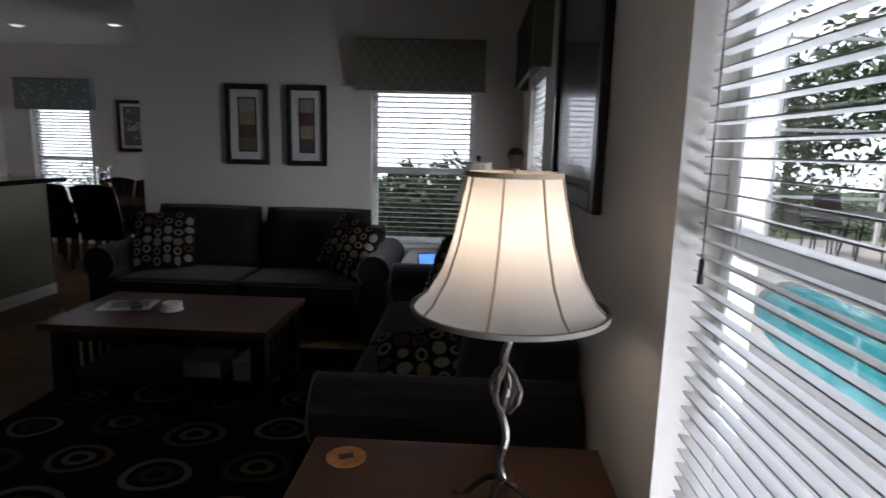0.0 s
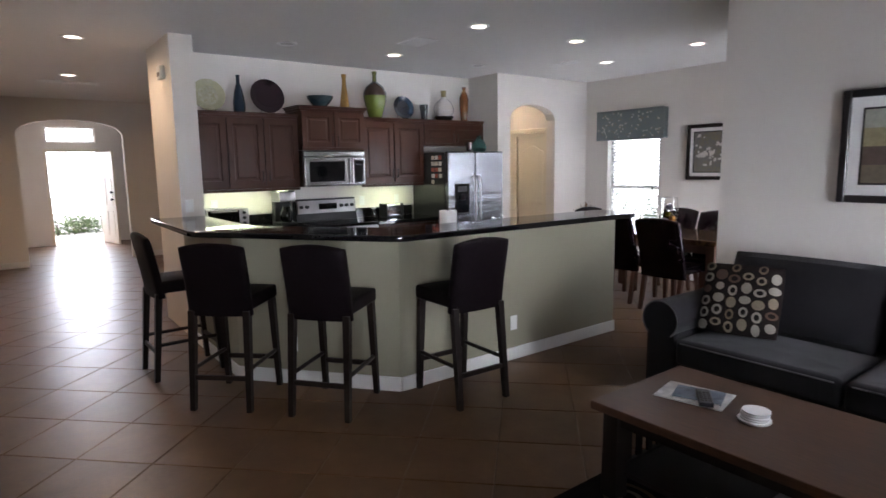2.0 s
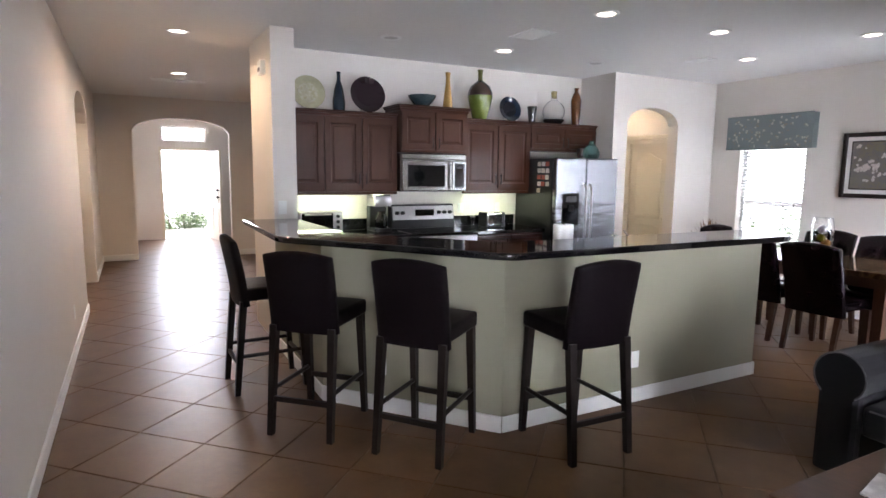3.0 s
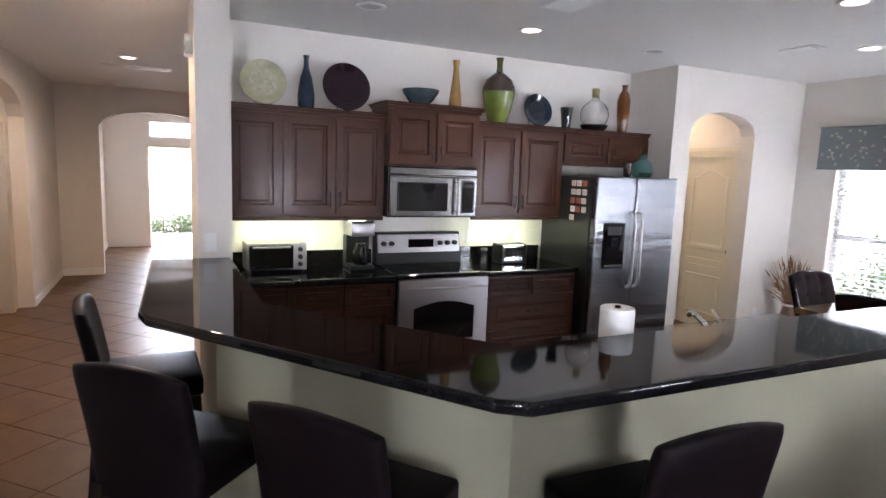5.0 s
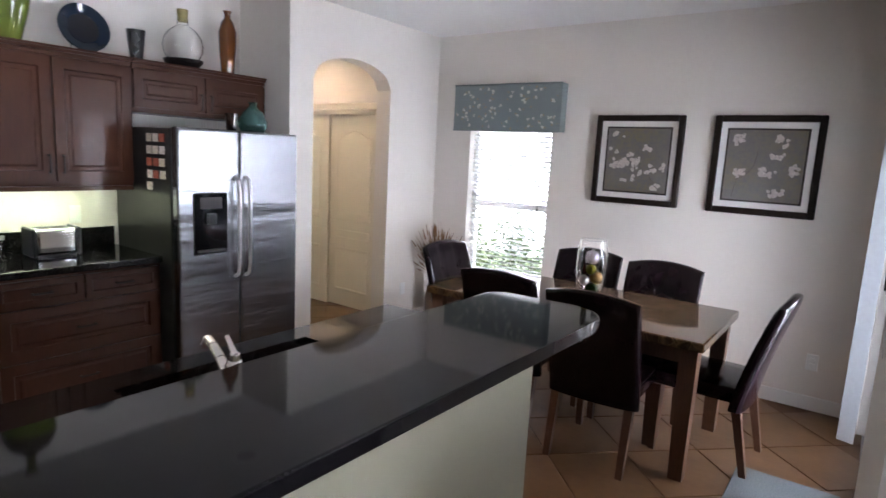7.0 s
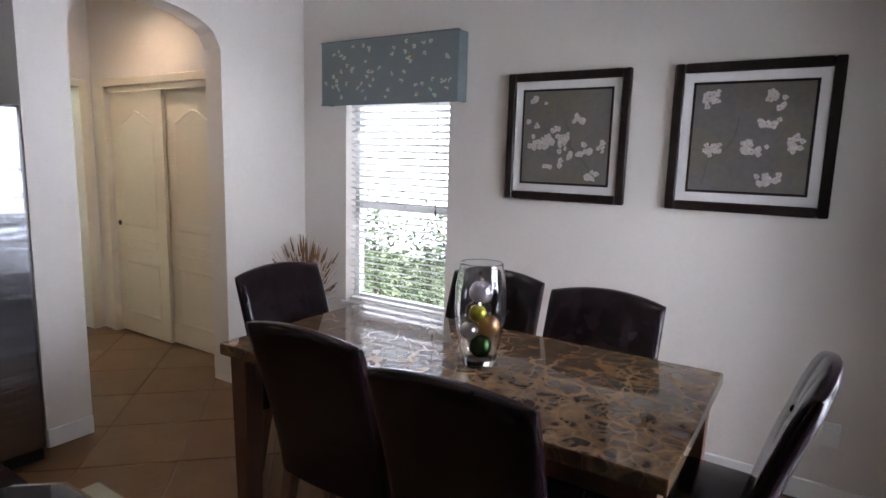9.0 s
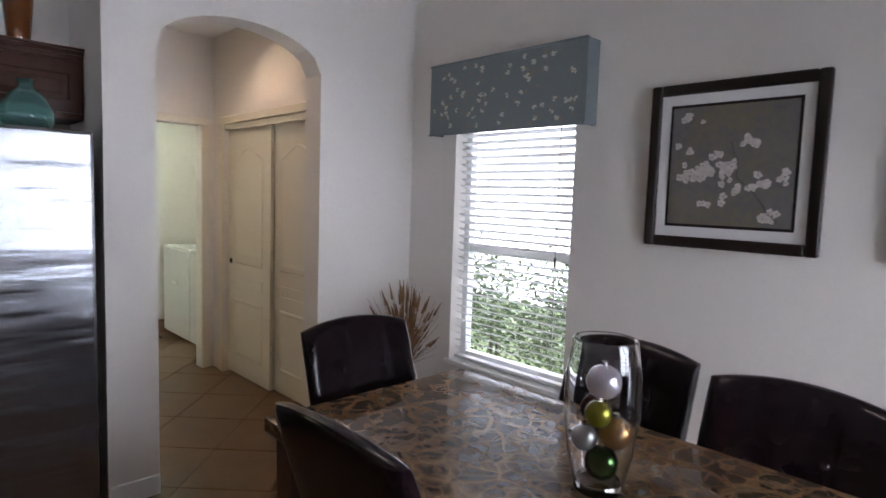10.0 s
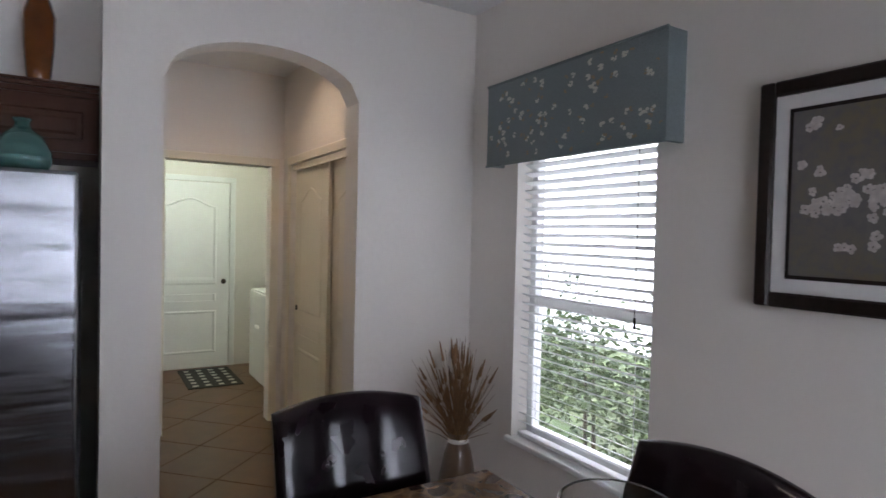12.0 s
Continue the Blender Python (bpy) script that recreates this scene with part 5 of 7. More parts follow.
for z, c in ((1.47, (0.16, 0.20, 0.16)), (1.74, (0.42, 0.40, 0.26)), (2.02, (0.10, 0.12, 0.09))):
    bm = lathe(B(), [(0, 0.012), (0.06, 0.010), (0.10, 0.0), (0.104, 0.004), (0.06, 0.016), (0, 0.018)], 28)
    bm.transform(pose(EAST_X - 0.04, 6.07, z, 0, -90, 0))
    part("plate", bm, glaze("leaf plate glaze", c, 0.3), w, smooth=True)


# ---------- sliding door, closet doors, passage and front doors ----------
w = thing("door_1", "white aluminium sliding glass door to the patio", "sliding door", kind="structure")
y0, y1, z1 = SLIDER[0], SLIDER[1], SLIDER[3]
part("door_frame", box(B(), EAST_X + 0.05, EAST_X + 0.15, y0, y0 + 0.05, 0, z1), TRIM, w)
part("door_frame", box(B(), EAST_X + 0.05, EAST_X + 0.15, y1 - 0.05, y1, 0, z1), TRIM, w)
part("door_frame", box(B(), EAST_X + 0.05, EAST_X + 0.15, y0 + 0.05, y1 - 0.05, z1 - 0.05, z1), TRIM, w)
part("track", box(B(), EAST_X + 0.03, EAST_X + 0.15, y0 + 0.05, y1 - 0.05, -0.004, 0.018), STEEL, w)
ym = (y0 + y1) / 2
for k, (a, b, x) in enumerate(((y0 + 0.05, ym + 0.03, EAST_X + 0.065), (ym - 0.03, y1 - 0.05, EAST_X + 0.105))):
    bm = B()
    for p0, p1, r0, r1 in ((a, a + 0.055, 0.02, z1 - 0.055), (b - 0.055, b, 0.02, z1 - 0.055), (a + 0.055, b - 0.055, 0.02, 0.09), (a + 0.055, b - 0.055, z1 - 0.12, z1 - 0.055)):
        box(bm, x, x + 0.03, p0, p1, r0, r1, 0.003)
    sash = part("sash", bm, TRIM, w)
    part("pane", box(B(), x + 0.012, x + 0.018, a + 0.055, b - 0.055, 0.09, z1 - 0.12), GLASS, sash, "clear glass").visible_shadow = False
part("door_pull", box(B(), EAST_X + 0.040, EAST_X + 0.065, y0 + 0.07, y0 + 0.09, 0.92, 1.12, 0.006), WHITEPLASTIC, w)
SHEER = material("grey white vertical vane", (0.52, 0.56, 0.60), 0.7, grain=0.05)
w = thing("vertical_blind", "pale grey vertical blind gathered beside the sliding door", "blind")
part("head_rail", box(B(), EAST_X - 0.075, EAST_X - 0.03, y0 - 0.05, y1 + 0.08, 2.01, 2.05, 0.003), WHITEPLASTIC, w)
for k in range(14):
    bm = B()
    box(bm, -0.0012, 0.0012, -0.045, 0.045, 0.03, 2.01)
    v = part("vane", bm, SHEER, w)
    v.matrix_basis = pose(EAST_X - 0.055, y1 - 0.26 + 0.022 * k, 0, 0, 0, 72 - 3 * (k % 3))


def panel_leaf(bm, x0, x1, y, t, z0, z1, out, top_arch=True):
    """A moulded two-panel door leaf along x, its panels standing out on the side out."""
    box(bm, x0, x1, *sorted((y, y + out * t)), z0, z1, 0.002)
    s = (x1 - x0) * 0.16
    f = y + out * t
    for r0, r1, arch in ((z0 + 0.16, z0 + 0.62, False), (z0 + 0.72, z0 + 0.80, False), (z0 + 0.90, z1 - 0.16, top_arch)):
        pts = [(x0 + s, r0), (x1 - s, r0), (x1 - s, r1 - 0.10 * arch)]
        if arch:
            pts += [(x1 - s - (x1 - x0 - 2 * s) * k / 12, r1 - 0.10 + 0.09 * math.sin(math.pi * k / 12) ** 2) for k in range(1, 12)]
        pts.append((x0 + s, r1 - 0.10 * arch))
        n = len(pts)
        cx, cz = sum(p[0] for p in pts) / n, sum(p[1] for p in pts) / n
        rings = []
        for shrink, depth in ((1.0, 0.0), (0.97, 0.006), (0.92, 0.007), (0.87, 0.002)):
            rings.append([bm.verts.new((cx + (px - cx) * shrink, f + out * depth, cz + (pz - cz) * (1 - (1 - shrink) * min(1, (x1 - x0) / max(0.05, r1 - r0))))) for px, pz in pts])
        for a, b in zip(rings, rings[1:]):
            for k in range(n):
                bm.faces.new((a[k], a[(k + 1) % n], b[(k + 1) % n], b[k]))
        bm.faces.new(rings[-1])
    return bm


w = thing("door_2", "pair of cream moulded sliding closet doors", "closet door", kind="structure")
for x0, x1, y in ((-8.38, -7.66, 8.06), (-7.70, -6.98, 8.10)):
    leaf = part("door_leaf", panel_leaf(B(), x0, x1, y + 0.03, 0.03, 0.015, 2.0, -1), DOORPAINT, w)
    part("finger_pull", rod(B(), (x0 + 0.06 if x0 < -8 else x1 - 0.06, y, 0.93), (x0 + 0.06 if x0 < -8 else x1 - 0.06, y - 0.004, 0.93), 0.022, sides=16), DARKMETAL, leaf, "dark round finger pull")
part("track", box(B(), -8.38, -6.98, 8.045, 8.135, 2.006, 2.018), DARKMETAL, w)
part("fascia", box(B(), -8.378, -6.982, 8.028, 8.042, 1.975, 2.019), DOORPAINT, w)


def casing(along, a0, a1, z1, face, out, name="trim", cw=0.06):
    bm = B()
    q0, q1 = sorted((face, face + out * 0.014))
    for p0, p1, r0, r1 in ((a0 - cw, a0, 0, z1), (a1, a1 + cw, 0, z1), (a0 - cw, a1 + cw, z1, z1 + cw)):
        if along == "x":
            box(bm, p0, p1, q0, q1, r0, r1, 0.004)
        else:
            box(bm, q0, q1, p0, p1, r0, r1, 0.004)
    return solid(name, bm, DOORPAINT, "cream painted door casing", "trim")


casing("x", -8.38, -6.98, 2.02, 8.02, -1)
casing("y", 7.16, 7.92, 2.02, -8.58, 1)
wall("wall_recess", "x", -10.6, -8.35, HALL_Y - 0.152, HALL_Y - 0.27, [(-10.20, -9.30, 0, 2.04, 0)])
casing("x", -10.20, -9.30, 2.04, HALL_Y - 0.152, 1)

w = thing("door_3", "white moulded laundry room back door with dark knob", "door", kind="structure")
bm = panel_leaf(B(), -0.40, 0.40, 0, 0.035, 0.01, 2.02, -1)
bm.transform(pose(-10.715, 7.62, 0, 0, 0, 90))
leaf = part("door_leaf", bm, TRIM, w)
bm = B()
rod(bm, (-10.69, 7.955, 0.95), (-10.62, 7.955, 0.95), 0.010)
bmesh.ops.create_uvsphere(bm, u_segments=16, v_segments=10, radius=0.028, matrix=Matrix.Translation((-10.615, 7.955, 0.95)))
part("knob", bm, DARKMETAL, leaf, smooth=True)
bm = B()
for q0, q1, r0, r1 in ((7.15, 7.21, 0, 2.03), (8.03, 8.09, 0, 2.03), (7.15, 8.09, 2.03, 2.09)):
    box(bm, -10.719, -10.705, q0, q1, r0, r1, 0.003)
part("casing", bm, TRIM, w)

WASHER = material("white enamel", (0.82, 0.82, 0.80), 0.25, coat=0.4)
for name, x0, label in (("washing_machine", -9.40, "white top-loading washing machine in the laundry room"), ("clothes_dryer", -10.10, "white clothes dryer beside the washer")):
    w = thing(name, label, "washer" if name[0] == "w" else "dryer")
    part("body", box(B(), x0, x0 + 0.68, 8.12, 8.78, 0.03, 0.90, 0.012, segs=2), WASHER, w, smooth=True)
    part("lid", box(B(), x0 + 0.03, x0 + 0.65, 8.13, 8.62, 0.9005, 0.92, 0.008), WASHER, w)
    part("control_panel", box(B(), x0, x0 + 0.68, 8.64, 8.78, 0.9005, 1.06, 0.02, segs=2), WASHER, w, smooth=True)
    part("handle", box(B(), x0 + 0.28, x0 + 0.40, 8.105, 8.121, 0.55, 0.58, 0.004), WHITEPLASTIC, w)
    for k in range(3):
        part("knob", rod(B(), (x0 + 0.15 + 0.18 * k, 8.64, 0.98), (x0 + 0.15 + 0.18 * k, 8.615, 0.98), 0.024, sides=14), BLACKPLASTIC, w)
    for x in (x0 + 0.05, x0 + 0.63):
        part("foot", box(B(), x - 0.02, x + 0.02, 8.16, 8.2, 0, 0.0305), BLACKPLASTIC, w)
        part("foot", box(B(), x - 0.02, x + 0.02, 8.70, 8.74, 0, 0.0305), BLACKPLASTIC, w)
w = thing("wire_shelf", "white wire shelf with hanging cloth over the washer", "shelf")
for k in range(9):
    part("wire", rod(B(), (-10.2, 8.50 + 0.035 * k, 1.62), (-8.75, 8.50 + 0.035 * k, 1.62), 0.004, sides=6), WHITEPLASTIC, w)
part("bracket", box(B(), -9.2, -9.18, 8.5, 8.80, 1.55, 1.615), WHITEPLASTIC, w)
part("bracket", box(B(), -10.0, -9.98, 8.5, 8.80, 1.55, 1.615), WHITEPLASTIC, w)
w = thing("hanging_cloth", "pale green cloth hanging from the wire shelf", "cloth")
part("cloth", box(B(), -8.95, -8.80, 8.50, 8.53, 1.27, 1.63, 0.01), material("pale cloth", (0.55, 0.62, 0.50), 0.9, grain=0.1), w)

MATBLACK = material("black rubber mat", (0.015, 0.015, 0.015), 0.8, grain=0.3)
w = thing("door_mat", "black doormat with rows of white squares", "mat")
part("base", box(B(), -10.62, -9.80, 7.50, 8.01, 0.0, 0.010, 0.003), MATBLACK, w)
for i in range(6):
    for j in range(4):
        x, y = -10.555 + 0.128 * i, 7.54 + 0.118 * j
        part("square", box(B(), x + 0.012, x + 0.063, y + 0.010, y + 0.060, 0.010, 0.0125), material("mat square", (0.55, 0.56, 0.50), 0.85) if (i, j) == (0, 0) else bpy.data.materials["mat square"], w)

# laundry ceiling lamp, out of view, added for the room's greenish light
w = thing("ceiling_light", "added white fluorescent ceiling light, lit, out of view in the laundry room", "ceiling light")
part("housing", box(B(), -10.2, -9.3, 7.45, 7.60, H - 0.05, H - 0.001, 0.006), WHITEPLASTIC, w)
part("diffuser", box(B(), -10.18, -9.32, 7.46, 7.59, H - 0.075, H - 0.0505, 0.006), material("fluorescent diffuser", (0.9, 0.95, 0.85), 0.5, emit=(0.86, 1.0, 0.74), power=32.0), w)

# hall: glazed door in the arched recess, front door, transom
w = thing("door_4", "white glazed office door standing ajar in the arched recess", "door", (-10.18, HALL_Y - 0.30, 0), -72, kind="structure")
bm = B()
for p0, p1, r0, r1 in ((0, 0.11, 0.01, 2.02), (0.67, 0.78, 0.01, 2.02), (0.11, 0.67, 0.01, 0.24), (0.11, 0.67, 1.90, 2.02)):
    box(bm, p0, p1, -0.02, 0.02, r0, r1, 0.003)
leaf = part("door_leaf", bm, TRIM, w)
for k in range(1, 5):
    part("muntin", box(B(), 0.11, 0.67, -0.012, 0.012, 0.24 + 0.332 * k - 0.012, 0.24 + 0.332 * k + 0.012), TRIM, leaf)
part("muntin", box(B(), 0.378, 0.402, -0.011, 0.011, 0.24, 1.90), TRIM, leaf)
part("pane", box(B(), 0.11, 0.67, -0.003, 0.003, 0.24, 1.90), material("frosted glass", (0.55, 0.66, 0.62), 0.35), leaf, "frosted greenish glass")
w = wall("wall_office_back", "x", -11.6, -8.2, -1.6, -1.75)
wall("wall_office_left", "y", -1.6, HALL_Y - 0.15, -11.6, -11.75)
wall("wall_office_right", "y", -1.6, HALL_Y - 0.15, -8.2, -8.05)

w = thing("door_5", "cream six-panel front door standing wide open", "front door", (-15.48, FRONT[1], 0), 12, kind="structure")
bm = B()
box(bm, 0, 0.86, -0.022, 0.022, 0.01, 1.94, 0.003)
for i in range(2):
    for r0, r1 in ((0.16, 0.70), (0.82, 1.40), (1.52, 1.80)):
        for s in (-1, 1):
            box(bm, 0.12 + 0.34 * i, 0.40 + 0.34 * i, *sorted((s * 0.022, s * 0.030)), r0, r1, 0.008)
leaf = part("door_leaf", bm, DOORPAINT, w)
for z in (0.95, 1.10):
    bm = B()
    rod(bm, (0.80, -0.022, z), (0.80, -0.06, z), 0.012)
    bmesh.ops.create_uvsphere(bm, u_segments=14, v_segments=8, radius=0.026, matrix=Matrix.Translation((0.80, -0.065, z)))
    part("knob" if z < 1 else "deadbolt", bm, DARKMETAL, leaf, smooth=True)
casing("y", *FRONT, 1.95, -15.5, 1)


# ---------- living room ----------
def sofa(label, length, seats, group=""):
    """A rolled-arm sofa along x that faces -y, its middle at the origin, its back at y = 0.45."""
    w = thing("sofa", label, "sofa")
    h = length / 2
    part("base", box(B(), -h + 0.04, h - 0.04, -0.40, 0.43, 0.05, 0.29, 0.02, segs=2), SOFAFAB, w, smooth=True)
    for s in (-1, 1):
        bm = B()
        x0, x1 = sorted((s * h, s * (h - 0.20)))
        box(bm, x0, x1, -0.44, 0.44, 0.04, 0.56, 0.03, segs=2)
        m = pose(s * (h - 0.105), -0.005, 0.56, 90, 0, 0)
        bmesh.ops.create_cone(bm, cap_ends=True, segments=24, radius1=0.125, radius2=0.125, depth=0.89, matrix=m)
        arm = part("arm", bm, SOFAFAB, w, smooth=True)
        bm = B()
        prev = None
        for k in range(17):
            a = math.radians(-50 + 280 * k / 16)
            here = (s * (h - 0.105) + 0.122 * math.cos(a), -0.455, 0.56 + 0.122 * math.sin(a))
            if prev:
                rod(bm, prev, here, 0.005, sides=6)
            prev = here
        part("piping", bm, SEAM, arm)
    part("back", box(B(), -h + 0.14, h - 0.14, 0.22, 0.45, 0.25, 0.80, 0.05, segs=3), SOFAFAB, w, smooth=True)
    step = (length - 0.42) / seats
    for k in range(seats):
        c = -h + 0.21 + step * (k + 0.5)
        bm = soft_slab(B(), c - step / 2 + 0.004, c + step / 2 - 0.004, -0.45, 0.22, 0.295, 0.455, 0.025, r=0.035)
        part("seat_cushion", bm, SOFAFAB, w, smooth=True)
        bm = B()
        cushion(bm, c, 0.155, 0.70, step - 0.01, 0.54, 0.22, 0.35, 12, pose(0, 0, 0, 74, 0, 0))
        part("back_cushion", bm, SOFAFAB, w, smooth=True)
        bm = B()
        rod(bm, (c - step / 2 + 0.04, -0.452, 0.435), (c + step / 2 - 0.04, -0.452, 0.435), 0.005, sides=6)
        part("welt", bm, SEAM, w)
    for x in (-h + 0.1, h - 0.1):
        for y in (-0.36, 0.38):
            part("foot", box(B(), x - 0.03, x + 0.03, y - 0.03, y + 0.03, 0, 0.052), ESPRESSO, w)
    return w


s1 = sofa("charcoal brown fabric sofa with rolled arms against the wall", 2.26, 2)
s1.matrix_basis = pose(-1.82, 5.11, 0, 0, 0, 0)
s2 = sofa("charcoal brown fabric loveseat under the dark picture", 2.20, 2)
s2.matrix_basis = pose(-0.165, 3.43, 0, 0, 0, -90)

PILLOW = material("black pillow fabric", (0.014, 0.010, 0.009), 0.9, spec=0.1, grain=0.2, grain_scale=200, bump=0.6, bump_scale=350)
DOTS = [material("pillow print", c, 0.9, grain=0.2, grain_scale=150) for c in ((0.16, 0.13, 0.085), (0.10, 0.07, 0.04), (0.21, 0.19, 0.155), (0.06, 0.032, 0.02))]


def pillow(label, m, pattern=True, size=0.46):
    w = thing("throw_pillow", label, "pillow", group="patterned pillows" if pattern else "")
    w.matrix_basis = m
    part("cushion", cushion(B(), 0, 0, 0, size, size, 0.15, 0.45, 14), PILLOW if pattern else SOFAFAB, w, smooth=True)
    if not pattern:
        bm = B()
        prev = None
        for k in range(15):
            v = -0.95 + 1.9 * k / 14
            rim = (1 - 0.3 ** 4) * (1 - abs(v) ** 4)
            here = (0.3 * size / 2, v * size / 2 * 0.97, 0.075 * (0.55 * rim ** 0.25 + 0.45 * rim) + 0.003)
            if prev:
                rod(bm, prev, here, 0.006, sides=6)
            prev = here
        part("stripe", bm, DOTS[2], w, "pale braid stripe")
        return w
    rng = random.Random(11)
    for i in range(6):
        for j in range(6):
            u, v = (i + 0.5) / 3 - 1, (j + 0.5 + 0.3 * (i % 2)) / 3 - 1
            if abs(u) > 0.88 or abs(v) > 0.88:
                continue
            rx, ry = size * 0.075 * rng.uniform(0.7, 1.05), size * 0.075 * rng.uniform(0.7, 1.05)
            ring = rng.random() < 0.55
            bm = B()
            outer, inner = [], []
            for k in range(14):
                a = 2 * math.pi * k / 14
                for store, f in ((outer, 1.0), (inner, 0.55 if ring else 0.0)):
                    pu, pv = u * size / 2 + rx * f * math.cos(a), v * size / 2 + ry * f * math.sin(a)
                    uu, vv = min(1, abs(pu / (size / 2))), min(1, abs(pv / (size / 2)))
                    rim = max(0, (1 - uu ** 4) * (1 - vv ** 4))
                    z = 0.075 * (0.55 * rim ** 0.25 + 0.45 * rim) + 0.0035
                    store.append(bm.verts.new((pu * 0.975, pv * 0.975, z)))
            for k in range(14):
                bm.faces.new((outer[k], outer[(k + 1) % 14], inner[(k + 1) % 14], inner[k]))
            bmesh.ops.remove_doubles(bm, verts=bm.verts, dist=1e-5)
            part("printed_dot", bm, DOTS[rng.choice((0, 0, 1, 2, 2, 3))], w)
    return w


pillow("square dark pillow with cream and tan rings on the sofa", pose(-2.50, 4.98, 0.70, 66, 0, 14))
pillow("square dark pillow with tan rings leaning on the sofa arm", pose(-1.02, 4.95, 0.69, 62, 14, -32))
pillow("square dark ringed pillow lying on the loveseat", pose(-0.235, 2.80, 0.56, 32, -8, 8))
pillow("plain brown pillow with a pale braid stripe on the loveseat", pose(0.065, 2.82, 0.665, 62, 0, -14), False, 0.48)
pillow("square dark ringed pillow standing on the loveseat's far end", pose(-0.155, 4.16, 0.70, 62, 0, -38))

w = thing("coffee_table", "brown wooden coffee table with slatted ends and a shelf", "coffee table", (-0.294, 0.21, 0))
part("tabletop", box(B(), -2.13, -0.87, 3.25, 3.99, 0.437, 0.477, 0.006, segs=2), OAKTOP, w, smooth=True)
for x0, x1, y0, y1 in ((-2.04, -0.96, 3.33, 3.355), (-2.04, -0.96, 3.875, 3.90)):
    part("apron", box(B(), x0, x1, y0, y1, 0.36, 0.4365), ESPRESSO, w)
for x in (-2.06, -0.94):
    part("apron", box(B(), x - 0.012, x + 0.012, 3.38, 3.85, 0.36, 0.4365), ESPRESSO, w)
    part("lower_rail", box(B(), x - 0.012, x + 0.012, 3.38, 3.85, 0.10, 0.15), ESPRESSO, w)
    for k in range(5):
        part("slat", box(B(), x - 0.006, x + 0.006, 3.43 + 0.085 * k, 3.47 + 0.085 * k, 0.15, 0.36), ESPRESSO, w)
    for y in (3.345, 3.885):
        part("leg", bar(B(), (x, y, 0.008), (x, y, 0.4365), 0.085, 0.085, 0.075, 0.075), ESPRESSO, w)
part("shelf", box(B(), -2.05, -0.95, 3.36, 3.87, 0.115, 0.138), ESPRESSO, w)
BOXCARD = material("grey cardboard", (0.30, 0.29, 0.28), 0.8, grain=0.1)
for k, (x0, x1, y0, y1, h, lab) in enumerate(((-1.42, -1.20, 3.42, 3.62, 0.09, "pale grey paper-wrapped box on the coffee table shelf"), (-1.12, -0.98, 3.40, 3.60, 0.10, "small pale box on the coffee table shelf"), (-1.16, -1.0, 3.62, 3.82, 0.06, "flat grey game box on the coffee table shelf"))):
    o = thing("storage_box", lab, "box", (-0.294, 0.21, 0), group="boxes on the shelf")
    part("box", box(B(), x0, x1, y0, y1, 0.138, 0.138 + h, 0.004), BOXCARD if k < 2 else SEAM, o)
    part("lid", box(B(), x0 - 0.003, x1 + 0.003, y0 - 0.003, y1 + 0.003, 0.1385 + h, 0.150 + h, 0.002), BOXCARD, o)
MAG = [material("magazine cover", c, 0.3, grain=0.4, grain_scale=18, second=d, stain_scale=9) for c, d in (((0.75, 0.74, 0.72), (0.5, 0.48, 0.45)), ((0.06, 0.09, 0.14), (0.25, 0.33, 0.42)), ((0.02, 0.02, 0.025), (0.05, 0.05, 0.06)))]
for k, (x, y, a, sx, sy, z, h, lab) in enumerate(((-1.86, 3.66, 12, 0.30, 0.22, 0.477, 0.006, "open white magazine lying on the coffee table"), (-1.84, 3.66, 20, 0.21, 0.16, 0.483, 0.008, "blue-covered magazine on top of another"), (-1.79, 3.62, 35, 0.06, 0.17, 0.491, 0.018, "black remote control on the magazines"))):
    o = thing("remote_control" if k == 2 else "magazine", lab, "remote" if k == 2 else "magazine", (x - 0.294, y + 0.21, z), a)
    part("body" if k == 2 else "cover", box(B(), -sx / 2, sx / 2, -sy / 2, sy / 2, 0, h, 0.002), MAG[k], o)
    if k == 2:
        for i in range(3):
            for j in range(5):
                part("button", box(B(), -0.02 + 0.016 * i, -0.01 + 0.016 * i, -0.06 + 0.024 * j, -0.048 + 0.024 * j, h, h + 0.002), SEAM, o)
    else:
        part("pages", box(B(), -sx / 2 + 0.003, sx / 2 - 0.003, -sy / 2 - 0.001, -sy / 2, 0.001, h - 0.001), PAPER, o)
w = thing("coaster_stack", "stack of pale stone coasters in a holder", "coaster", (-1.854, 3.81, 0.477))
part("holder", lathe(B(), [(0, 0), (0.06, 0), (0.065, 0.006), (0.065, 0.012), (0, 0.012)], 24), MAT_BOARD, w)
for k in range(4):
    part("coaster", lathe(B(), [(0, 0.0125 + 0.009 * k), (0.055, 0.0125 + 0.009 * k), (0.055, 0.0205 + 0.009 * k), (0, 0.0205 + 0.009 * k)], 24, 0.003 * (k % 2), 0.002 * k), MAT_BOARD, w)

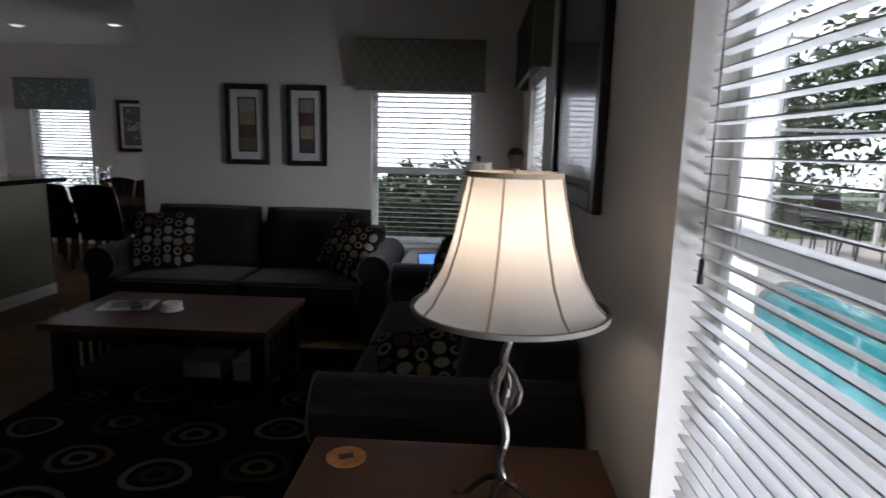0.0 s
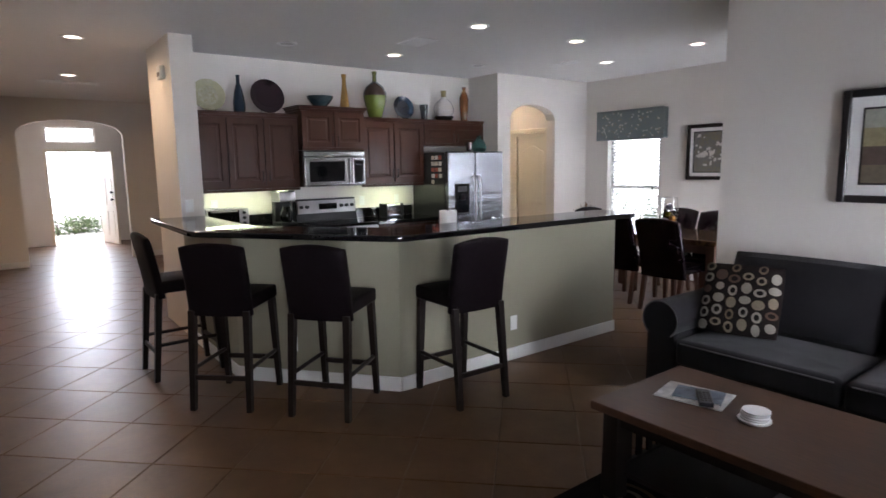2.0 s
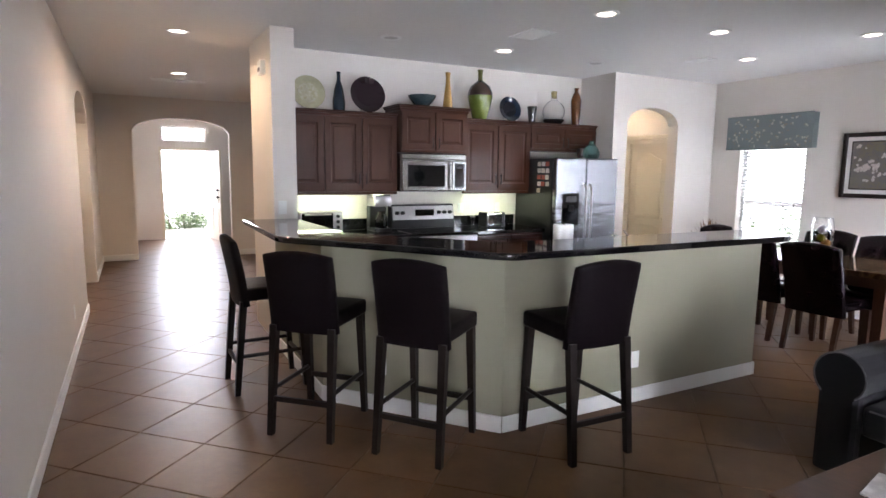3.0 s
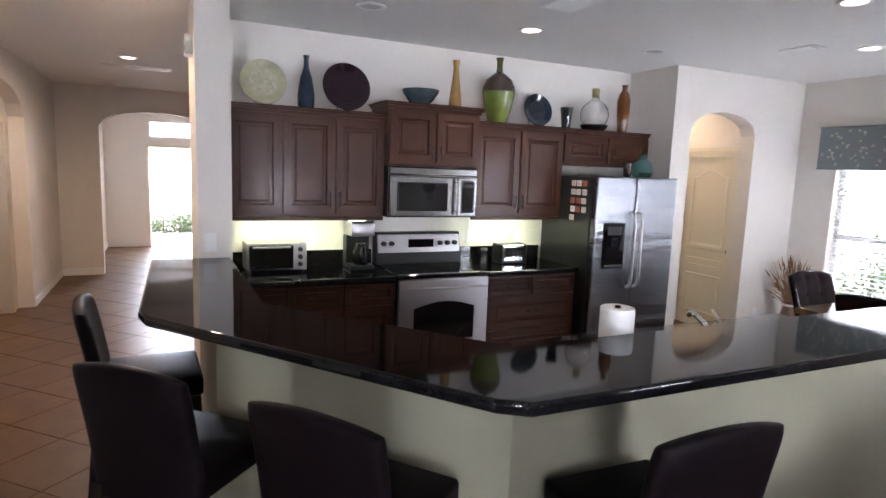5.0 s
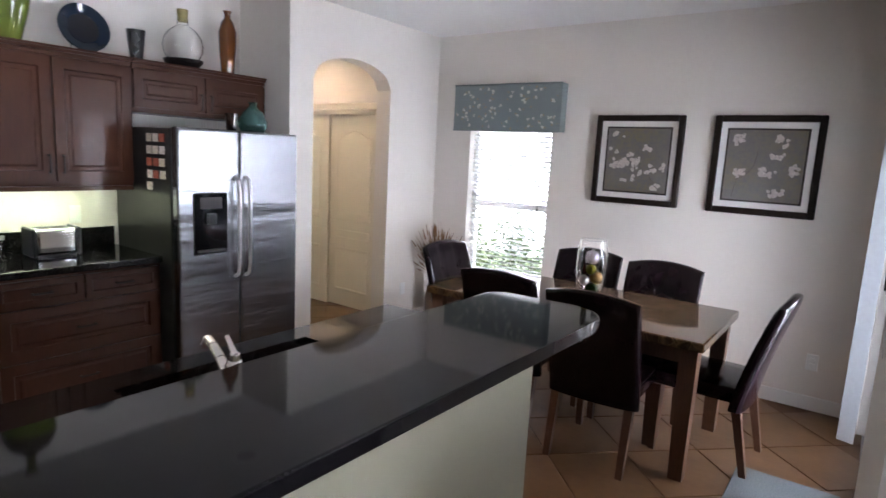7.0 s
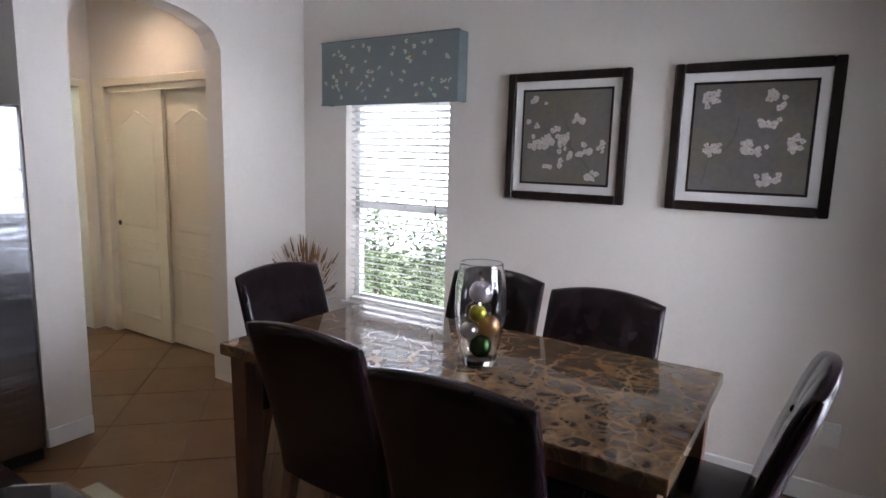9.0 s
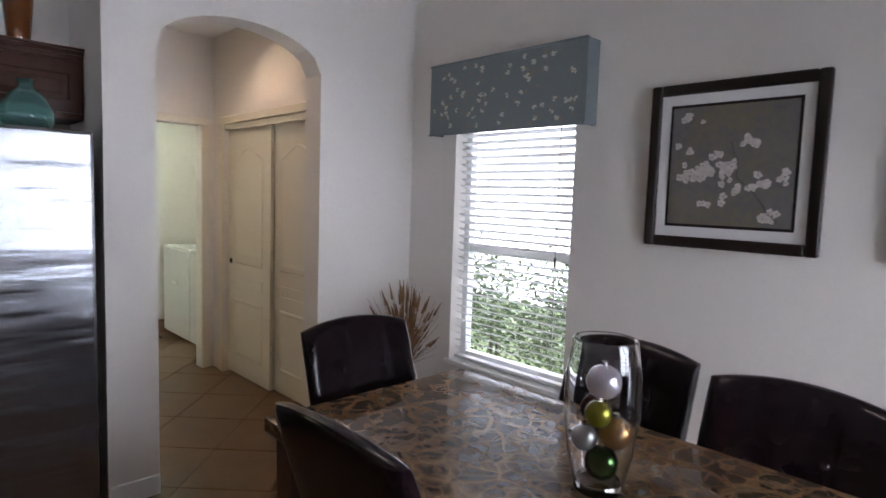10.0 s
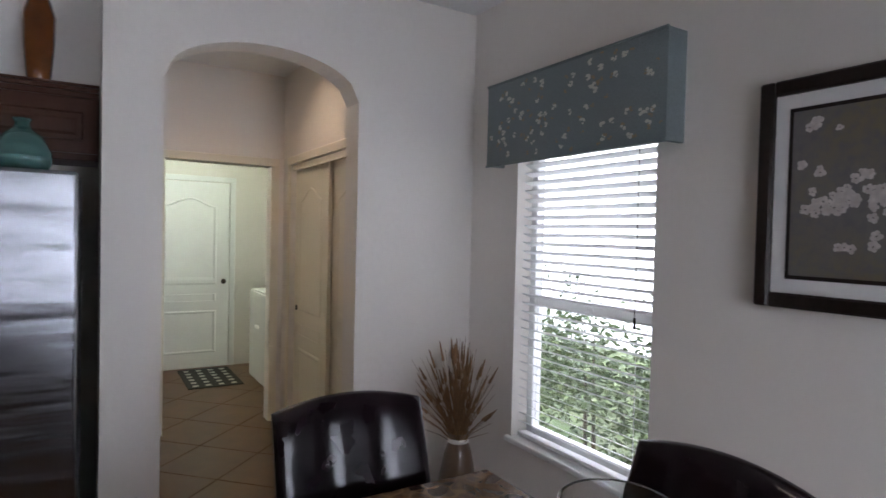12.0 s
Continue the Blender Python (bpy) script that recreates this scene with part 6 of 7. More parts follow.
# rug with rings
RUG = material("dark brown rug pile", (0.009, 0.006, 0.006), 0.95, spec=0.1, grain=0.35, grain_scale=160, bump=0.8, bump_scale=260)
w = thing("area_rug", "dark brown area rug with tan and olive ring pattern", "rug", (-0.294, 0.21, 0))
part("field", box(B(), -2.22, -0.55, 2.05, 4.35, 0.0, 0.010, 0.004), RUG, w)
RINGS = [material("rug ring pile", c, 0.95, spec=0.1, grain=0.3, grain_scale=160, bump=0.7, bump_scale=260) for c in ((0.11, 0.08, 0.05), (0.15, 0.13, 0.095), (0.05, 0.042, 0.02))]
rng = random.Random(2)
for i in range(4):
    for j in range(6):
        cx, cy = -2.0 + 0.42 * i, 2.27 + 0.37 * j + 0.10 * (i % 2)
        if cy > 4.2:
            continue
        r = rng.uniform(0.12, 0.18)
        for k, (f0, f1) in enumerate(((0.78, 1.0), (0.28, 0.5))):
            bm = B()
            ring_o, ring_i = [], []
            for q in range(28):
                a = 2 * math.pi * q / 28
                wob = 1 + 0.05 * math.sin(3 * a + i)
                ring_o.append(bm.verts.new((cx + r * f1 * wob * 1.05 * math.cos(a), cy + r * f1 * wob * 0.9 * math.sin(a), 0.0125)))
                ring_i.append(bm.verts.new((cx + r * f0 * wob * 1.05 * math.cos(a), cy + r * f0 * wob * 0.9 * math.sin(a), 0.0125)))
            for q in range(28):
                bm.faces.new((ring_o[q], ring_o[(q + 1) % 28], ring_i[(q + 1) % 28], ring_i[q]))
            part("ring", bm, RINGS[(i + 2 * j + k) % 3], w)
w = thing("door_mat", "flat grey-blue woven mat beside the sliding door", "mat")
part("weave", box(B(), -3.52, -3.04, 6.35, 7.33, 0.0, 0.008, 0.003), material("grey blue weave", (0.16, 0.18, 0.185), 0.95, grain=0.3, grain_scale=120, bump=0.6, bump_scale=300), w)


def end_table(label, x0, x1, y0, y1, h):
    w = thing("end_table", label, "end table", group="end tables")
    part("tabletop", box(B(), x0, x1, y0, y1, h - 0.03, h, 0.006, segs=2), OAKTOP, w, smooth=True)
    for x in (x0 + 0.05, x1 - 0.05):
        for y in (y0 + 0.05, y1 - 0.05):
            part("leg", bar(B(), (x, y, 0), (x, y, h - 0.0305), 0.04, 0.04, 0.05, 0.05), ESPRESSO, w)
    for y in (y0 + 0.05, y1 - 0.05):
        part("apron", box(B(), x0 + 0.08, x1 - 0.08, y - 0.01, y + 0.01, h - 0.11, h - 0.0305), ESPRESSO, w)
    for x in (x0 + 0.05, x1 - 0.05):
        part("apron", box(B(), x - 0.01, x + 0.01, y0 + 0.08, y1 - 0.08, h - 0.11, h - 0.0305), ESPRESSO, w)
    part("shelf", box(B(), x0 + 0.04, x1 - 0.04, y0 + 0.04, y1 - 0.04, 0.14, 0.16), ESPRESSO, w)


end_table("dark wooden end table beside the loveseat", -0.52, 0.27, 1.46, 2.06, 0.65)
end_table("dark wooden end table in the room's corner", -0.62, 0.26, 4.64, 5.54, 0.60)

SHADE = bpy.data.materials.new("cream silk lamp shade")
SHADE.use_nodes = True
n, l = SHADE.node_tree.nodes, SHADE.node_tree.links
n.remove(n["Principled BSDF"])
dif, tra, mixs = n.new("ShaderNodeBsdfDiffuse"), n.new("ShaderNodeBsdfTranslucent"), n.new("ShaderNodeMixShader")
dif.inputs["Color"].default_value, tra.inputs["Color"].default_value = (0.80, 0.77, 0.72, 1), (0.84, 0.79, 0.73, 1)
mixs.inputs["Fac"].default_value = 0.5
l.new(dif.outputs[0], mixs.inputs[1])
l.new(tra.outputs[0], mixs.inputs[2])
l.new(mixs.outputs[0], n["Material Output"].inputs["Surface"])
RIB = material("tan shade ribbing", (0.42, 0.35, 0.26), 0.8)
ANTIQUE = material("antique silver metal", (0.22, 0.20, 0.18), 0.3, 0.9, grain=0.3)
BULB = material("lit bulb", (1, 0.9, 0.7), 0.5, emit=(1.0, 0.85, 0.66), power=46.0)


def table_lamp(label, at, lit, s=1.0, turn=0.0):
    """A bell-shaped ribbed shade on a twisted metal stem with leaves and a scrolled foot."""
    w = thing("table_lamp", label, "lamp", at, turn, group="table lamps")
    prof = [(0.232, 0.495), (0.200, 0.525), (0.165, 0.585), (0.140, 0.660), (0.122, 0.740), (0.108, 0.810)]
    bm = B()
    sides = 48
    rings = []
    for r, z in [(a * s, b * s) for a, b in prof]:
        rings.append([bm.verts.new((r * (1 - 0.018 * abs(math.sin(4 * 2 * math.pi * k / sides))) * math.cos(2 * math.pi * k / sides), r * (1 - 0.018 * abs(math.sin(4 * 2 * math.pi * k / sides))) * math.sin(2 * math.pi * k / sides), z)) for k in range(sides)])
    for a, b in zip(rings, rings[1:]):
        for k in range(sides):
            bm.faces.new((a[k], a[(k + 1) % sides], b[(k + 1) % sides], b[k]))
    shade = part("shade", bm, SHADE, w, "cream silk bell shade", True)
    for k in range(8):
        a = k * math.pi / 4
        bm = B()
        for (r0, z0), (r1, z1) in zip(prof, prof[1:]):
            rod(bm, ((r0 * s + 0.002) * math.cos(a), (r0 * s + 0.002) * math.sin(a), z0 * s), ((r1 * s + 0.002) * math.cos(a), (r1 * s + 0.002) * math.sin(a), z1 * s), 0.0028 * s, sides=6)
        part("rib", bm, RIB, shade)
    for r, z in (prof[0], prof[-1]):
        part("rim", lathe(B(), [((r - 0.004) * s, z * s), ((r + 0.004) * s, z * s), ((r + 0.004) * s, (z + 0.012) * s), ((r - 0.004) * s, (z + 0.012) * s), ((r - 0.004) * s, z * s)], 40), RIB if z > 0.6 else DOTS[2], shade)
    bm = B()
    prev = None
    for k in range(25):
        z = 0.05 + 0.46 * k / 24
        here = (0.007 * math.cos(k * 0.9) * s, 0.007 * math.sin(k * 0.9) * s, z * s)
        if prev:
            rod(bm, prev, here, 0.010 * s, 0.010 * s, 8)
        prev = here
    rod(bm, (0, 0, 0.51 * s), (0, 0, 0.84 * s), 0.004 * s, sides=8)
    part("stem", bm, ANTIQUE, w, smooth=True)
    for k in range(4):
        a = k * math.pi / 2 + 0.4
        bm = B()
        for u in range(4):
            z = (0.24 + 0.03 * u) * s
            r = (0.012 + 0.032 * math.sin(u / 3 * 2.6)) * s
            rod(bm, (r * math.cos(a), r * math.sin(a), z), ((0.012 + 0.032 * math.sin((u + 1) / 3 * 2.6)) * s * math.cos(a), (0.012 + 0.032 * math.sin((u + 1) / 3 * 2.6)) * s * math.sin(a), z + 0.03 * s), 0.008 * s, 0.006 * s, 6)
        part("leaf", bm, ANTIQUE, w)
        bm = B()
        last = (0.015 * math.cos(a) * s, 0.015 * math.sin(a) * s, 0.055 * s)
        for u in range(1, 9):
            f = u / 8
            here = ((0.015 + 0.105 * f) * math.cos(a + 0.5 * f) * s, (0.015 + 0.105 * f) * math.sin(a + 0.5 * f) * s, (0.008 + 0.047 * (1 - f) ** 2 + 0.012 * math.sin(f * 6)) * s)
            rod(bm, last, here, 0.009 * s, sides=6)
            last = here
        part("scroll_foot", bm, DARKMETAL, w)
    part("base_knop", lathe(B(), [(0, 0.02), (0.02, 0.022), (0.03, 0.04), (0.02, 0.06), (0.012, 0.075), (0, 0.076)] if s == 1 else [(0, 0.02), (0.02, 0.03), (0, 0.06)], 16), DARKMETAL, w, smooth=True)
    part("finial", lathe(B(), [(0, 0.825 * s), (0.012 * s, 0.83 * s), (0.016 * s, 0.845 * s), (0.02 * s, 0.86 * s), (0.012 * s, 0.875 * s), (0, 0.878 * s)], 14), DARKMETAL, w, smooth=True)
    bm = B()
    bmesh.ops.create_uvsphere(bm, u_segments=16, v_segments=10, radius=0.048 * s, matrix=Matrix.Translation((0, 0, 0.68 * s)))
    part("bulb", bm, BULB if lit else WHITEPLASTIC, w, smooth=True)
    return w


table_lamp("lit table lamp with cream bell shade and scrolled metal base", (-0.012, 1.80, 0.65), True, 0.93, 30)
table_lamp("unlit table lamp with cream bell shade in the corner", (-0.055, 5.05, 0.60), False, 0.93, 20)
w = thing("coaster", "round cork coaster with a dark picture on the end table", "coaster", (-0.41, 1.95, 0.65))
part("disc", lathe(B(), [(0, 0), (0.05, 0), (0.052, 0.002), (0.052, 0.006), (0, 0.006)], 28), material("orange cork", (0.45, 0.20, 0.07), 0.8, grain=0.3), w)
part("print", box(B(), -0.02, 0.02, -0.012, 0.012, 0.006, 0.007, turn=25), BLACKPLASTIC, w)
w = thing("tablet_device", "small tablet with a glowing blue screen on the corner table", "tablet", (-0.41, 4.76, 0.60), 20)
bm = box(B(), -0.07, 0.07, -0.005, 0.005, 0, 0.10, 0.003)
bm.transform(pose(0, 0, 0, -18, 0, 0))
part("case", bm, BLACKPLASTIC, w)
bm = box(B(), -0.062, 0.062, -0.0065, -0.005, 0.008, 0.092)
bm.transform(pose(0, 0, 0, -18, 0, 0))
part("screen", bm, material("blue screen", (0.05, 0.1, 0.2), 0.3, emit=(0.10, 0.35, 0.9), power=2.0), w)

# front door's header and transom
solid("wall_front_header", box(B(), -15.66, -15.5, *FRONT, 1.95, 2.14), PAINT, "cream painted wall between front door and transom", "wall")
w = thing("window_5", "clear transom window over the front door", "window", kind="structure")
part("pane", box(B(), -15.60, -15.595, FRONT[0] + 0.04, FRONT[1] - 0.04, 2.18, 2.43), GLASS, w).visible_shadow = False
for y0, y1, z0, z1 in ((2.22, 2.26, 2.14, 2.47), (3.08, 3.12, 2.14, 2.47), (2.26, 3.08, 2.14, 2.18), (2.26, 3.08, 2.43, 2.47)):
    part("window_frame", box(B(), -15.62, -15.57, y0, y1, z0, z1), TRIM, w)

# ---------- outdoors ----------
GRASS = material("lawn", (0.07, 0.12, 0.03), 0.9, grain=0.5, grain_scale=8, second=(0.11, 0.14, 0.05), stain_scale=1.5, bump=0.6, bump_scale=30, world=True)
DECK = material("pale pool deck", (0.58, 0.55, 0.50), 0.8, grain=0.15, grain_scale=20, stain=0.1, bump=0.3, bump_scale=60)
WATER = material("pool water", (0.06, 0.42, 0.46), 0.05, grain=0.25, grain_scale=3, bump=0.5, bump_scale=6, coat=0.3)
LEAVES = [material("leaf", c, 0.55, grain=0.3, grain_scale=6) for c in ((0.085, 0.13, 0.045), (0.11, 0.16, 0.06), (0.06, 0.10, 0.035))]
BARK = material("bark", (0.10, 0.075, 0.055), 0.9, grain=0.4, grain_scale=15, bump=0.8, bump_scale=20)
STUCCO = material("yellow cream stucco", (0.62, 0.50, 0.27), 0.9, grain=0.08, bump=0.5, bump_scale=50)

bm = B()
prism(bm, [(-600, -600), (600, -600), (600, 600), (-600, 600)], -0.5, -0.26)
solid("ground", bm, GRASS, "mown lawn around the house", "ground")
HAZE = material("bright hazy sky", (0.8, 0.85, 0.9), 1.0, emit=(0.90, 0.95, 1.0), power=4.2)
for x0, y0, x1, y1 in ((-40, 14, 4, 14), (4, 14, 4, 32), (4, 32, 40, 32), (40, 32, 40, -30), (-45, -20, -45, 30)):
    bm = B()
    bm.faces.new([bm.verts.new(v) for v in ((x0, y0, -0.3), (x1, y1, -0.3), (x1, y1, 26), (x0, y0, 26))])
    solid("backdrop", bm, HAZE, "bright hazy white summer sky", "sky")
# pool deck with a hole for the pool
pool = [(4.6 + 2.3 * math.cos(2 * math.pi * k / 40) * (1 + 0.10 * math.sin(4 * math.pi * k / 40)), 4.9 + 3.0 * math.sin(2 * math.pi * k / 40)) for k in range(40)]
outer = [(0.476, -4.0), (11.0, -4.0), (11.0, 11.5), (-2.828, 11.5), (-2.828, 5.777), (0.476, 5.777)]
bm = B()
edges = []
for ring in (outer, pool):
    vs = [bm.verts.new((x, y, -0.02)) for x, y in ring]
    edges += [bm.edges.new((vs[k], vs[(k + 1) % len(vs)])) for k in range(len(vs))]
bmesh.ops.triangle_fill(bm, use_beauty=True, use_dissolve=False, edges=edges)
flat = list(bm.faces)
down = bmesh.ops.extrude_face_region(bm, geom=flat)
bmesh.ops.translate(bm, vec=(0, 0, -0.235), verts=[v for v in down["geom"] if isinstance(v, bmesh.types.BMVert)])
solid("pavement", bm, DECK, "pale concrete pool deck", "pavement")
bm = B()
prism(bm, [(4.6 + (x - 4.6) * 1.005, 4.9 + (y - 4.9) * 1.005) for x, y in pool], -0.255, -0.10)
solid("water", bm, WATER, "turquoise swimming pool water", "water")
bm = B()
prism(bm, [(-44, -12), (-15.7, -12), (-15.7, 16), (-44, 16)], -0.255, -0.04)
solid("pavement", bm, DECK, "pale concrete driveway before the front door", "pavement")

w = thing("stucco_column", "yellow cream stucco column of the patio roof", "column", (1.12, 3.20, -0.02))
part("shaft", box(B(), -0.06, 0.06, -0.06, 0.06, 0.16, 2.62, 0.01), STUCCO, w)
part("plinth", box(B(), -0.08, 0.08, -0.08, 0.08, 0, 0.16, 0.01), STUCCO, w)
part("capital", box(B(), -0.08, 0.08, -0.08, 0.08, 2.62, 2.72, 0.01), STUCCO, w)
w = thing("screen_enclosure", "white aluminium pool screen enclosure frame", "screen enclosure")
for k in range(6):
    x = 1.3 + 1.9 * k
    part("post", box(B(), x - 0.03, x + 0.03, 11.0, 11.06, -0.02, 3.4), TRIM, w)
for k in range(7):
    y = -2.0 + 1.9 * k
    part("post", box(B(), 10.8, 10.86, y - 0.03, y + 0.03, -0.02, 3.4), TRIM, w)
for z in (0.75, 1.9, 3.4):
    part("rail", box(B(), 1.3, 10.8, 11.0, 11.05, z, z + 0.05), TRIM, w)
    part("rail", box(B(), 10.8, 10.85, -2.0, 11.0, z, z + 0.05), TRIM, w)


def patio_chair(x, y, a):
    w = thing("patio_chair", "dark metal patio chair with mesh seat on the pool deck", "chair", (x, y, -0.02), a, group="patio chairs")
    part("seat", box(B(), -0.22, 0.22, -0.22, 0.22, 0.42, 0.44, 0.006), DARKMETAL, w)
    bm = B()
    bar(bm, (0, -0.21, 0.46), (0, -0.33, 0.92), 0.42, 0.02)
    part("backrest", bm, DARKMETAL, w)
    for sx in (-0.2, 0.2):
        part("leg", rod(B(), (sx, 0.2, 0), (sx, 0.2, 0.42), 0.012, sides=8), DARKMETAL, w)
        part("leg", rod(B(), (sx, -0.24, 0), (sx, -0.2, 0.42), 0.012, sides=8), DARKMETAL, w)
        part("armrest", rod(B(), (sx * 1.1, -0.25, 0.64), (sx * 1.1, 0.2, 0.64), 0.014, sides=8), DARKMETAL, w)


w = thing("patio_table", "round dark metal patio table on the pool deck", "table", (5.5, 8.9, -0.02))
part("tabletop", lathe(B(), [(0, 0.70), (0.55, 0.70), (0.56, 0.715), (0.55, 0.73), (0, 0.73)], 32), DARKMETAL, w)
for k in range(4):
    a = k * math.pi / 2 + 0.6
    part("leg", rod(B(), (0.42 * math.cos(a), 0.42 * math.sin(a), 0), (0.30 * math.cos(a), 0.30 * math.sin(a), 0.70), 0.016, sides=8), DARKMETAL, w)
for k in range(4):
    a = k * math.pi / 2
    patio_chair(5.5 + 0.85 * math.cos(a), 8.9 + 0.85 * math.sin(a), math.degrees(a) + 90)


def foliage(bm, cx, cy, cz, rx, ry, rz, count, size, rng):
    """Many small bent leaves in a lumpy cloud with gaps."""
    lumps = [(rng.gauss(0, 0.45), rng.gauss(0, 0.45), rng.gauss(0, 0.4), rng.uniform(0.25, 0.5)) for _ in range(14)]
    for _ in range(count):
        lx, ly, lz, lr = rng.choice(lumps)
        d = Vector((rng.gauss(0, 1), rng.gauss(0, 1), rng.gauss(0, 1))).normalized() * lr * rng.uniform(0.6, 1.05)
        p = Vector((cx + (lx + d.x) * rx, cy + (ly + d.y) * ry, max(cz - rz, cz + (lz + d.z) * rz)))
        u = Vector((rng.gauss(0, 1), rng.gauss(0, 1), rng.gauss(0, 0.6))).normalized()
        v = u.cross(Vector((rng.gauss(0, 1), rng.gauss(0, 1), rng.gauss(0, 1)))).normalized()
        s = size * rng.uniform(0.6, 1.3)
        a, b, c, e = p - u * s, p + v * s * 0.45, p + u * s, p - v * s * 0.45
        bm.faces.new([bm.verts.new(q) for q in (a, b, c, e)])


def tree(x, y, h, spread, seed):
    rng = random.Random(seed)
    w = thing("tree", "broad-leaved green tree beyond the garden", "tree", (x, y, -0.27), group="garden trees")
    bm = B()
    rod(bm, (0, 0, 0), (0.1, 0.05, h * 0.35), 0.10, 0.08, 10)
    rod(bm, (0.1, 0.05, h * 0.35), (0.0, 0.0, h * 0.8), 0.08, 0.03, 8)
    for k in range(7):
        a, z = k * 0.9 + rng.random(), h * rng.uniform(0.3, 0.6)
        rod(bm, (0.06, 0.02, z), (spread * 0.7 * math.cos(a), spread * 0.7 * math.sin(a), z + h * 0.22), 0.06, 0.015, 6)
    part("trunk", bm, BARK, w)
    for k in range(3):
        bm = B()
        foliage(bm, 0, 0, h * 0.58, spread, spread, h * 0.44, 1500, 0.13, rng)
        tagged(part("crown", bm, LEAVES[k], w, "clumps of green leaves"), kind="stuff")


for k, (x, y, h, s) in enumerate(((7.6, 15.5, 5.4, 2.4), (11.0, 14.5, 6.2, 2.8), (15, 8, 7, 3), (15, 2, 6.5, 2.8))):
    tree(x, y, h, s, 20 + k)


MULCH = material("dark bark mulch", (0.045, 0.026, 0.017), 0.95, grain=0.5, grain_scale=35, second=(0.075, 0.045, 0.03), stain_scale=18, bump=1.0, bump_scale=40)
solid("planting_bed", box(B(), -2.5, 1.2, 5.79, 9.3, -0.0195, 0.02, 0.02), MULCH, "dark bark mulch bed beside the house", "ground")


def hedge(x0, x1, y0, y1, h, seed, label, many=900, leaf=0.032):
    rng = random.Random(seed)
    w = thing("hedge", label, "hedge", ((x0 + x1) / 2, (y0 + y1) / 2, -0.27), group="hedges")
    bm = B()
    for k in range(10):
        x, y = rng.uniform(-1, 1) * (x1 - x0) * 0.45, rng.uniform(-1, 1) * (y1 - y0) * 0.3
        rod(bm, (x, y, 0), (x * 1.03, y, h * 0.8), 0.02, 0.008, 5)
    part("stems", bm, BARK, w)
    for k in range(3):
        bm = B()
        n = int(max(x1 - x0, y1 - y0) / 0.8)
        for i in range(n):
            f = (i + 0.5) / n - 0.5
            foliage(bm, f * (x1 - x0) if x1 - x0 > y1 - y0 else 0, f * (y1 - y0) if y1 - y0 >= x1 - x0 else 0, h * 0.52, 0.6, 0.6, h * 0.5, many, leaf, rng)
        tagged(part("leaves", bm, LEAVES[k], w), kind="stuff")


hedge(-8.5, -3.6, 9.6, 10.6, 1.28, 3, "leafy green hedge outside the dining window")
hedge(-2.2, 3.0, 8.0, 9.0, 1.50, 5, "low flowering hedge outside the living room window", 2600, 0.06)
hedge(-19.0, -18.0, 1.0, 5.0, 0.75, 6, "low green hedge before the front door")
hedge(2.5, 9.5, 11.6, 12.4, 1.4, 7, "green hedge behind the pool enclosure")

# ---------- floor tiles, laid on the diagonal ----------
SIDE, GAP = 0.455, 0.006


def tile_mesh(name, spots):
    """Square tiles with eased edges, turned by 45 degrees, at the given spots."""
    h, e = (SIDE - GAP) / 2, 0.003
    c = math.cos(math.pi / 4)
    verts, faces = [], []
    for px, py in spots:
        b = len(verts)
        for s, z in ((h, -0.006), (h, -0.0022), (h - e, 0.0)):
            for u, v in ((-1, -1), (1, -1), (1, 1), (-1, 1)):
                verts.append((px + (u * s - v * s) * c, py + (u * s + v * s) * c, z))
        for r in (0, 4):
            for k in range(4):
                faces.append((b + r + k, b + r + (k + 1) % 4, b + r + 4 + (k + 1) % 4, b + r + 4 + k))
        faces.append((b + 8, b + 9, b + 10, b + 11))
    me = bpy.data.meshes.new(name)
    me.from_pydata(verts, [], faces)
    me.materials.append(TILE)
    return me


ROOMS = ((-15.4, RIGHT_X + 0.05, -3.0, FAR_Y + 0.05), (-11.1, EAST_X + 0.05, -3.0, DIN_Y + 0.05))


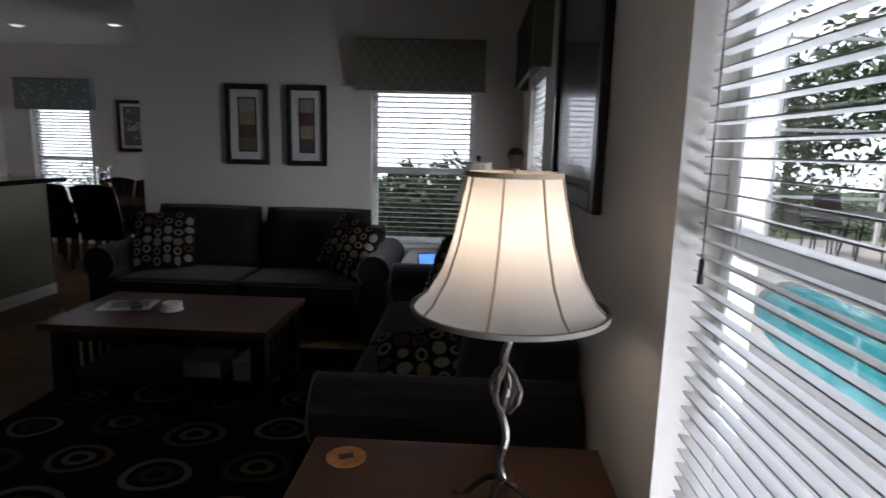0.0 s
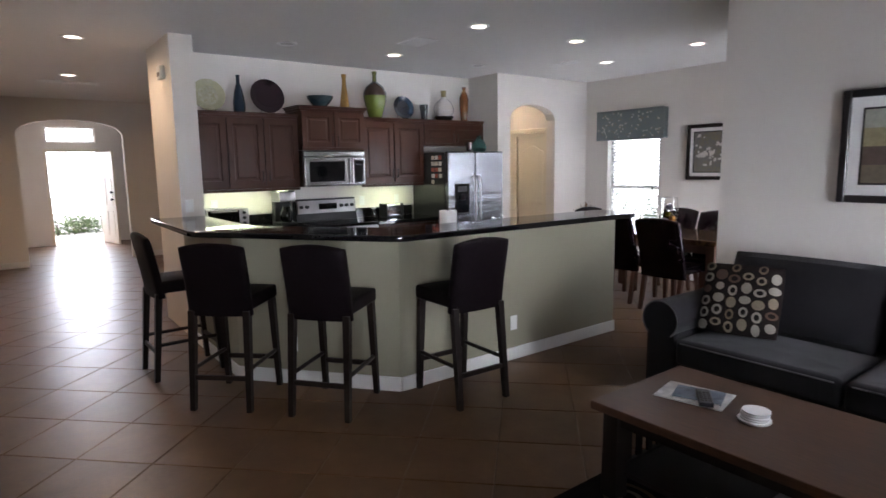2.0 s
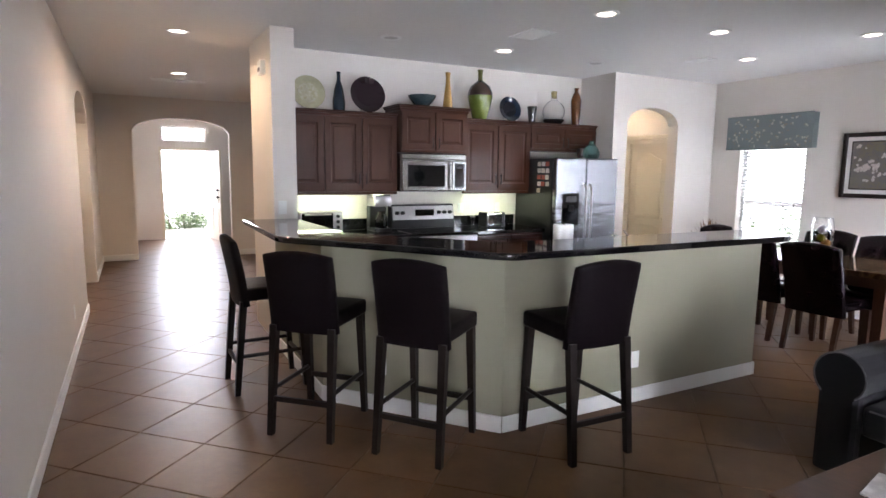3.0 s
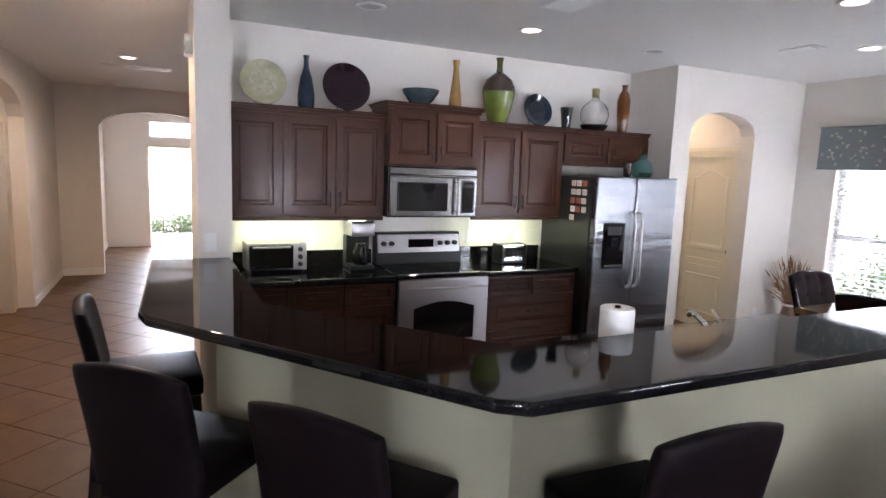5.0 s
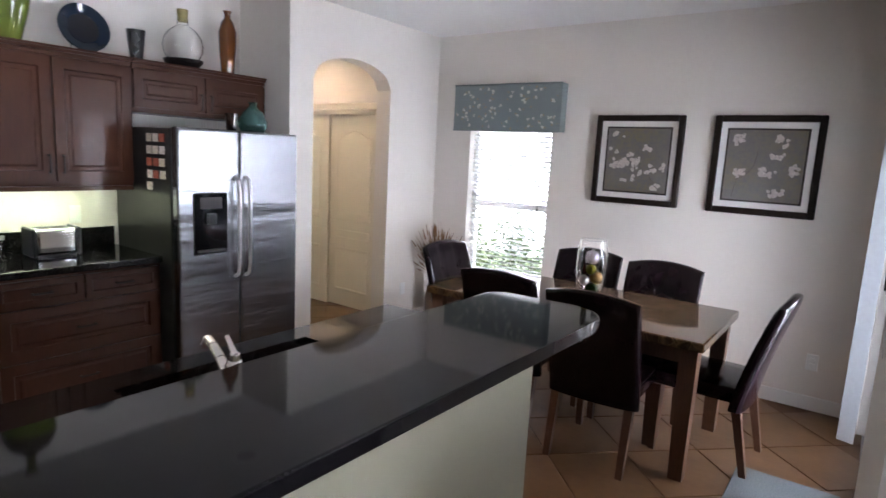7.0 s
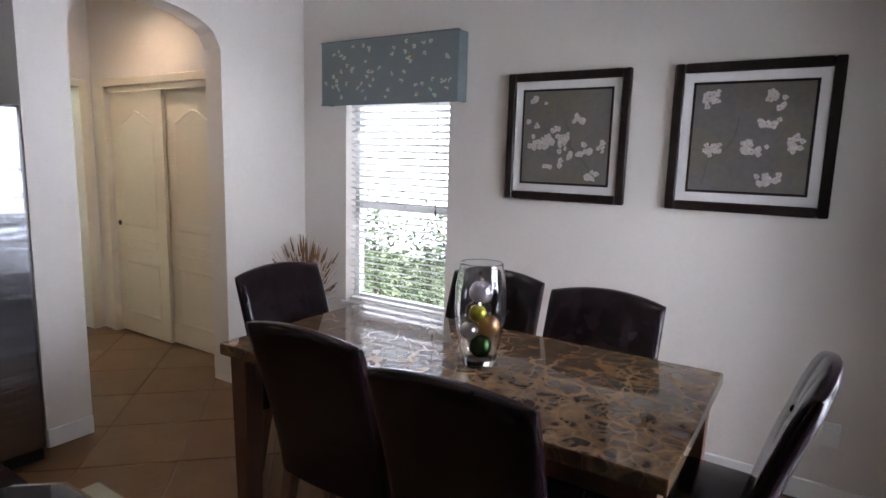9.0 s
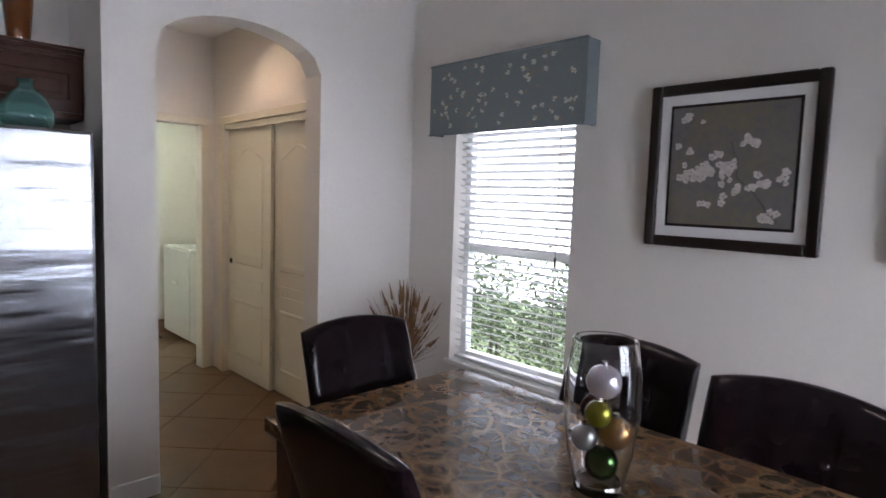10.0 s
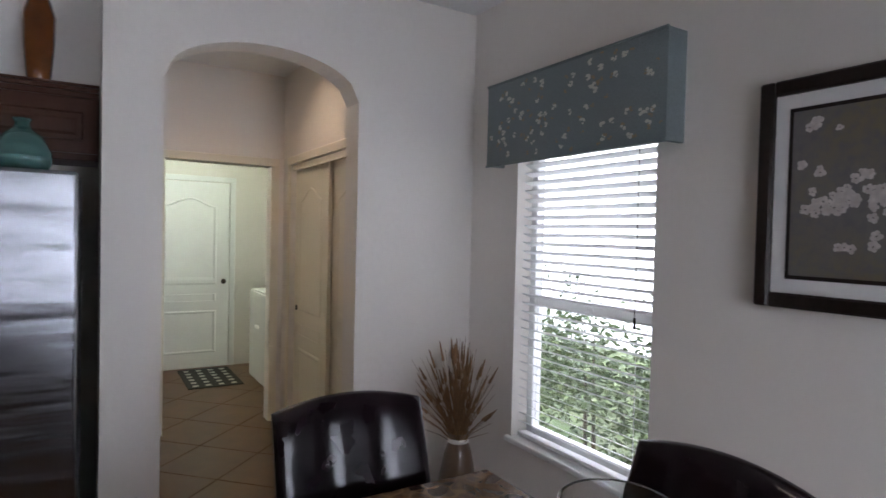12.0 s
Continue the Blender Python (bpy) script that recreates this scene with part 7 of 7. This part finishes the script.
def indoors(x, y):
    return any(x0 < x < x1 and y0 < y < y1 for x0, x1, y0, y1 in ROOMS)


def trimmed(x, y):
    """A tile at the foot of a wall, cut to the room."""
    h = (SIDE - GAP) / math.sqrt(2)
    poly = [(x, y - h), (x + h, y), (x, y + h), (x - h, y)]
    x0, x1, y0, y1 = next(r for r in ROOMS if r[0] < x < r[1] and r[2] < y < r[3])
    for axis, edge, sign in ((0, x0, 1), (0, x1, -1), (1, y0, 1), (1, y1, -1)):
        out = []
        for p, q in zip(poly, poly[1:] + poly[:1]):
            dp, dq = (p[axis] - edge) * sign, (q[axis] - edge) * sign
            if dp >= 0:
                out.append(p)
            if (dp >= 0) != (dq >= 0):
                f = dp / (dp - dq)
                out.append((p[0] + (q[0] - p[0]) * f, p[1] + (q[1] - p[1]) * f))
        poly = out
    return poly


cut = []
near, rest = [], []
d = SIDE / math.sqrt(2)
for i in range(-60, 60):
    for j in range(-60, 60):
        x, y = -3.1 + (i - j) * d, 1.9 + (i + j) * d
        if all(indoors(x + a * d, y + b * d) for a, b in ((1, 0), (-1, 0), (0, 1), (0, -1))):
            shown = (-6.6 < x < -0.2 and 1.0 < y < 8.5) and not (x < -4.2 and 3.3 < y < 6.0)
            (near if shown else rest).append((x, y))
        elif indoors(x, y):
            cut.append(trimmed(x, y))
near.sort(key=lambda p: abs(p[0] + 3.4) + 0.6 * abs(p[1] - 4.0))
near, more = near[:295], near[295:]
me = tile_mesh("tile", [(0, 0)])
for x, y in near:
    t = new("tile", me)
    t.parent = floor
    t.location = (x, y, 0)
t = new("tiles_beyond", tile_mesh("tiles_beyond", rest + more))
t.parent = floor
tagged(t, kind="stuff")

bm = B()
for poly in cut:
    ring = [bm.verts.new((px, py, -0.0002)) for px, py in poly]
    bm.faces.new(ring)
    low = [bm.verts.new((px, py, -0.006)) for px, py in poly]
    for k in range(len(ring)):
        j = (k + 1) % len(ring)
        bm.faces.new((ring[j], ring[k], low[k], low[j]))
t = part("cut_tiles", bm, TILE, floor)
tagged(t, kind="stuff")
